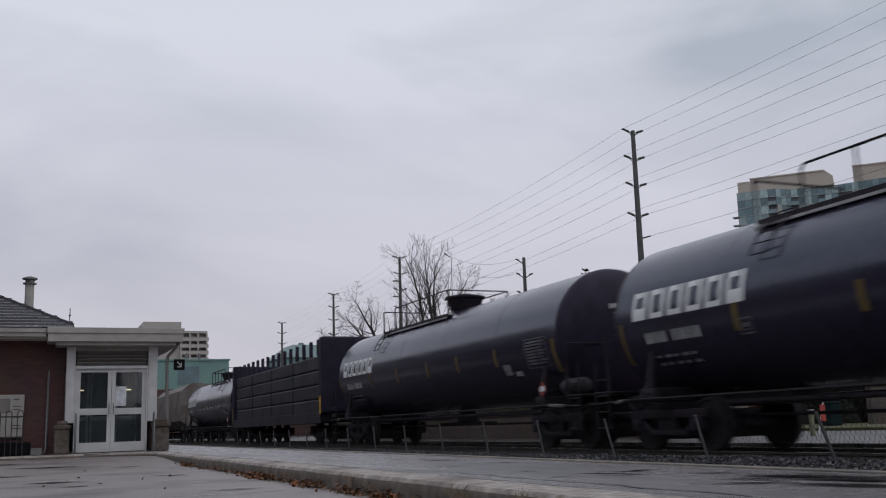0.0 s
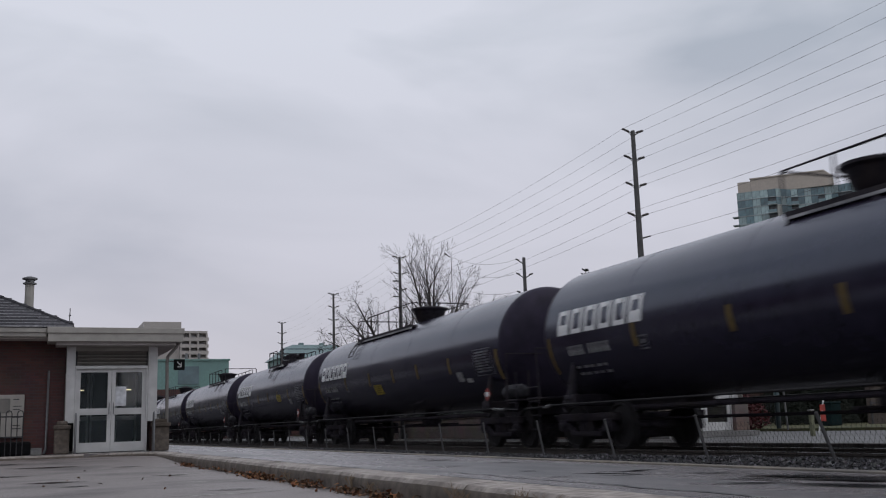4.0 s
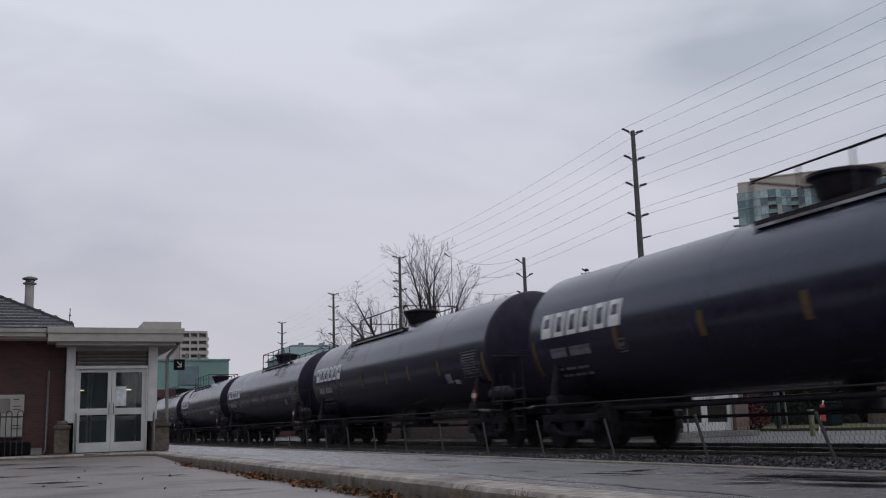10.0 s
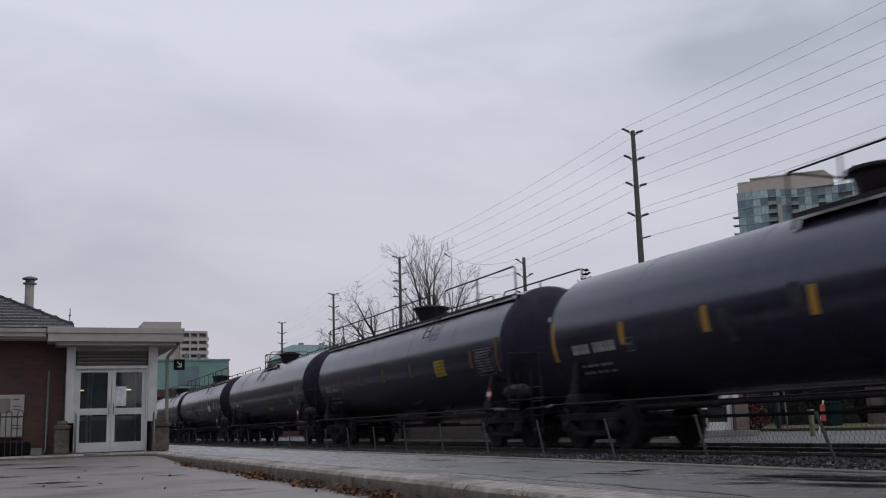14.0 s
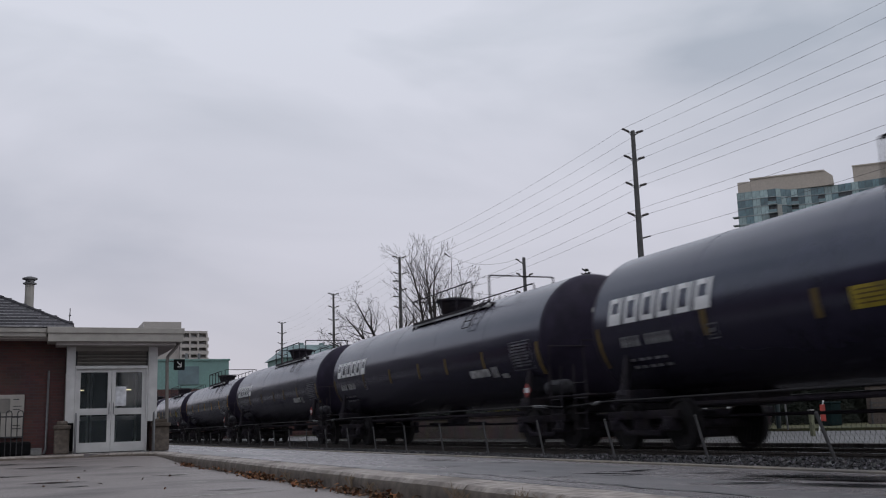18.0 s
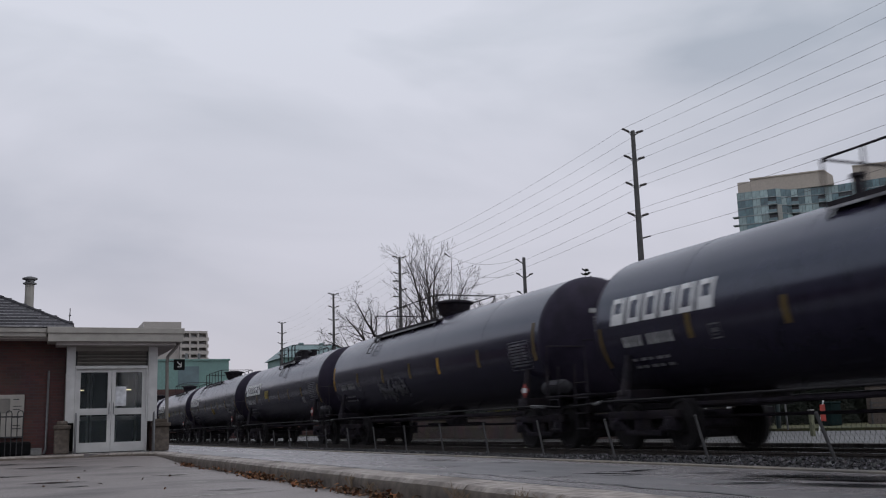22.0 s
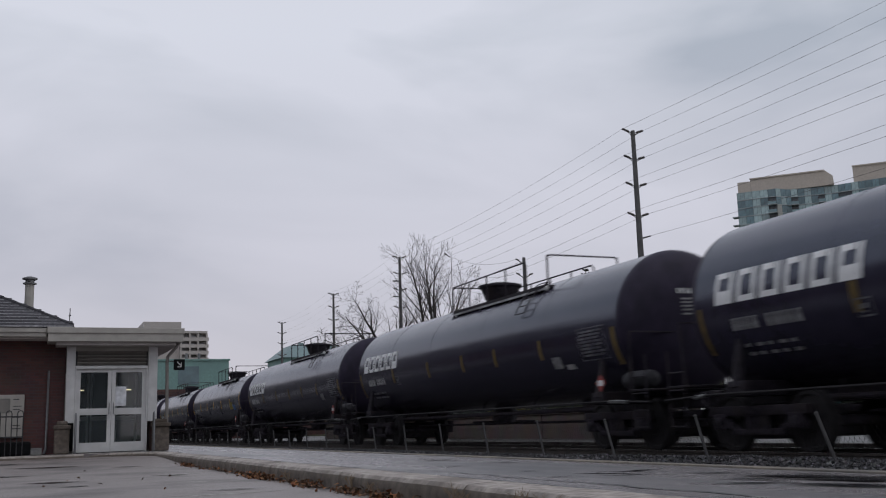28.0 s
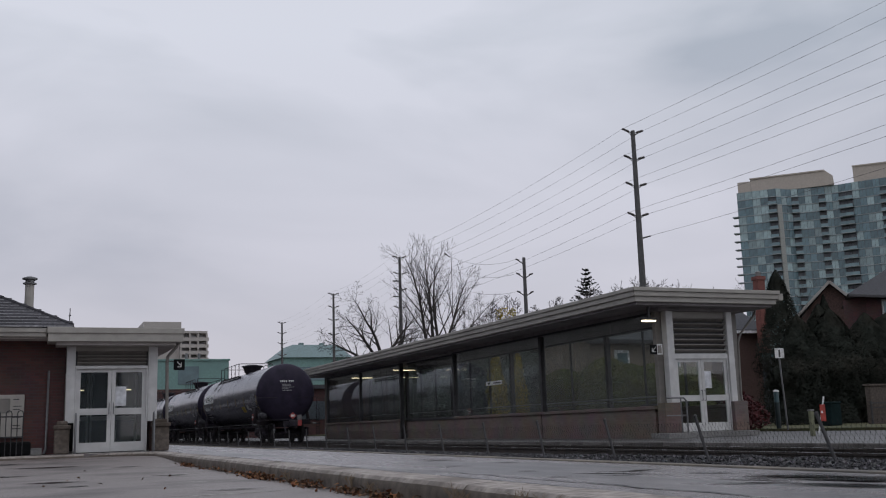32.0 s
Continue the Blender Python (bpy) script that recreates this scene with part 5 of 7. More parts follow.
HOOP = mesh_of("hoop_bar", pipe(B(), [(0, 0, WALK), (0, 0, 1.22), (-0.02, 0, 1.265), (-0.065, 0, 1.285), (-0.11, 0, 1.265), (-0.13, 0, 1.22), (-0.13, 0, WALK)], 0.013, 6), M_DARKMETAL)
for k in range(15):
    piece("hoop_bar", HOOP, ir, pose(-0.10 - 0.26 * k, 26.98, 0))
ub = thing("utility_box", pose(0.22, 27.25, WALK), "small pale utility box at a wall foot", "utility box")
part("case", box(B(), -0.14, 0.14, -0.1, 0.1, 0, 0.15, 0.012), M_CONC, ub)
part("lid", box(B(), -0.15, 0.15, -0.11, 0.11, 0.151, 0.17, 0.006), M_CONC, ub)
# Plain dark box added to fill the dark area at the wall foot.
pb = thing("planter_bed", pose(0, 0, 0), "dark low box against a brick wall", "planter")
part("bed", box(B(), -4.0, 0.1, 27.1, 27.55, WALK, 0.52, 0.05), M_SIGNB, pb)

# ---- glazed shelter on the far platform ----
shelter = thing("platform_shelter", pose(0, 0, 0), "long glazed platform shelter with a flat grey metal roof", "shelter")
solid("shelter_plinth", box(B(), 16.1, 19.18, 22.9, 23.75, FARW, 0.20, 0.01), M_CONC, "pale concrete shelter plinth", "plinth", "structure")
part("roof", box(B(), 15.20, 20.05, 22.75, 59.0, 3.775, 3.92, 0.012), M_CREAM, shelter, "grey-beige metal roof fascia")
part("roof_band", box(B(), 15.15, 20.10, 22.70, 59.05, 3.923, 4.06, 0.012), M_CREAM, shelter)
part("roof_cap", box(B(), 15.11, 20.14, 22.66, 59.1, 4.063, 4.17, 0.012), M_CREAM, shelter)
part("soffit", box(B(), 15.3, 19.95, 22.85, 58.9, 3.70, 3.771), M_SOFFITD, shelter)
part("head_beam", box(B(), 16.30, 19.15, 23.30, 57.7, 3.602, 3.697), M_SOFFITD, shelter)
part("gutter_end", box(B(), 20.145, 20.32, 22.75, 23.0, 3.90, 4.10, 0.01), M_CREAM, shelter)
for x0, x1 in ((16.56, 16.79), (18.65, 18.85)):
    part("column", box(B(), x0, x1, 23.32, 23.56, 1.02, 3.60, 0.008), M_FRAME, shelter)
for x0, x1 in ((16.28, 16.80), (18.65, 19.12)):
    part("pier", box(B(), x0, x1, 23.24, 23.60, 0.201, 1.03, 0.015), M_BRICKS, shelter, "brown brick pier")
lv = part("louvre_frame", box(B(), 16.79, 18.65, 23.50, 23.56, 2.40, 3.42), M_DARKMETAL, shelter, "dark louvre opening")
SLAT2 = mesh_of("slat", box(B(), 16.81, 18.63, -0.06, 0.06, -0.014, 0.014), M_LOUVRE)
for k in range(7):
    piece("slat", SLAT2, lv, pose(0, 23.43, 2.47 + 0.150 * k, -34, 0, 0))
part("head_panel", box(B(), 16.79, 18.65, 23.42, 23.55, 3.425, 3.60), M_CREAM, shelter)
bm = B()
box(bm, 16.795, 18.645, 23.38, 23.55, 2.25, 2.40, 0.006)
box(bm, 16.795, 16.83, 23.38, 23.55, 0.20, 2.25)
box(bm, 18.61, 18.645, 23.38, 23.55, 0.20, 2.25)
part("door_frame", bm, M_FRAME, shelter)
double_door(shelter, (16.832, 17.72, 18.608), 23.42, 0.215, 2.245, 1.06, (17.80, 18.05, 23.425, 23.43, 1.42, 1.90), M_DOORGLASS)
# side walls: brick base with coping, mullions and panes
BAYS = [23.7, 30.5, 38.2, 44.7, 51.0, 57.3]
for xw, side in ((16.30, -1), (18.95, 1)):
    for a0, a1 in zip(BAYS, BAYS[1:]):
        recess = a0 == 38.2 and side < 0
        x = xw + 0.35 if recess else xw
        part("wall", box(B(), x, x + 0.2, a0 + 0.06, a1 - 0.003, FARW, 0.86), M_BRICKS, shelter, "low brown brick wall")
        part("sill", box(B(), x - 0.05, x + 0.25, a0 + 0.003, a1 - 0.003, 0.862, 0.96, 0.012), M_BRICKS if not recess else M_DARKMETAL, shelter, "projecting brick sill")
        nn = 3
        for k in range(nn):
            y0, y1 = a0 + 0.08 + (a1 - a0 - 0.16) * k / nn, a0 + 0.08 + (a1 - a0 - 0.16) * (k + 1) / nn
            p = part("pane", box(B(), x + 0.09, x + 0.10, y0 + 0.02, y1 - 0.02, 0.965, 3.53), M_SMOKE, shelter, "large shelter window pane")
            p.visible_shadow = False
            if k and side > 0:
                part("mullion", box(B(), x + 0.06, x + 0.13, y0 - 0.025, y0 + 0.015, 0.965, 3.53), M_DARKMETAL, shelter)
        part("head_rail", box(B(), x + 0.02, x + 0.18, a0 + 0.08, a1 - 0.08, 3.535, 3.597), M_DARKMETAL, shelter)
        part("grab_rail", rod(B(), (x + 0.16, a0 + 0.1, 1.22), (x + 0.16, a1 - 0.1, 1.22), 0.022, seg=8), M_GALV, shelter)
    for y in BAYS:
        if y == 23.7:
            part("post", box(B(), xw + 0.085, xw + 0.285, 23.605, 23.76, FARW, 3.598, 0.006), M_LOUVRE, shelter, "taupe metal corner post")
        else:
            part("post", box(B(), xw + 0.02, xw + 0.19, y - 0.078, y + 0.078, FARW, 3.598, 0.006), M_DARKMETAL, shelter, "dark metal window post")
part("end_wall", box(B(), 16.3, 19.1, 57.5, 57.7, FARW, 3.59), M_BRICKS, shelter)
part("floor_slab", box(B(), 16.87, 18.9, 23.76, 57.4, FARW + 0.003, 0.225), M_CONC, shelter)
for y in (47.5, 54.5):
    lamp = thing("ceiling_strip_light", pose(17.6, y, 3.42), "lit fluorescent strip light under a ceiling", "light", "shelter strip lights")
    part("tube", box(B(), -0.6, 0.6, -0.05, 0.05, 0.0, 0.035, 0.012), M_TUBE if y > 50 else M_TUBE2, lamp, "glowing tube")
    part("housing", box(B(), -0.65, 0.65, -0.1, 0.1, 0.037, 0.178, 0.01), M_FRAME, lamp)
lamp = thing("ceiling_strip_light", pose(15.9, 23.2, 3.27), "lit fluorescent fitting under the roof edge", "light", "shelter strip lights")
part("tube", box(B(), -0.2, 0.2, -0.07, 0.07, 0.0, 0.045, 0.012), M_TUBE, lamp, "glowing tube")
part("housing", box(box(B(), -0.23, 0.23, -0.09, 0.09, 0.048, 0.11, 0.01), -0.03, 0.03, -0.03, 0.03, 0.11, 0.428), M_DARKMETAL, lamp)
sg = thing("platform_arrow_sign", pose(16.08, 23.30, 2.505), "small black square sign with a white arrow", "sign")
part("panel", box(B(), -0.125, 0.095, -0.015, 0.015, -0.135, 0.135, 0.006), M_SIGNB, sg)
bm = B()
for p, q in (((0.05, 0.07), (-0.06, -0.05)), ((-0.065, -0.06), (-0.065, 0.04)), ((0.03, -0.06), (-0.065, -0.06))):
    rod(bm, (p[0], -0.017, p[1]), (q[0], -0.017, q[1]), 0.011, seg=4)
part("arrow", bm, M_SIGNW, sg)
br = part("bracket", box(B(), 0.10, 0.275, -0.012, 0.012, -0.14, 0.15, 0.004), M_SIGNW, sg, "pale bracket frame")
part("inset", box(B(), 0.125, 0.245, -0.016, -0.0125, -0.105, 0.115), M_LOUVRE, br)
for k, y in enumerate((27.0, 34.5, 48.0)):
    bn = thing("waiting_bench", pose(18.35, y, 0.225), "dark metal waiting bench", "bench", "shelter benches")
    part("seat", box(B(), -0.22, 0.22, -0.9, 0.9, 0.42, 0.46, 0.01), M_DARKMETAL, bn)
    part("backrest", box(B(), 0.22, 0.26, -0.9, 0.9, 0.46, 0.85, 0.01), M_DARKMETAL, bn)
    for yy in (-0.75, 0.75):
        part("leg", box(B(), -0.18, 0.18, yy - 0.03, yy + 0.03, 0.0, 0.419), M_DARKMETAL, bn)
ws = thing("station_name_sign", pose(16.385, 34.39, 2.14), "small white sign plate on a shelter window", "sign")
part("panel", box(B(), -0.012, 0.0, -0.71, 0.71, -0.075, 0.075, 0.004), M_SIGNW, ws)
part("text_bar", box(B(), -0.017, -0.0125, -0.60, 0.02, -0.025, 0.02), M_DARKMETAL, ws)
part("logo_square", box(B(), -0.017, -0.0125, 0.32, 0.53, -0.035, 0.035), M_DARKMETAL, ws)
hr = thing("entrance_handrail", pose(0, 0, 0), "white tubular handrail beside the shelter door", "handrail")
bm = B()
pipe(bm, [(16.12, 22.95, 1.15), (16.70, 22.95, 1.15), (16.78, 22.95, 1.07), (16.78, 22.95, 0.2)], 0.024, 8)
pipe(bm, [(16.12, 22.95, 0.67), (16.78, 22.95, 0.67)], 0.018, 8)
rod(bm, (16.60, 22.95, 1.15), (16.60, 22.95, 0.2), 0.020)
part("rail", bm, M_GALV, hr, smooth=True)
dp3 = thing("downpipe", pose(0, 0, 0), "grey shelter downpipe with an offset bend", "downpipe")
part("pipe", pipe(B(), [(19.98, 23.6, 3.72), (19.88, 23.6, 3.52), (19.36, 23.6, 3.0), (19.24, 23.6, 2.75), (19.20, 23.6, 1.26), (19.30, 23.6, 0.2)], 0.034, 10), M_LOUVRE, dp3, smooth=True)

# ---- utility poles and wires ----
POLES = [(31.3, -8.0, 17.0), (31.58, 46.4, 17.0), (32.97, 89.53, 17.0), (34.06, 116.24, 17.0), (35.47, 149.09, 17.0)]
ARMS = [0.06, 1.64, 3.22, 4.98]


def arm_tips(p, i):
    tips = []
    for k, d in enumerate(ARMS):
        for s in (-1, 1):
            tips.append(Vector((p[0] + s * 0.68, p[1], p[2] - d + 0.12)))
    return tips


for i, p in enumerate(POLES):
    pl = thing("utility_pole", pose(0, 0, 0), "tall weathered utility pole with pairs of insulator arms", "utility pole", "power line poles")
    part("shaft", rod(B(), (p[0], p[1], -0.4), p, 0.24, 0.12, 14), M_WOODPOLE, pl, "grey weathered timber shaft", smooth=True)
    for k, d in enumerate(ARMS):
        for s in (-1, 1):
            z = p[2] - d
            bm = B()
            rod(bm, (p[0] + s * 0.10, p[1], z - 0.06), (p[0] + s * 0.30, p[1], z), 0.03, seg=6)
            rod(bm, (p[0] + s * 0.10, p[1], z - 0.20), (p[0] + s * 0.42, p[1], z + 0.02), 0.022, seg=6)
            rod(bm, (p[0] + s * 0.28, p[1], z), (p[0] + s * 0.70, p[1], z + 0.13), 0.055, 0.045, 8)
            for q in range(4):
                c = Vector((p[0] + s * (0.32 + 0.1 * q), p[1], z + 0.012 + 0.031 * q))
                rod(bm, c, c + Vector((s * 0.03, 0, 0.01)), 0.075, seg=8)
            part("insulator_arm", bm, M_INSUL, pl, "dark insulator arm")
    if i == 1:
        bm = B()
        rod(bm, (p[0] + 0.1, p[1], p[2] - 6.31), (p[0] + 0.72, p[1], p[2] - 6.14), 0.05, 0.04, 8)
        part("insulator_arm", bm, M_INSUL, pl, "dark insulator arm")
    if i == 2:
        for d in (2.4, 3.9):
            part("crossarm", box(B(), p[0] - 0.75, p[0] + 0.1, p[1] - 0.06, p[1] + 0.06, p[2] - d - 0.06, p[2] - d + 0.06), M_WOODPOLE, pl)


def cable(a, b, sag, r=0.009, n=10):
    bm = B()
    rings = []
    for t in range(n + 1):
        c = a.lerp(b, t / n) - Vector((0, 0, sag * 4 * (t / n) * (1 - t / n)))
        rings.append([bm.verts.new(c + Vector((r * math.cos(k * 2.094), 0, r * math.sin(k * 2.094)))) for k in range(3)])
    for u, v in zip(rings, rings[1:]):
        for k in range(3):
            bm.faces.new((u[k], u[(k + 1) % 3], v[(k + 1) % 3], v[k]))
    return solid("overhead_wire", bm, M_WIRE, "thin dark overhead power wire", "wire", group="power wires")


for p, q in zip(POLES, POLES[1:]):
    for a, b in zip(arm_tips(p, 0), arm_tips(q, 0)):
        cable(a, b, 0.5 if p[1] > 0 else 0.45, 0.009 if p[1] < 60 else 0.006)
cable(Vector((POLES[1][0] + 0.70, POLES[1][1], POLES[1][2] - 6.14)), Vector((POLES[0][0] + 0.70, POLES[0][1], POLES[0][2] - 6.14)), 0.45)
STREET = [(28.8, 55.32, 11.0), (29.3, 68.2, 13.6)]
for i, p in enumerate(STREET):
    pl = thing("street_pole", pose(0, 0, 0), "shorter timber street pole with side insulators", "utility pole", "street poles")
    part("shaft", rod(B(), (p[0], p[1], -0.4), p, 0.17 if i == 0 else 0.035, 0.10 if i == 0 else 0.02, 12), M_WOODPOLE, pl, smooth=True)
    for d in (0.15, 1.05, 2.2):
        for s in (-1, 1):
            if (d == 0.15 and s == 1) or (i and (d > 0.2 or s == 1)):
                continue
            bm = B()
            rod(bm, (p[0] + s * 0.08, p[1], p[2] - d - 0.25), (p[0] + s * 0.5, p[1], p[2] - d), 0.035, seg=6)
            rod(bm, (p[0] + s * 0.36, p[1], p[2] - d - 0.05), (p[0] + s * 0.58, p[1], p[2] - d + 0.03), 0.06, 0.05, 8)
            part("insulator_arm", bm, M_INSUL, pl)
for d in (0.15, 1.05, 2.2):
    a, b = Vector(STREET[0]), Vector(STREET[1])
    cable(a + Vector((-0.55, 0, -d)), b + Vector((-0.5, 0, -d)), 0.55)

# ---- trees ----


def bare_tree(base, height, stems, seed, r0, label, split=0.0, spread=(0.6, 1.1), wiggle=0.06, up=0.06, dense=1.0, twig=0.011):
    """stems: (lean across the view, lean away, share of the height, sweep). Each stem carries limbs, those branches, those twigs."""
    rnd = random.Random(seed)
    vs, fs = [[], []], [[], []]
    across, away = Vector((math.cos(HEAD), -math.sin(HEAD), 0)), Vector((math.sin(HEAD), math.cos(HEAD), 0))

    def limb(p, q, ra, rb, slot):
        d = (q - p).normalized()
        u = d.orthogonal().normalized()
        w = d.cross(u)
        n = 7 if ra > 0.06 else 5 if ra > 0.025 else 3
        b = len(vs[slot])
        for c, r in ((p, ra), (q, rb)):
            for k in range(n):
                t = 2 * math.pi * k / n
                vs[slot].append(c + (u * math.cos(t) + w * math.sin(t)) * r)
        for k in range(n):
            fs[slot].append((b + k, b + (k + 1) % n, b + n + (k + 1) % n, b + n + k))

    def grow(p, d, length, r, level, sweep=Vector((0, 0, 0))):
        n = max(3, int(length / (0.55 if level > 1 else 0.3)))
        first = 0.30 if level == 3 else 0.18
        due = first
        gap = {3: 0.055, 2: 0.10, 1: 0.17, 0: 2.0}[level] / dense
        side = rnd.uniform(0, 6.28)
        for i in range(n):
            d = (d + Vector((rnd.gauss(0, wiggle), rnd.gauss(0, wiggle), rnd.gauss(0, wiggle * 0.6) + up * (0.4 if level else 0.2))) + sweep / n).normalized()
            q = p + d * length / n
            t = (i + 1) / n
            ra, rb = max(twig, r * (1 - 0.85 * i / n)), max(twig, r * (1 - 0.85 * t))
            limb(p, q, ra, rb, 0 if level == 3 else 1)
            p = q
            while t >= due and level:
                side += 2.4 + rnd.uniform(-0.5, 0.5)
                u = d.orthogonal().normalized()
                w = d.cross(u)
                k = rnd.uniform(*spread)
                nd = (d + (u * math.cos(side) + w * math.sin(side)) * k).normalized()
                ln = length * rnd.uniform(0.36, 0.60) * (1.18 - 0.72 * t)
                if level == 3:
                    ln = min(ln, 0.34 * height)
                grow(p, nd, ln, max(twig, rb * rnd.uniform(0.45, 0.62)), level - 1)
                due += gap * rnd.uniform(0.75, 1.3)

    origin = Vector((0, 0, -0.1))
    if split:
        top = Vector((0, 0, split))
        limb(origin, top, r0 * 1.6, r0 * 1.35, 0)
        origin = top
    for lean, deep, share, sweep in stems:
        d = (across * lean + away * deep + Vector((0, 0, 1))).normalized()
        start = origin + across * lean * (0.3 if split else 1.0)
        grow(start, d, (height - split) * share, r0 * (0.5 + 0.5 * share), 3, across * sweep)
    k = height / max(v.z for v in vs[1])
    tree = thing("bare_tree", pose(*base), label, "tree", "bare trees")
    for slot, nm in ((0, "trunk"), (1, "crown")):
        me = bpy.data.meshes.new(nm)
        me.from_pydata([v * k for v in vs[slot]], [], fs[slot])
        me.materials.append(M_BARK)
        ob = new(nm, me)
        ob.parent = tree
    return tree


bare_tree((28.5, 70, 0), 16.0, ((-0.10, 0.0, 0.98, -0.22), (0.02, 0.10, 1.0, -0.12), (0.10, -0.10, 0.92, 0.02), (0.22, 0.10, 0.84, 0.12), (0.45, -0.05, 0.66, 0.25), (0.75, 0.1, 0.40, 0.35)), 11, 0.21, "tall bare multi-stemmed tree behind the shelter", 5.0, (0.42, 0.85), 0.05, 0.05, 0.95, 0.0075)
bare_tree((26.1, 75, 0), 12.4, ((-0.22, 0.0, 0.98, -0.05), (0.08, 0.2, 0.95, 0.10), (0.40, 0.2, 0.84, 0.25), (0.95, -0.2, 0.66, 0.1), (-1.2, 0.1, 0.80, -0.5), (-0.60, -0.2, 0.86, -0.30)), 24, 0.21, "spreading bare tree behind the shelter", 5.6, (0.65, 1.3), 0.12, 0.03, 0.95, 0.0075)
for x, y, h, sd in ((29.6, 61, 8.9, 31), (30.7, 61, 9.4, 37), (31.8, 62, 9.9, 47), (33.6, 60, 9.7, 41), (38.0, 57, 9.7, 53), (39.4, 57.5, 9.6, 55), (42.6, 52, 9.5, 59), (44.0, 51.0, 9.9, 61)):
    bare_tree((x, y, 0), h, ((-0.12, 0.0, 0.9, -0.1), (0.03, 0.1, 1.0, 0.0), (0.16, 0.0, 0.85, 0.1)), sd, 0.05, "thin bare shrub-like tree behind the shelter", 0.0, (0.4, 0.8), 0.07, 0.08, 0.55, 0.009)

for x, y, h, sd in ((35.8, 57.0, 9.6, 70), (37.0, 57.6, 9.9, 71), (38.2, 58.2, 10.2, 72), (38.2, 57.0, 10.0, 73), (39.6, 57.6, 10.2, 74), (40.3, 58.2, 10.1, 75), (42.6, 57.0, 10.5, 76), (43.7, 57.6, 10.0, 77), (33.2, 58.2, 9.5, 78), (31.6, 57.0, 8.9, 79), (29.1, 57.6, 9.0, 80), (33.5, 58.2, 9.2, 81)):
    bare_tree((x, y, 0), h, ((-0.10, 0.0, 0.9, -0.1), (0.03, 0.1, 1.0, 0.0), (0.12, 0.0, 0.85, 0.1)), sd, 0.07, "thin bare shrub-like tree behind the shelter", 0.0, (0.5, 0.9), 0.07, 0.08, 1.0, 0.013)


def leafy(name, base, height, radius, seed, count, material, label, category, shape="cone", leaf=0.22, trunk=True, group="", start=0.06, sprays=False):
    """A crown of many small leaf sprays round a tapered trunk with limbs."""
    rnd = random.Random(seed)
    vs, fs = [], []
    ph = rnd.uniform(0, 6)
    for _ in range(count):
        h = start + (1 - start) * rnd.random() ** (1.25 if shape == "cone" else 0.9)
        if shape == "cone":
            r = radius * (1 - h) ** 0.8
        elif shape == "column":
            r = radius * min(1.0, 1.9 * (1 - h)) ** 0.7
        elif shape == "flat":
            r = radius
        else:
            r = radius * math.sqrt(max(0.02, 1 - (2 * h - 1) ** 2)) if shape == "ball" else radius
        az = rnd.uniform(0, 2 * math.pi)
        lump = 1 + (0.42 if shape == "column" else 0.30) * noise.noise(Vector((math.cos(az) * 1.6 + ph, math.sin(az) * 1.6, h * 5))) + 0.18 * noise.noise(Vector((math.cos(az) * 4 + ph, math.sin(az) * 4, h * 14)))
        rr = r * lump * (0.45 + 0.55 * rnd.random() ** 0.5)
        c = Vector((rr * math.cos(az), rr * math.sin(az), h * height))
        s = leaf * rnd.uniform(0.5, 1.3)
        if sprays:
            face = Vector((math.cos(az) + rnd.gauss(0, 0.18), math.sin(az) + rnd.gauss(0, 0.18), 0.75 + rnd.gauss(0, 0.14)))
            q = face.to_track_quat("Z", "Y").to_matrix() @ Matrix.Rotation(rnd.uniform(0, 6.28), 3, "Z")
        else:
            q = Euler((rnd.uniform(-0.9, 0.9), rnd.uniform(-0.9, 0.9), rnd.uniform(0, 6.28))).to_matrix()
        b = len(vs)
        for co in ((-0.5, 0, -0.2), (0.1, -0.35, 0.0), (0.6, 0.0, 0.25), (0.1, 0.35, 0.05)):
            vs.append(c + q @ (Vector(co) * s))
        fs.append((b, b + 1, b + 2, b + 3))
    tree = thing(name, pose(*base), label, category, group)
    if trunk:
        bm = B()
        rod(bm, (0, 0, -0.2), (0, 0, height * 0.92), max(0.05, radius * 0.07), 0.02, 8)
        for k in range(10):
            z = height * (0.12 + 0.075 * k)
            az = rnd.uniform(0, 6.28)
            r = radius * 0.6 * (1 - z / height)
            rod(bm, (0, 0, z), (r * math.cos(az), r * math.sin(az), z + 0.25 * r), 0.035, 0.01, 5)
        part("trunk", bm, M_BARK, tree)
    me = bpy.data.meshes.new("crown")
    me.from_pydata(vs, [], fs)
    me.materials.append(material)
    ob = new("crown", me)
    ob.parent = tree
    return tree




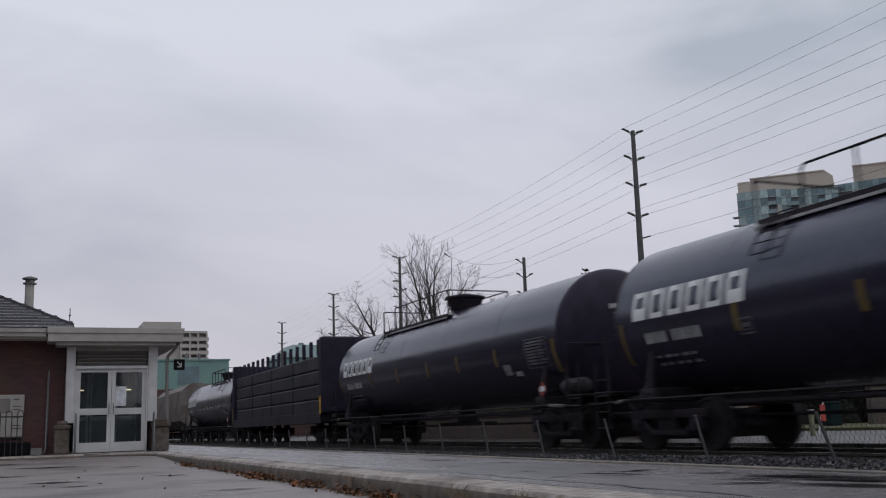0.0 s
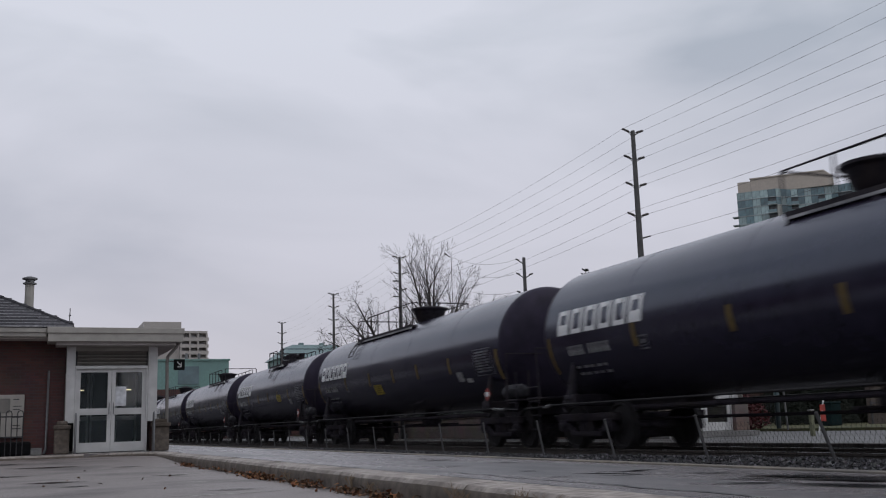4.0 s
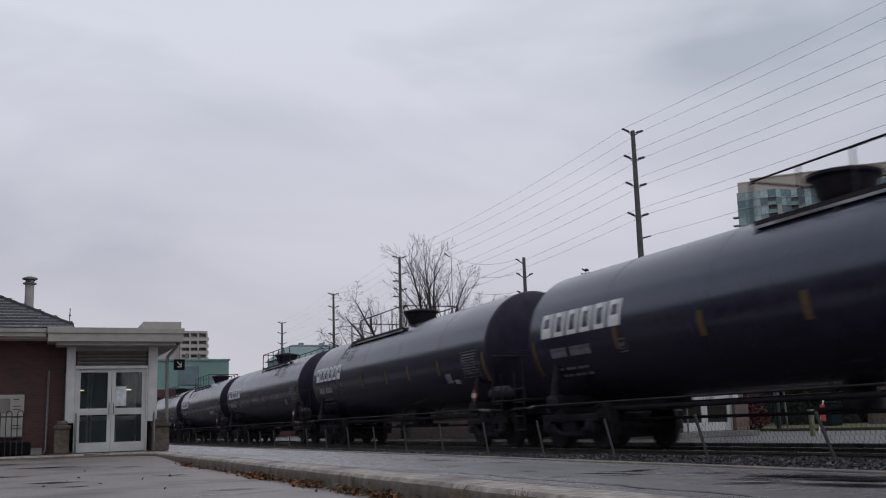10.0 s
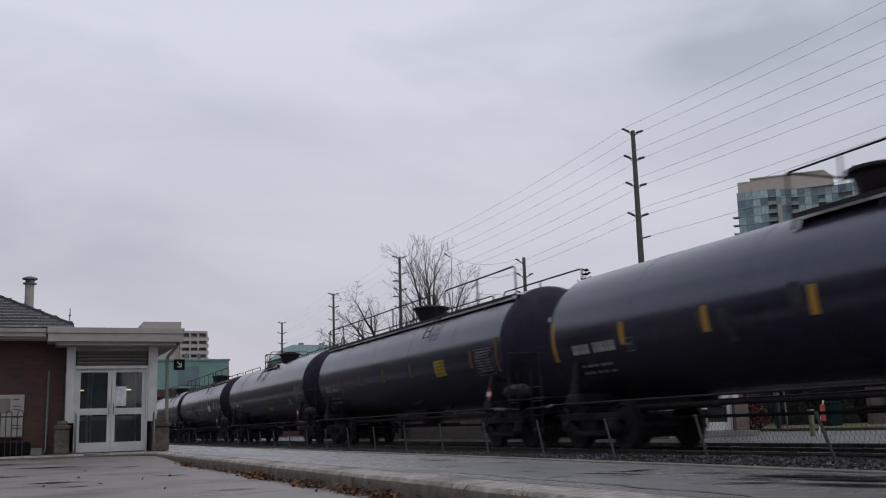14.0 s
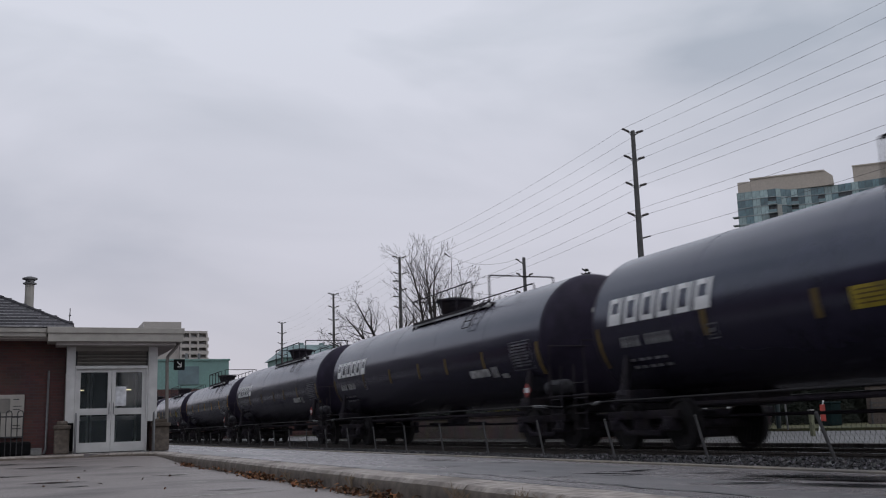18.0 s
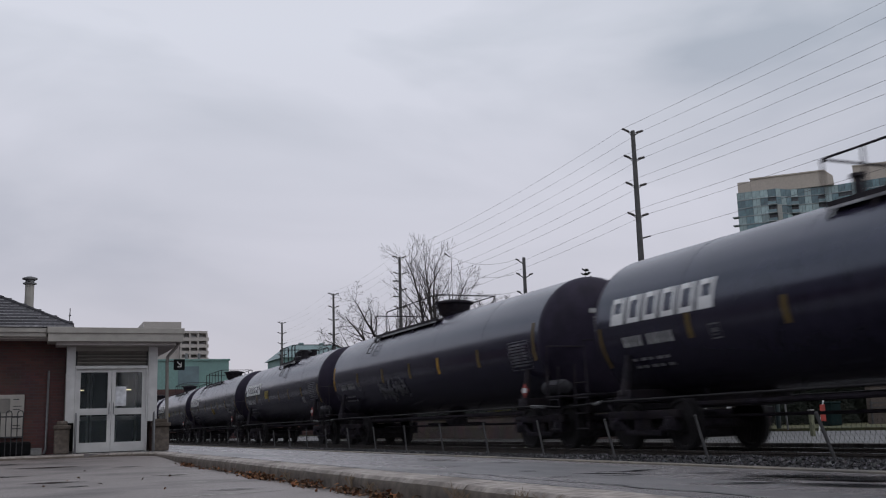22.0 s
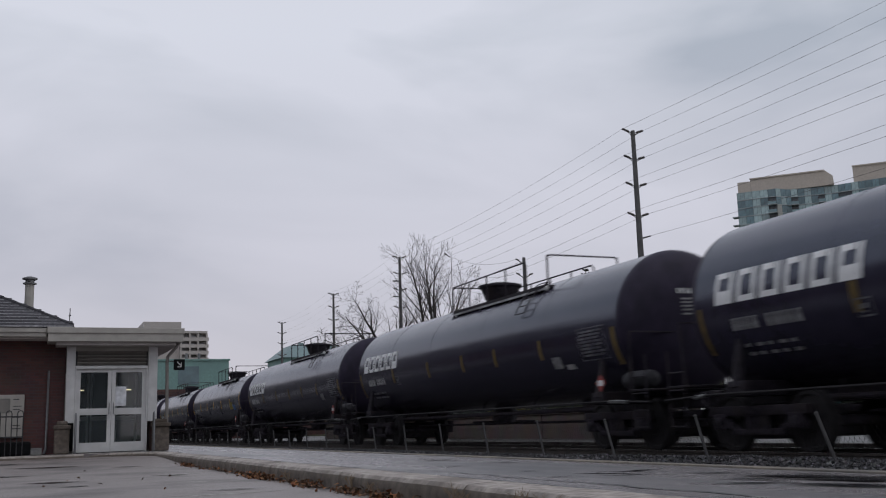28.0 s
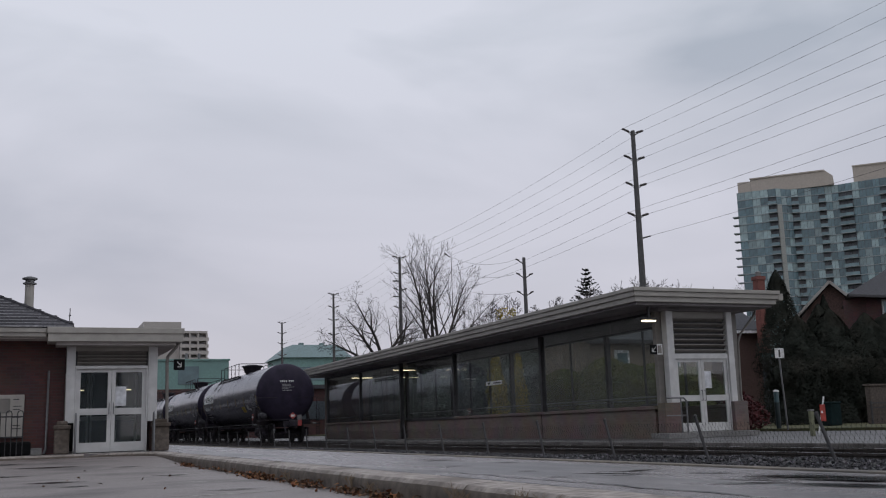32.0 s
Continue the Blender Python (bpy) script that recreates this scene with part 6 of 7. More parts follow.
def spruce(base, height, seed):
    rnd = random.Random(seed)
    tree = thing("spruce_tree", pose(*base), "dark ragged spruce rising behind the shelter", "tree")
    part("trunk", rod(B(), (0, 0, -0.2), (0, 0, height), 0.16, 0.015, 8), M_BARK, tree)
    vs, fs = [], []
    z = height - 0.1
    while z > 1.0:
        r = 0.12 + 0.46 * (height - z) ** 0.85
        for k in range(6 + int(rnd.random() * 4)):
            a = rnd.uniform(0, 6.28)
            out = Vector((math.cos(a), math.sin(a), 0))
            rr = r * rnd.uniform(0.45, 1.2)
            n = 5 + int(rr * 15)
            for q in range(n):
                t = (q + rnd.random()) / n
                c = Vector((0, 0, z)) + out * rr * t + Vector((rnd.gauss(0, 0.03), rnd.gauss(0, 0.03), rr * (0.55 * t * t - 0.25 * t) + rnd.gauss(0, 0.025)))
                s = rnd.uniform(0.10, 0.22)
                m = Euler((rnd.uniform(-0.8, 0.8), rnd.uniform(-0.8, 0.8), rnd.uniform(0, 6.3))).to_matrix()
                b = len(vs)
                for co in ((-0.5, 0, -0.2), (0.1, -0.35, 0), (0.6, 0, 0.2), (0.1, 0.35, 0)):
                    vs.append(c + m @ (Vector(co) * s))
                fs.append((b, b + 1, b + 2, b + 3))
        z -= rnd.uniform(0.18, 0.36)
    me = bpy.data.meshes.new("crown")
    me.from_pydata(vs, [], fs)
    me.materials.append(M_NEEDLE)
    ob = new("crown", me)
    ob.parent = tree


spruce((36.1, 60, 0), 11.25, 3)
for i, (x, y, h, r, sh) in enumerate(((33.6, 38.0, 7.6, 1.25, "column"), (36.95, 38.5, 6.5, 1.5, "cone"), (39.6, 37.0, 5.5, 2.4, "column"), (33.4, 36.6, 5.2, 1.4, "column"), (42.6, 36.0, 6.3, 2.6, "column"), (46.5, 35.5, 7.2, 3.0, "cone"), (35.0, 36.2, 5.5, 1.6, "column"), (37.0, 36.0, 5.3, 1.8, "column"), (38.7, 35.0, 4.9, 1.9, "column"), (42.0, 33.0, 4.6, 2.5, "column"), (45.5, 32.0, 5.0, 2.6, "column"), (35.7, 37.6, 5.9, 1.6, "column"))):
    leafy("cedar_tree", (x, y, 0), h, r, 200 + i, int(25000 * r), M_NEEDLE, "dense dark evergreen cedar", "tree", sh, 0.088, True, "cedars", 0.03, True)
leafy("autumn_tree", (23.98, 50.0, 0), 4.75, 0.62, 71, 3400, M_YLEAF, "small narrow tree with yellow autumn leaves", "tree", "column", 0.12, True, "", 0.12, True)
leafy("autumn_tree", (29.95, 60.5, 0), 8.35, 0.75, 72, 420, M_YLEAF, "thin tree with a few yellow leaves", "tree", "flat", 0.14, True, "", 0.90)
leafy("autumn_tree", (25.35, 50.0, 0), 4.7, 0.5, 73, 2600, M_YLEAF, "small narrow tree with yellow autumn leaves", "tree", "column", 0.12, True, "", 0.2, True)
M_SHRUB = mat("olive_hedge_leaves", (0.090, 0.100, 0.036), 0.9, grain=6, vary=0.5, bump=0.1, second=(0.125, 0.112, 0.042), patch=1.0, spec=0.1)
M_DARKHEDGE = mat("dark_hedge_leaves", (0.14, 0.165, 0.145), 0.95, grain=6, vary=0.5, bump=0.1, second=(0.17, 0.175, 0.16), patch=1.0, spec=0.0)
for i, (x, y, h, r) in enumerate(((25.8, 41.5, 3.6, 1.7), (25.2, 38.6, 3.1, 1.6), (26.4, 36.0, 2.8, 1.5), (27.4, 39.4, 3.0, 1.6), (28.6, 41.6, 3.3, 1.6), (27.6, 36.8, 2.5, 1.4), (24.9, 44.0, 3.2, 1.5))):
    leafy("hedge_shrub", (x, y, 0), h, r, 300 + i, 11000, M_SHRUB, "olive green hedge shrub behind the shelter", "shrub", "ball", 0.11, True, "hedge shrubs", 0.02, True)
for i in range(12):
    if i == 3:
        continue
    y = 52.5 + 4.4 * i
    leafy("hedge_tree", (28.2 + 0.16 * i + 0.5 * (i % 2), y, 0), 5.7 + 0.5 * (i % 3) + 0.05 * i, 2.7, 340 + i, 9500, M_DARKHEDGE, "dark dense hedge tree behind the shelter", "tree", "cone" if i % 3 else "ball", 0.22, True, "hedge trees", 0.02, True)
M_REDBUSH = mat("dark_red_shrub_leaves", (0.07, 0.012, 0.014), 0.9, grain=6, vary=0.5, bump=0.1)
for i, (x, y, h, r) in enumerate(((21.4, 26.6, 1.35, 0.7), (22.4, 27.6, 1.2, 0.7), (24.6, 30.0, 1.1, 0.8))):
    leafy("red_shrub", (x, y, 0.05), h, r, 330 + i, 900, M_REDBUSH, "dark red leafy shrub", "shrub", "ball", 0.12, True, "red shrubs", 0.02)

# ---- street side: lawn, houses, signs ----
solid("lawn", box(B(), 24.0, 60.0, -60, 140, -0.33, 0.14), M_GRASS, "late autumn lawn", "lawn", "structure")
solid("footpath", box(B(), 20.2, 60.0, 14.0, 17.5, -0.2, 0.155, 0.01), M_CONC, "pale concrete footpath", "pavement", "structure")
sp = thing("street_sign", pose(23.75, 27.0, 0.10), "white sign plate seen from behind on a leaning post", "sign")
part("post", rod(B(), (0.06, 0, 0), (-0.06, 0, 2.75), 0.03, seg=8), M_GALV, sp)
part("plate", box(B(), -0.24, 0.15, -0.03, -0.02, 2.42, 2.76, 0.004), M_SIGNW, sp, "white plate")
part("stiffener", box(B(), -0.085, -0.015, -0.04, -0.031, 2.46, 2.70), M_DARKMETAL, sp)
bl = thing("marker_bollard", pose(24.3, 28.0, 0.14), "dark teal marker bollard with a pale top", "bollard")
M_TEALD = mat("dark_teal_plastic", (0.006, 0.016, 0.018), 0.5, bump=0)
# Bin plastic coloured nearly black so that it carries its own shade.
M_TEALB = mat("shaded_teal_bin_plastic", (0.008, 0.019, 0.020), 0.8, bump=0, spec=0.1)
M_TEALL = mat("pale_blue_plastic", (0.045, 0.085, 0.095), 0.5, bump=0)
part("body", lathe(B(), [(0.085, 0.0), (0.09, 0.85), (0.085, 0.9)], "Z", 16), M_TEALD, bl, smooth=True)
part("band", lathe(B(), [(0.085, 0.905), (0.085, 1.25), (0.08, 1.26)], "Z", 16), M_TEALL, bl, smooth=True)
part("cap", lathe(B(), [(0.10, 1.265), (0.10, 1.32), (0.05, 1.34)], "Z", 16), M_SIGNW, bl, smooth=True)
tb = thing("teal_bin", pose(28.25, 29.6, 0.14), "dark teal waste bin on the lawn", "bin")
part("body", box(B(), -0.26, 0.26, -0.26, 0.26, 0, 0.82, 0.05), M_TEALB, tb)
part("lid", box(B(), -0.28, 0.28, -0.28, 0.28, 0.821, 0.90, 0.03), M_TEALB, tb)
M_GARDEN = mat("dull_brown_garden_wall", (0.085, 0.068, 0.058), 0.9, grain=12, vary=0.3, bump=0.3)
gw = thing("garden_wall", pose(31.1, 30.4, 0.14), "low dull brown garden wall with a dark rail before it", "wall")
part("wall", box(B(), 0.0, 6.5, 0.0, 0.25, 0.0, 1.5, 0.02), M_GARDEN, gw)
part("coping", box(B(), -0.05, 6.55, -0.05, 0.30, 1.503, 1.58, 0.015), M_GARDEN, gw)
for z in (0.62, 0.80):
    part("rail", box(B(), -0.4, 6.5, -0.34, -0.30, z, z + 0.05), M_DARKMETAL, gw)
for k in range(4):
    part("post", box(B(), -0.3 + 2.2 * k, -0.24 + 2.2 * k, -0.295, -0.24, 0.0, 0.9), M_DARKMETAL, gw)
ob = thing("track_marker_flag", pose(18.72, 20.0, FARW), "orange-red marker with a white staff", "marker")
part("staff", rod(B(), (-0.12, 0, 0), (0.16, 0, 0.98), 0.02, seg=8), M_SIGNW, ob)
part("flag_panel", box(B(), -0.02, 0.15, -0.03, -0.02, 0.36, 0.78, 0.01), M_ORANGE, ob, "orange-red panel")
part("reflector", box(B(), 0.0, 0.06, -0.036, -0.031, 0.56, 0.62), M_SIGNW, ob)
cp = thing("marker_post", pose(18.42, 20.0, FARW), "short pale yellow-green marker post", "post")
part("post", box(B(), -0.055, 0.055, -0.05, 0.05, 0.0, 0.62, 0.02), mat("pale_green_post", (0.17, 0.175, 0.11), 0.7), cp)
part("cap", box(B(), -0.065, 0.065, -0.06, 0.06, 0.621, 0.66, 0.01), M_CONC, cp)


def gable_house(name, x0, x1, y0, y1, eave, ridge, label, wall, along="x", chimney=None, place=(0, 0, 0), windows=2):
    """A gabled house; the gable faces -Y when along is 'y'."""
    h = thing(name, pose(place[0], place[1], 0, 0, 0, place[2]), label, "house", "houses behind the station")
    bm = B()
    box(bm, x0, x1, y0, y1, -0.1, eave)
    part("wall", bm, wall, h, "brick house wall")
    bm = B()
    o = 0.4
    if along == "y":
        xm = (x0 + x1) / 2
        pr = [(x0 - o, eave - 0.15), (xm, ridge), (x1 + o, eave - 0.15), (x1 + o, eave + 0.05), (xm, ridge + 0.22), (x0 - o, eave + 0.05)]
        a = [bm.verts.new((x, y0 - o, z)) for x, z in pr]
        b = [bm.verts.new((x, y1 + o, z)) for x, z in pr]
    else:
        ym = (y0 + y1) / 2
        pr = [(y0 - o, eave - 0.15), (ym, ridge), (y1 + o, eave - 0.15), (y1 + o, eave + 0.05), (ym, ridge + 0.22), (y0 - o, eave + 0.05)]
        a = [bm.verts.new((x0 - o, y, z)) for y, z in pr]
        b = [bm.verts.new((x1 + o, y, z)) for y, z in pr]
    for i in range(6):
        j = (i + 1) % 6
        bm.faces.new((a[i], a[j], b[j], b[i]))
    bm.faces.new(a)
    bm.faces.new(b)
    rf = part("roof", bm, M_ROOFD, h, "dark shingle roof")
    bm = B()
    if along == "y":
        q = [bm.verts.new(c) for c in ((x0, y0 + 0.02, eave), (x1, y0 + 0.02, eave), (xm, y0 + 0.02, ridge), (x0, y1 - 0.02, eave), (x1, y1 - 0.02, eave), (xm, y1 - 0.02, ridge))]
        for f in ((0, 1, 2), (5, 4, 3), (0, 3, 4, 1)):
            bm.faces.new([q[i] for i in f])
        part("gable", bm, wall, h)
        for s in (-1, 1):
            bm = B()
            e = x0 - o if s < 0 else x1 + o
            a0 = Vector((xm, y0 - o - 0.03, ridge + 0.11))
            a1 = Vector((e, y0 - o - 0.03, eave - 0.05))
            u = (a1 - a0).normalized()
            w = Vector((-u.z, 0, u.x)) * 0.09
            q = [bm.verts.new(c) for c in (a0 + w, a1 + w, a1 - w, a0 - w)]
            r = [bm.verts.new(v.co + Vector((0, 0.028, 0))) for v in q]
            bm.faces.new(q)
            bm.faces.new(r[::-1])
            for i in range(4):
                bm.faces.new((q[i], q[(i + 1) % 4], r[(i + 1) % 4], r[i]))
            part("bargeboard", bm, M_CREAM, rf, "weathered pale bargeboard")
    else:
        q = [bm.verts.new(c) for c in ((x0 + 0.02, y0, eave), (x0 + 0.02, y1, eave), (x0 + 0.02, ym, ridge), (x1 - 0.02, y0, eave), (x1 - 0.02, y1, eave), (x1 - 0.02, ym, ridge))]
        for f in ((0, 1, 2), (5, 4, 3), (0, 3, 4, 1)):
            bm.faces.new([q[i] for i in f])
        part("gable", bm, wall, h)
        part("gutter", box(B(), x0 - o, x1 + o, y0 - o - 0.13, y0 - o - 0.003, eave - 0.17, eave - 0.02, 0.01), M_DARKMETAL if windows == 0 and eave < 5 else M_TRIM, rf, "metal gutter")
    for wx in range(windows):
        xa = x0 + (x1 - x0) * (0.18 + 0.42 * wx)
        for z in (1.2,) if eave < 5 else (1.2, 4.0):
            bm = B()
            box(bm, xa, xa + 1.2, y0 - 0.06, y0 - 0.003, z, z + 1.5, 0.01)
            wd = part("window", bm, M_TRIM, h, "white framed house window")
            part("pane", box(B(), xa + 0.09, xa + 0.56, y0 - 0.075, y0 - 0.063, z + 0.1, z + 1.4), M_CURTAIN, wd)
            part("pane", box(B(), xa + 0.64, xa + 1.11, y0 - 0.075, y0 - 0.063, z + 0.1, z + 1.4), M_CURTAIN, wd)
    if chimney:
        cx, cy, cz = chimney
        bm = B()
        box(bm, cx - 0.24, cx + 0.24, cy - 0.24, cy + 0.24, cz - 4.5, cz)
        box(bm, cx - 0.29, cx + 0.29, cy - 0.29, cy + 0.29, cz - 0.22, cz - 0.02)
        ch = part("chimney", bm, M_CHIMNEY, h, "red brick chimney")
        part("chimney_pot", lathe(B(), [(0.14, cz), (0.16, cz + 0.25), (0.10, cz + 0.3)], "Z", 12, (cx, cy, 0)), M_CONC, ch)
    return h


gable_house("gabled_house", -2.5, 2.5, 0.45, 9.0, 6.6, 9.3, "brick house with pale bargeboards", M_HOUSEBRICK, "y", None, (49.7, 51.1, -44.2))
low = gable_house("low_house", 26.8, 34.4, 44.5, 50.0, 4.7, 5.7, "low tan brick house behind the shelter", M_TANWALL, "x", None, (0, 0, 0), 0)
for x in (28.2, 31.4):
    wd = part("window", box(B(), x, x + 0.90, 44.42, 44.497, 2.80, 4.22, 0.01), M_TRIM, low, "white framed house window")
    part("pane", box(B(), x + 0.14, x + 0.76, 44.40, 44.417, 2.95, 4.06), M_CURTAIN, wd)
gable_house("pale_house", 32.6, 37.4, 76.0, 84.0, 4.3, 7.0, "pale blue-grey sided house with a dark gable roof", M_PALESIDE, "y")
gable_house("chimney_house", 35.4, 39.95, 47.0, 54.0, 5.55, 7.6, "low house with a red brick chimney and white gutter", M_HOUSEBRICK, "x", (39.5, 46.15, 8.7), windows=0)


def hip_house():
    h = thing("red_brick_house", pose(0, 0, 0), "dark red brick house with a hipped shingle roof", "house", "houses behind the station")
    part("wall", box(B(), 41.3, 56.0, 40.0, 41.6, -0.1, 6.75), M_BRICKW, h, "dark red brick wall")
    bm = B()
    a = [bm.verts.new(c) for c in ((39.5, 39.4, 6.75), (56.6, 39.4, 6.75), (56.6, 45.1, 6.75), (44.6, 45.1, 6.75), (46.4, 42.2, 9.2), (53.0, 42.2, 9.2))]
    for f in ((0, 1, 5, 4), (1, 2, 5), (2, 3, 4, 5), (3, 0, 4), (3, 2, 1, 0)):
        bm.faces.new([a[i] for i in f])
    rf = part("roof", bm, M_ROOFD, h, "dark hipped shingle roof")
    part("gutter", box(B(), 39.5, 56.6, 39.28, 39.39, 6.60, 6.74, 0.01), M_DARKMETAL, rf)
    for x, z in ((42.4, 4.9), (45.2, 4.9), (42.4, 1.3)):
        wd = part("window", box(B(), x, x + 1.2, 39.93, 39.996, z, z + 1.7, 0.01), M_TRIM, h, "white framed house window")
        part("pane", box(B(), x + 0.09, x + 1.11, 39.915, 39.927, z + 0.1, z + 0.82), M_CURTAIN, wd)
        part("pane", box(B(), x + 0.09, x + 1.11, 39.915, 39.927, z + 0.88, z + 1.6), M_CURTAIN, wd)


hip_house()

# ---- far buildings ----


def tower_facade(tower, p, q, floors, z0, pitch, pattern, panes, rnd=random.Random(19)):
    """One flat face of the tower: slab edges, panes and balconies from plan point p to q."""
    p, q = Vector((*p, 0)), Vector((*q, 0))
    d = q - p
    length = d.length
    ang = math.degrees(math.atan2(d.y, d.x))
    n = len(pattern)
    w = length / n
    for f in range(floors):
        z = z0 + f * pitch
        piece("floor_slab", panes["slab", round(length, 2)], tower, Matrix.Translation(p) @ pose(0, 0, z, 0, 0, ang))
        for i, c in enumerate(pattern):
            m = Matrix.Translation(p) @ pose(0, 0, z, 0, 0, ang) @ pose(i * w, 0, 0)
            if c == "b" and f < floors - 1:
                bal = piece("balcony", panes["bal", round(w, 2)], tower, m)
                piece("balustrade", panes["rail", round(w, 2)], bal, pose(0, 0, 0))
                piece("pane", panes["dark", round(w, 2)], tower, m)
            elif c == "s" and f < floors - 2:
                piece("panel", panes["solid", round(w, 2)], tower, m)
            else:
                piece("pane", panes["pale" if rnd.random() < 0.32 else "pane", round(w, 2)], tower, m)


def condo():
    tw = thing("condominium_tower", pose(0, 0, 0), "tall teal glass condominium tower with balconies", "tower block")
    pitch, floors, roof_z = 2.92, 20, 78.58
    z0 = roof_z - floors * pitch
    plan = [(228.6, 274.57), (237.11, 264.41), (243.71, 264.29), (253.75, 255.65), (263.53, 240.79), (287.0, 223.5)]
    patterns = ["ppppb", "spp", "bpppbp", "pbbppppb", "ppbpppppbp"]
    panes = {}
    for (p, q), pat in zip(zip(plan, plan[1:]), patterns):
        L = math.dist(p, q)
        w = L / len(pat)
        panes["slab", round(L, 2)] = mesh_of("floor_slab", box(B(), 0, L, -0.12, 0.3, -0.13, 0.13), M_SLAB)
        k = round(w, 2)
        panes["pane", k] = mesh_of("pane", box(box(B(), 0.05, w * 0.5 - 0.03, 0.0, 0.1, 0.165, pitch - 0.165), w * 0.5 + 0.03, w - 0.05, 0.0, 0.1, 0.165, pitch - 0.165), M_CURTAIN)
        panes["pale", k] = mesh_of("pane", box(box(B(), 0.05, w * 0.5 - 0.03, 0.0, 0.1, 0.135, pitch - 0.135), w * 0.5 + 0.03, w - 0.05, 0.0, 0.1, 0.135, pitch - 0.135), M_CURTAIN2)
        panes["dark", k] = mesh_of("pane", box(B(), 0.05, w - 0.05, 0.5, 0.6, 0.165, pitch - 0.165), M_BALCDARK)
        panes["solid", k] = mesh_of("panel", box(B(), 0.1, w - 0.2, -0.25, 0.1, 0.0, pitch), M_STRIP)
        panes["bal", k] = mesh_of("balcony", box(B(), -0.1, w + 0.1, -1.5, -0.125, -0.13, 0.13), M_SLAB)
        panes["rail", k] = mesh_of("balustrade", box(B(), -0.08, w + 0.08, -1.48, -1.42, 0.135, 1.1), M_CURTAIN)
    for (p, q), pat in zip(zip(plan, plan[1:]), patterns):
        tower_facade(tw, p, q, floors, z0, pitch, pat, panes)
    # slabs that jut out at the corner
    CORN = mesh_of("corner_balcony", box(B(), -1.9, 0.6, -0.6, 2.4, -0.14, 0.14), M_SLAB)
    for f in range(floors - 2):
        piece("corner_balcony", CORN, tw, pose(228.6, 274.57, z0 + f * pitch, 0, 0, -50))
    # core and roof
    bm = B()
    pts = [(x + 0.9, y + 0.9) for x, y in plan] + [(302, 254), (260, 294)]
    lo = [bm.verts.new((x, y, -0.3)) for x, y in pts]
    hi = [bm.verts.new((x, y, roof_z)) for x, y in pts]
    bm.faces.new(hi)
    bm.faces.new(lo[::-1])
    for i in range(len(pts)):
        j = (i + 1) % len(pts)
        bm.faces.new((lo[i], lo[j], hi[j], hi[i]))
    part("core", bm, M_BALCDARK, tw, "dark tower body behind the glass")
    for x0, x1, cut, z1 in ((0.2, 4.6, 0.3, 4.5), (4.65, 32.0, 2.6, 5.4), (38.5, 57.0, 0.3, 5.6)):
        bm = B()
        pr = [(x0, -0.1), (x0, z1), (x1 - cut, z1), (x1, z1 - cut * 0.9), (x1, -0.1)]
        a = [bm.verts.new((x, 3.8, roof_z + z)) for x, z in pr]
        b = [bm.verts.new((x, 16.0, roof_z + z)) for x, z in pr]
        bm.faces.new(a)
        bm.faces.new(b[::-1])
        for i in range(5):
            bm.faces.new((a[i], a[(i + 1) % 5], b[(i + 1) % 5], b[i]))
        ob = part("roof_house", bm, M_TOWER, tw, "beige rooftop plant house")
        ob.matrix_basis = pose(228.6, 274.57, 0, 0, 0, -46)
        if z1 != 4.5:
            co = part("coping", box(B(), x0 - 0.2, x1 - cut, 3.5, 3.79, roof_z + z1 - 0.35, roof_z + z1 + 0.1), M_TOWER, ob)
    return tw


condo()


def flats():
    b = thing("concrete_flats", pose(0, 0, 0), "beige concrete apartment block with balconies", "apartment block")
    part("core", box(B(), 45.9, 72.0, 450, 480, -0.3, 44.6), M_FLATS, b)
    part("roof_house", box(B(), 45.2, 61.3, 448, 472, 44.61, 49.6), M_FLATS, b)
    part("roof_slab", box(B(), 61.4, 72.6, 447.2, 480, 44.61, 45.6), M_FLATS, b)
    SL = mesh_of("balcony_slab", box(B(), 61.0, 73.2, 447.0, 449.99, -0.2, 1.35), M_FLATS)
    DK = mesh_of("window", box(B(), 0, 3.0, 449.7, 449.98, 1.36, 2.75), M_FLATWIN)
    FN = mesh_of("fin", box(B(), -0.35, 0.35, 446.9, 449.99, -0.2, 44.5), M_FLATS)
    for f in range(14):
        piece("balcony_slab", SL, b, pose(0, 0, 2.4 + 3.0 * f))
        for x in (61.8, 65.4, 69.0):
            piece("window", DK, b, pose(x, 0, 2.4 + 3.0 * f))
    for x in (61.2, 65.0, 68.6, 72.4):
        piece("fin", FN, b, pose(x, 0, 0))


flats()
gb = thing("teal_warehouse", pose(0, 0, 0), "teal clad flat-roofed building beyond the station", "building")
part("wall", box(B(), 12.0, 33.1, 180, 200, -0.3, 13.4), M_GREENTEAL, gb)
part("parapet", box(B(), 11.8, 33.3, 179.8, 200.2, 13.41, 13.7), M_GREENTEAL, gb)
part("window_band", box(B(), 24.2, 27.8, 179.9, 179.996, 9.2, 12.4), M_CURTAIN, gb)
part("brick_base", box(B(), 12.0, 33.1, 179.85, 179.995, -0.3, 8.4), M_BRICKW, gb, "dark red brick base")
for x in (26.2, 28.4):
    part("vent", rod(B(), (x, 184, 13.7), (x, 184, 15.0), 0.25, seg=10), M_GALV, gb)
tr = thing("teal_roof_building", pose(0, 0, 0), "building with a teal mansard roof", "building")
bm = B()
a = [bm.verts.new(c) for c in ((47.0, 198, 15.3), (62.0, 198, 15.3), (62.0, 214, 15.3), (47.0, 214, 15.3), (50.3, 202, 18.2), (60.0, 202, 18.2), (60.0, 210, 18.2), (50.3, 210, 18.2))]
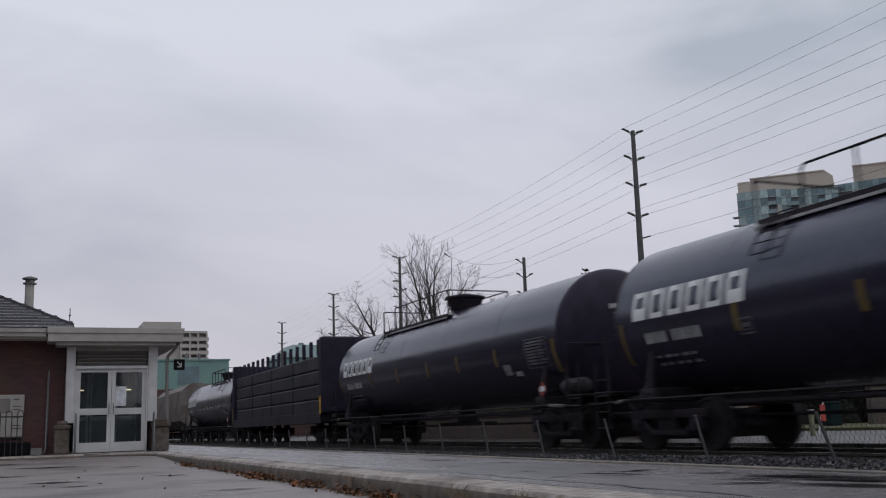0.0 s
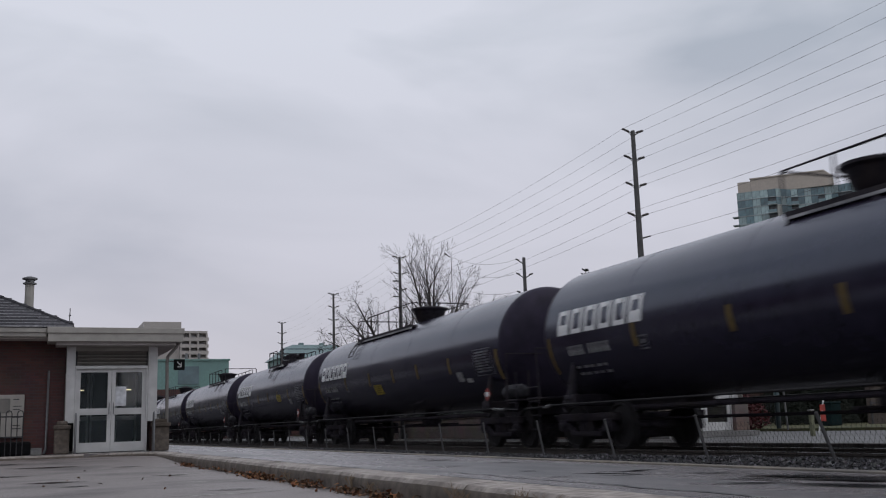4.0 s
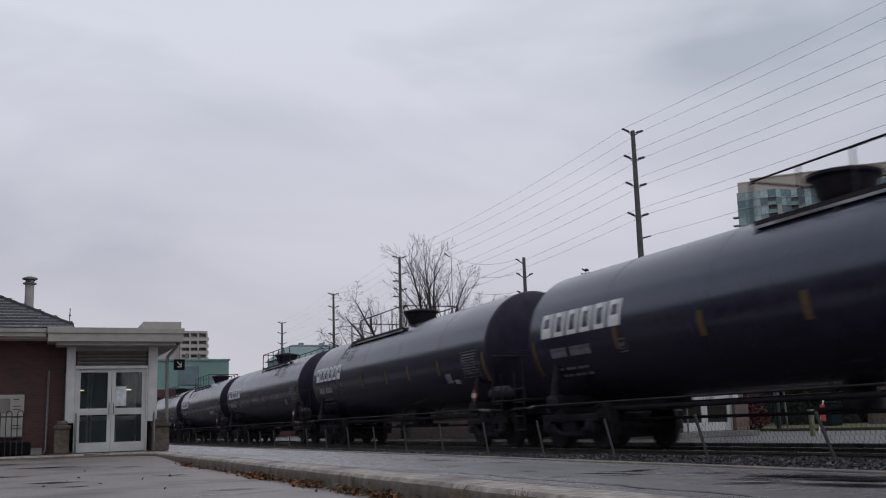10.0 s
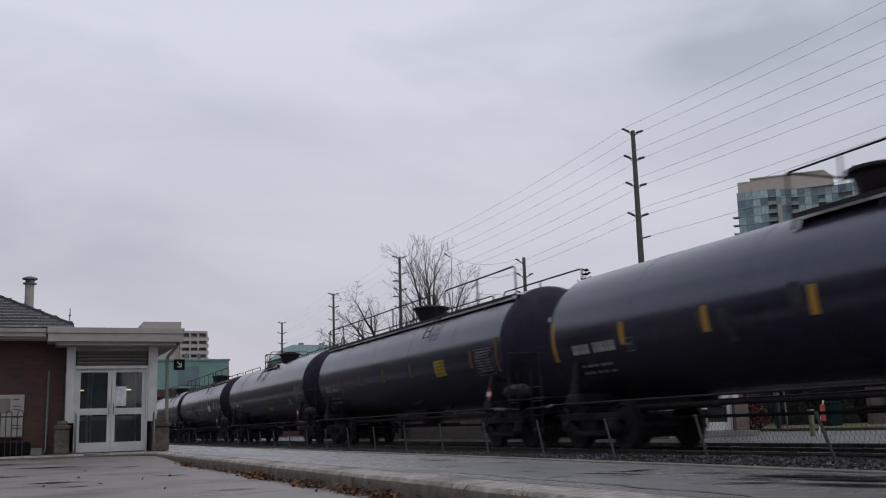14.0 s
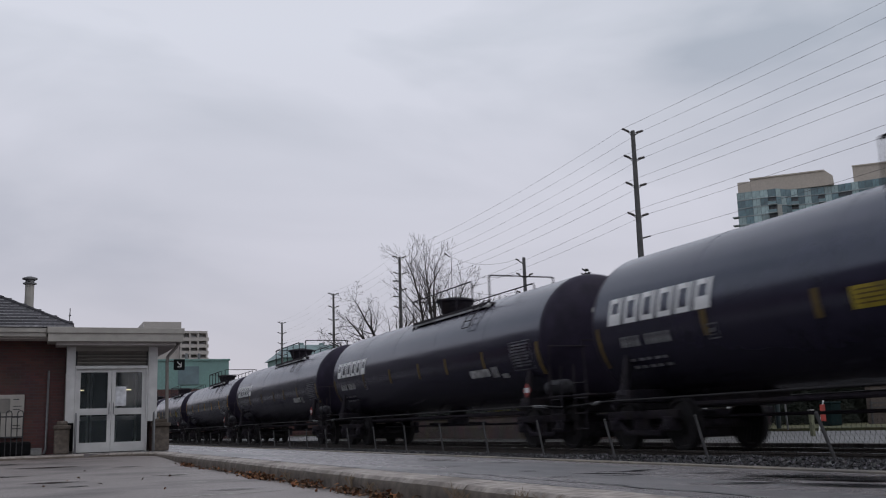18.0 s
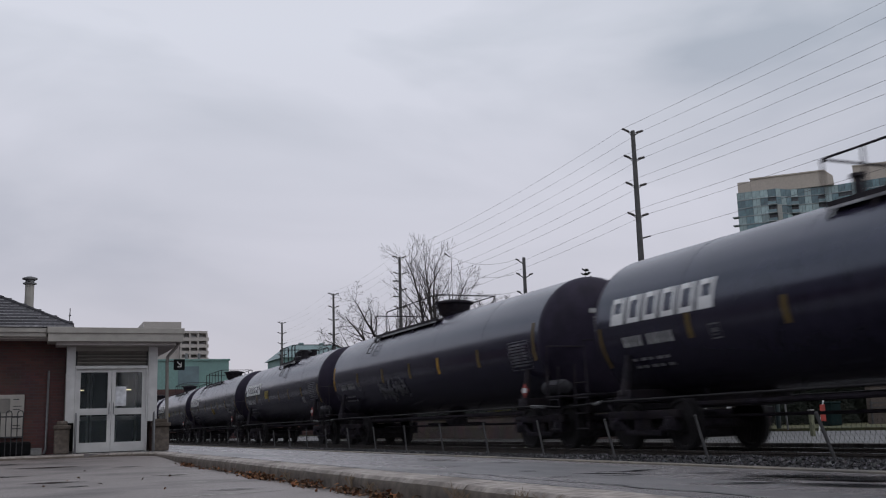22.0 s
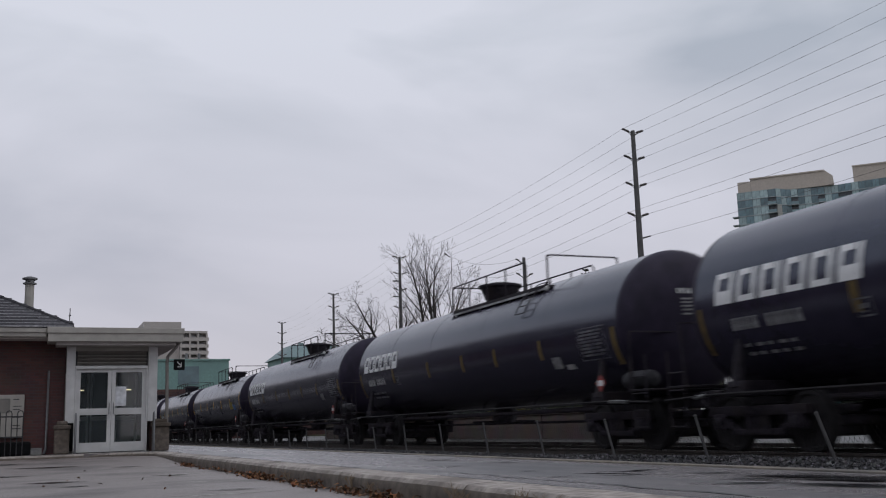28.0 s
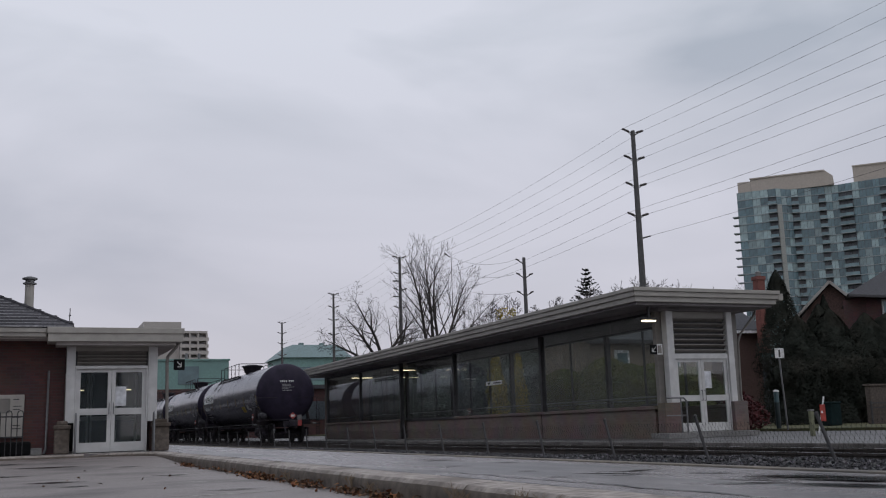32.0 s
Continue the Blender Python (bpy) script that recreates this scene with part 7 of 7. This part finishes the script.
for f in ((0, 1, 5, 4), (1, 2, 6, 5), (2, 3, 7, 6), (3, 0, 4, 7), (4, 5, 6, 7), (3, 2, 1, 0)):
    bm.faces.new([a[i] for i in f])
part("roof", bm, M_TEALROOF, tr, "teal mansard roof")
part("wall", box(B(), 47.6, 61.4, 198.6, 213.4, -0.3, 15.29), M_GREENTEAL, tr)
for x in (52.0, 56.5):
    part("roof_vent", box(B(), x, x + 0.9, 203, 204, 18.0, 18.7), M_TEALROOF, tr)
part("window_band", box(B(), 48.5, 60.5, 198.5, 198.596, 10.6, 13.4), M_CURTAIN, tr)

# low brick buildings and hedges that close the far end of the street
lb = thing("low_brick_building", pose(0, 0, 0), "low dark brick building beyond the platform", "building")
part("wall", box(B(), 17.0, 30.0, 96.0, 104.0, -0.3, 4.6), M_BRICKW, lb)
part("roof", box(B(), 16.6, 30.4, 95.6, 104.4, 4.61, 5.0), M_ROOFD, lb)
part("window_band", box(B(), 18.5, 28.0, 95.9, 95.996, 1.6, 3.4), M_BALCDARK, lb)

# ---- leaves, weeds, paint and cracks ----


def scatter_leaves(name, count, place, label, seed, size=0.05):
    rnd = random.Random(seed)
    vs, fs = [], []
    for _ in range(count):
        x, y, z = place(rnd)
        s = size * rnd.uniform(0.5, 1.3)
        q = Euler((rnd.gauss(0, 0.6), rnd.gauss(0, 0.6), rnd.uniform(0, 6.3))).to_matrix()
        b = len(vs)
        for co in ((-0.6, 0, 0), (-0.1, -0.4, 0.12), (0.6, 0, 0.0), (-0.1, 0.4, 0.12)):
            vs.append(Vector((x, y, z)) + q @ (Vector(co) * s))
        fs.append((b, b + 1, b + 2, b + 3))
    me = bpy.data.meshes.new(name)
    me.from_pydata(vs, [], fs)
    me.materials.append(M_LEAVES)
    return tagged(new(name, me), label, "leaves", kind="stuff")


LEAF_SPOTS = ((19.3, 0.45), (18.6, 0.3), (13.0, 0.4), (12.5, 0.3), (12.8, 0.25), (12.9, 0.3), (10.7, 0.25), (10.3, 0.2), (8.8, 0.2), (7.9, 0.2))


def by_kerb(rnd):
    spot, wide = rnd.choice(LEAF_SPOTS)
    y = 4.5 + 15.0 * rnd.random() if rnd.random() < 0.30 else rnd.gauss(spot, wide)
    d = abs(rnd.gauss(0, 0.055))
    return 2.765 - d, y, 0.012 + 0.06 * math.exp(-(d / 0.06) ** 2) * rnd.random()


scatter_leaves("leaf_drift", 1050, by_kerb, "rust-brown fallen leaves drifted against the kerb", 8)
scatter_leaves("scattered_leaves", 34, lambda r: (r.uniform(-3, 2.5), r.uniform(6, 22), 0.012), "few fallen leaves on the asphalt", 9)

for i, (y, h) in enumerate(((8.9, 0.26), (8.2, 0.2), (6.5, 0.28), (6.3, 0.2), (5.4, 0.30), (5.1, 0.24), (4.75, 0.22), (11.3, 0.18))):
    rnd = random.Random(60 + i)
    wd = thing("dry_weed", pose(2.76, y, 0.0), "dry brown weed growing by the kerb", "weed", "weeds by the kerb")
    for k in range(7):
        a = rnd.uniform(0, 6.28)
        tip = Vector((0.06 * math.cos(a) - 0.03, 0.07 * math.sin(a), 0.62 * h * rnd.uniform(0.6, 1.1)))
        bm = B()
        mid = tip * 0.5 + Vector((0, 0, 0.04))
        rod(bm, (0, 0, 0), mid, 0.003, 0.0025, 4)
        rod(bm, mid, tip, 0.0025, 0.001, 4)
        for q in range(3):
            c = mid.lerp(tip, q / 3)
            rod(bm, c, c + Vector((rnd.uniform(-0.05, 0.05), rnd.uniform(-0.05, 0.05), 0.04)), 0.002, 0.001, 3)
        part("stem", bm, M_WEED, wd)

M_CRACK = mat("dark_joint_filler", (0.03, 0.03, 0.032), 0.5, bump=0)


def crack(name, pts, w, label):
    bm = B()
    rows = []
    for k, (x, y) in enumerate(pts):
        ww = w * (0.5 + 0.8 * abs(noise.noise(Vector((x * 3, y * 3, 1)))))
        rows.append([bm.verts.new((x - ww, y, WALK + 0.004)), bm.verts.new((x + ww, y, WALK + 0.004))])
    for a, b in zip(rows, rows[1:]):
        bm.faces.new((a[0], a[1], b[1], b[0]))
    return solid(name, bm, M_CRACK, label, "crack", "structure")


rnd = random.Random(77)
for x, y0, y1 in ((3.128, 3.0, 24.0), (3.42, 4.2, 9.0)):
    pts = []
    y, xx = y0, x
    while y < y1:
        pts.append((xx, y))
        y += 0.18
        xx += rnd.gauss(0, 0.02 if x > 3.2 else 0.004)
    crack("pavement_crack", pts, 0.018 if x > 3.2 else 0.016, "dark tarred crack along the walk")

M_WET = mat("wet_dark_patch", (0.030, 0.029, 0.032), 0.12, grain=12, vary=0.3, bump=0.03, fine=90)


def soften(m):
    """Lets a stain fade out towards its rim in ragged tongues."""
    n, l = m.node_tree.nodes, m.node_tree.links
    tc, sp = n.new("ShaderNodeTexCoord"), n.new("ShaderNodeSeparateXYZ")
    l.new(tc.outputs["Generated"], sp.inputs[0])
    fades = []
    for ax in ("X", "Y"):
        pp = n.new("ShaderNodeMath")
        pp.operation, pp.inputs[1].default_value = "PINGPONG", 0.5
        l.new(sp.outputs[ax], pp.inputs[0])
        fades.append(pp)
    mul, ns, mix = n.new("ShaderNodeMath"), n.new("ShaderNodeTexNoise"), n.new("ShaderNodeMath")
    mul.operation = "MULTIPLY"
    l.new(fades[0].outputs[0], mul.inputs[0])
    l.new(fades[1].outputs[0], mul.inputs[1])
    mp = n.new("ShaderNodeMapping")
    mp.inputs["Scale"].default_value = (3.0, 14.0, 1.0)
    l.new(tc.outputs["Object"], mp.inputs["Vector"])
    l.new(mp.outputs["Vector"], ns.inputs["Vector"])
    ns.inputs["Scale"].default_value, ns.inputs["Detail"].default_value = 1.0, 5.0
    mix.operation = "MULTIPLY"
    l.new(mul.outputs[0], mix.inputs[0])
    l.new(ns.outputs["Fac"], mix.inputs[1])
    rg = n.new("ShaderNodeMapRange")
    rg.inputs["From Min"].default_value, rg.inputs["From Max"].default_value = 0.025, 0.085
    l.new(mix.outputs[0], rg.inputs["Value"])
    l.new(rg.outputs["Result"], n["Principled BSDF"].inputs["Alpha"])


soften(M_WET)
soften(M_LINE)
for y, x in ((9.86, 0.9), (12.66, 1.2), (15.30, 1.5), (17.85, 1.6)):
    bar = solid("parking_line", sheet(B(), -0.5 * (2.62 - x), 0.5 * (2.62 - x), -0.09, 0.09, 0.0, 4, 2), M_LINE, "worn white parking stall line", "parking line", "structure", group="stall lines")
    bar.matrix_basis = pose(0.5 * (2.62 + x), y, 0.004, 0, 0, 4)
for k, (x0, y0, x1, y1, w) in enumerate(((3.80, 6.55, 4.46, 6.29, 0.06), (3.90, 7.1, 4.34, 6.4, 0.08), (4.2, 6.83, 4.9, 6.99, 0.09), (3.84, 7.8, 4.03, 7.5, 0.05), (4.4, 5.9, 5.15, 4.3, 0.16), (4.3, 5.3, 5.05, 4.2, 0.20),
                                         (3.75, 5.2, 4.4, 4.75, 0.09), (4.1, 4.95, 4.45, 3.8, 0.22), (4.4, 6.3, 4.9, 5.88, 0.08), (4.42, 9.75, 4.8, 9.3, 0.08), (3.5, 6.7, 3.85, 6.53, 0.05), (3.03, 13.55, 3.18, 13.2, 0.10),
                                         (4.3, 11.5, 4.7, 10.6, 0.10), (3.7, 9.6, 4.1, 8.9, 0.07),
                                         (4.45, 5.8, 4.85, 4.75, 0.17), (4.62, 5.7, 5.1, 4.95, 0.10), (4.15, 5.6, 4.5, 4.9, 0.10), (4.5, 5.1, 4.75, 4.2, 0.18), (4.05, 7.05, 4.5, 6.4, 0.07))):
    a, b = Vector((x0, y0, 0)), Vector((x1, y1, 0))
    h = (b - a).length / 2
    ob = solid("wet_patch", sheet(B(), -h, h, -w, w, 0.0, 4, 2), M_WET, "ragged dark damp streak on the walk", "stain", "structure")
    c = (a + b) / 2
    ob.matrix_basis = pose(c.x, c.y, WALK + 0.0035 + 0.0004 * k, 0, 0, math.degrees(math.atan2(b.y - a.y, b.x - a.x)))
for k, (x0, x1, y, w) in enumerate(((-0.6, 1.3, 20.6, 0.55), (-0.2, 0.9, 14.3, 0.40), (-1.2, 0.3, 17.3, 0.35), (0.3, 0.8, 12.9, 0.22), (1.3, 2.2, 19.6, 0.22), (1.6, 2.3, 15.0, 0.20), (-0.9, 0.1, 22.4, 0.3), (1.5, 2.5, 10.5, 0.12))):
    ob = solid("wet_patch", sheet(B(), -0.5 * (x1 - x0), 0.5 * (x1 - x0), -w, w, 0.0, 4, 2), M_WET, "ragged dark damp streak on the asphalt", "stain", "structure")
    ob.matrix_basis = pose(0.5 * (x0 + x1), y, lot_rise(0, y) + 0.006 + 0.0004 * k, 0, 0, -8)


motions()
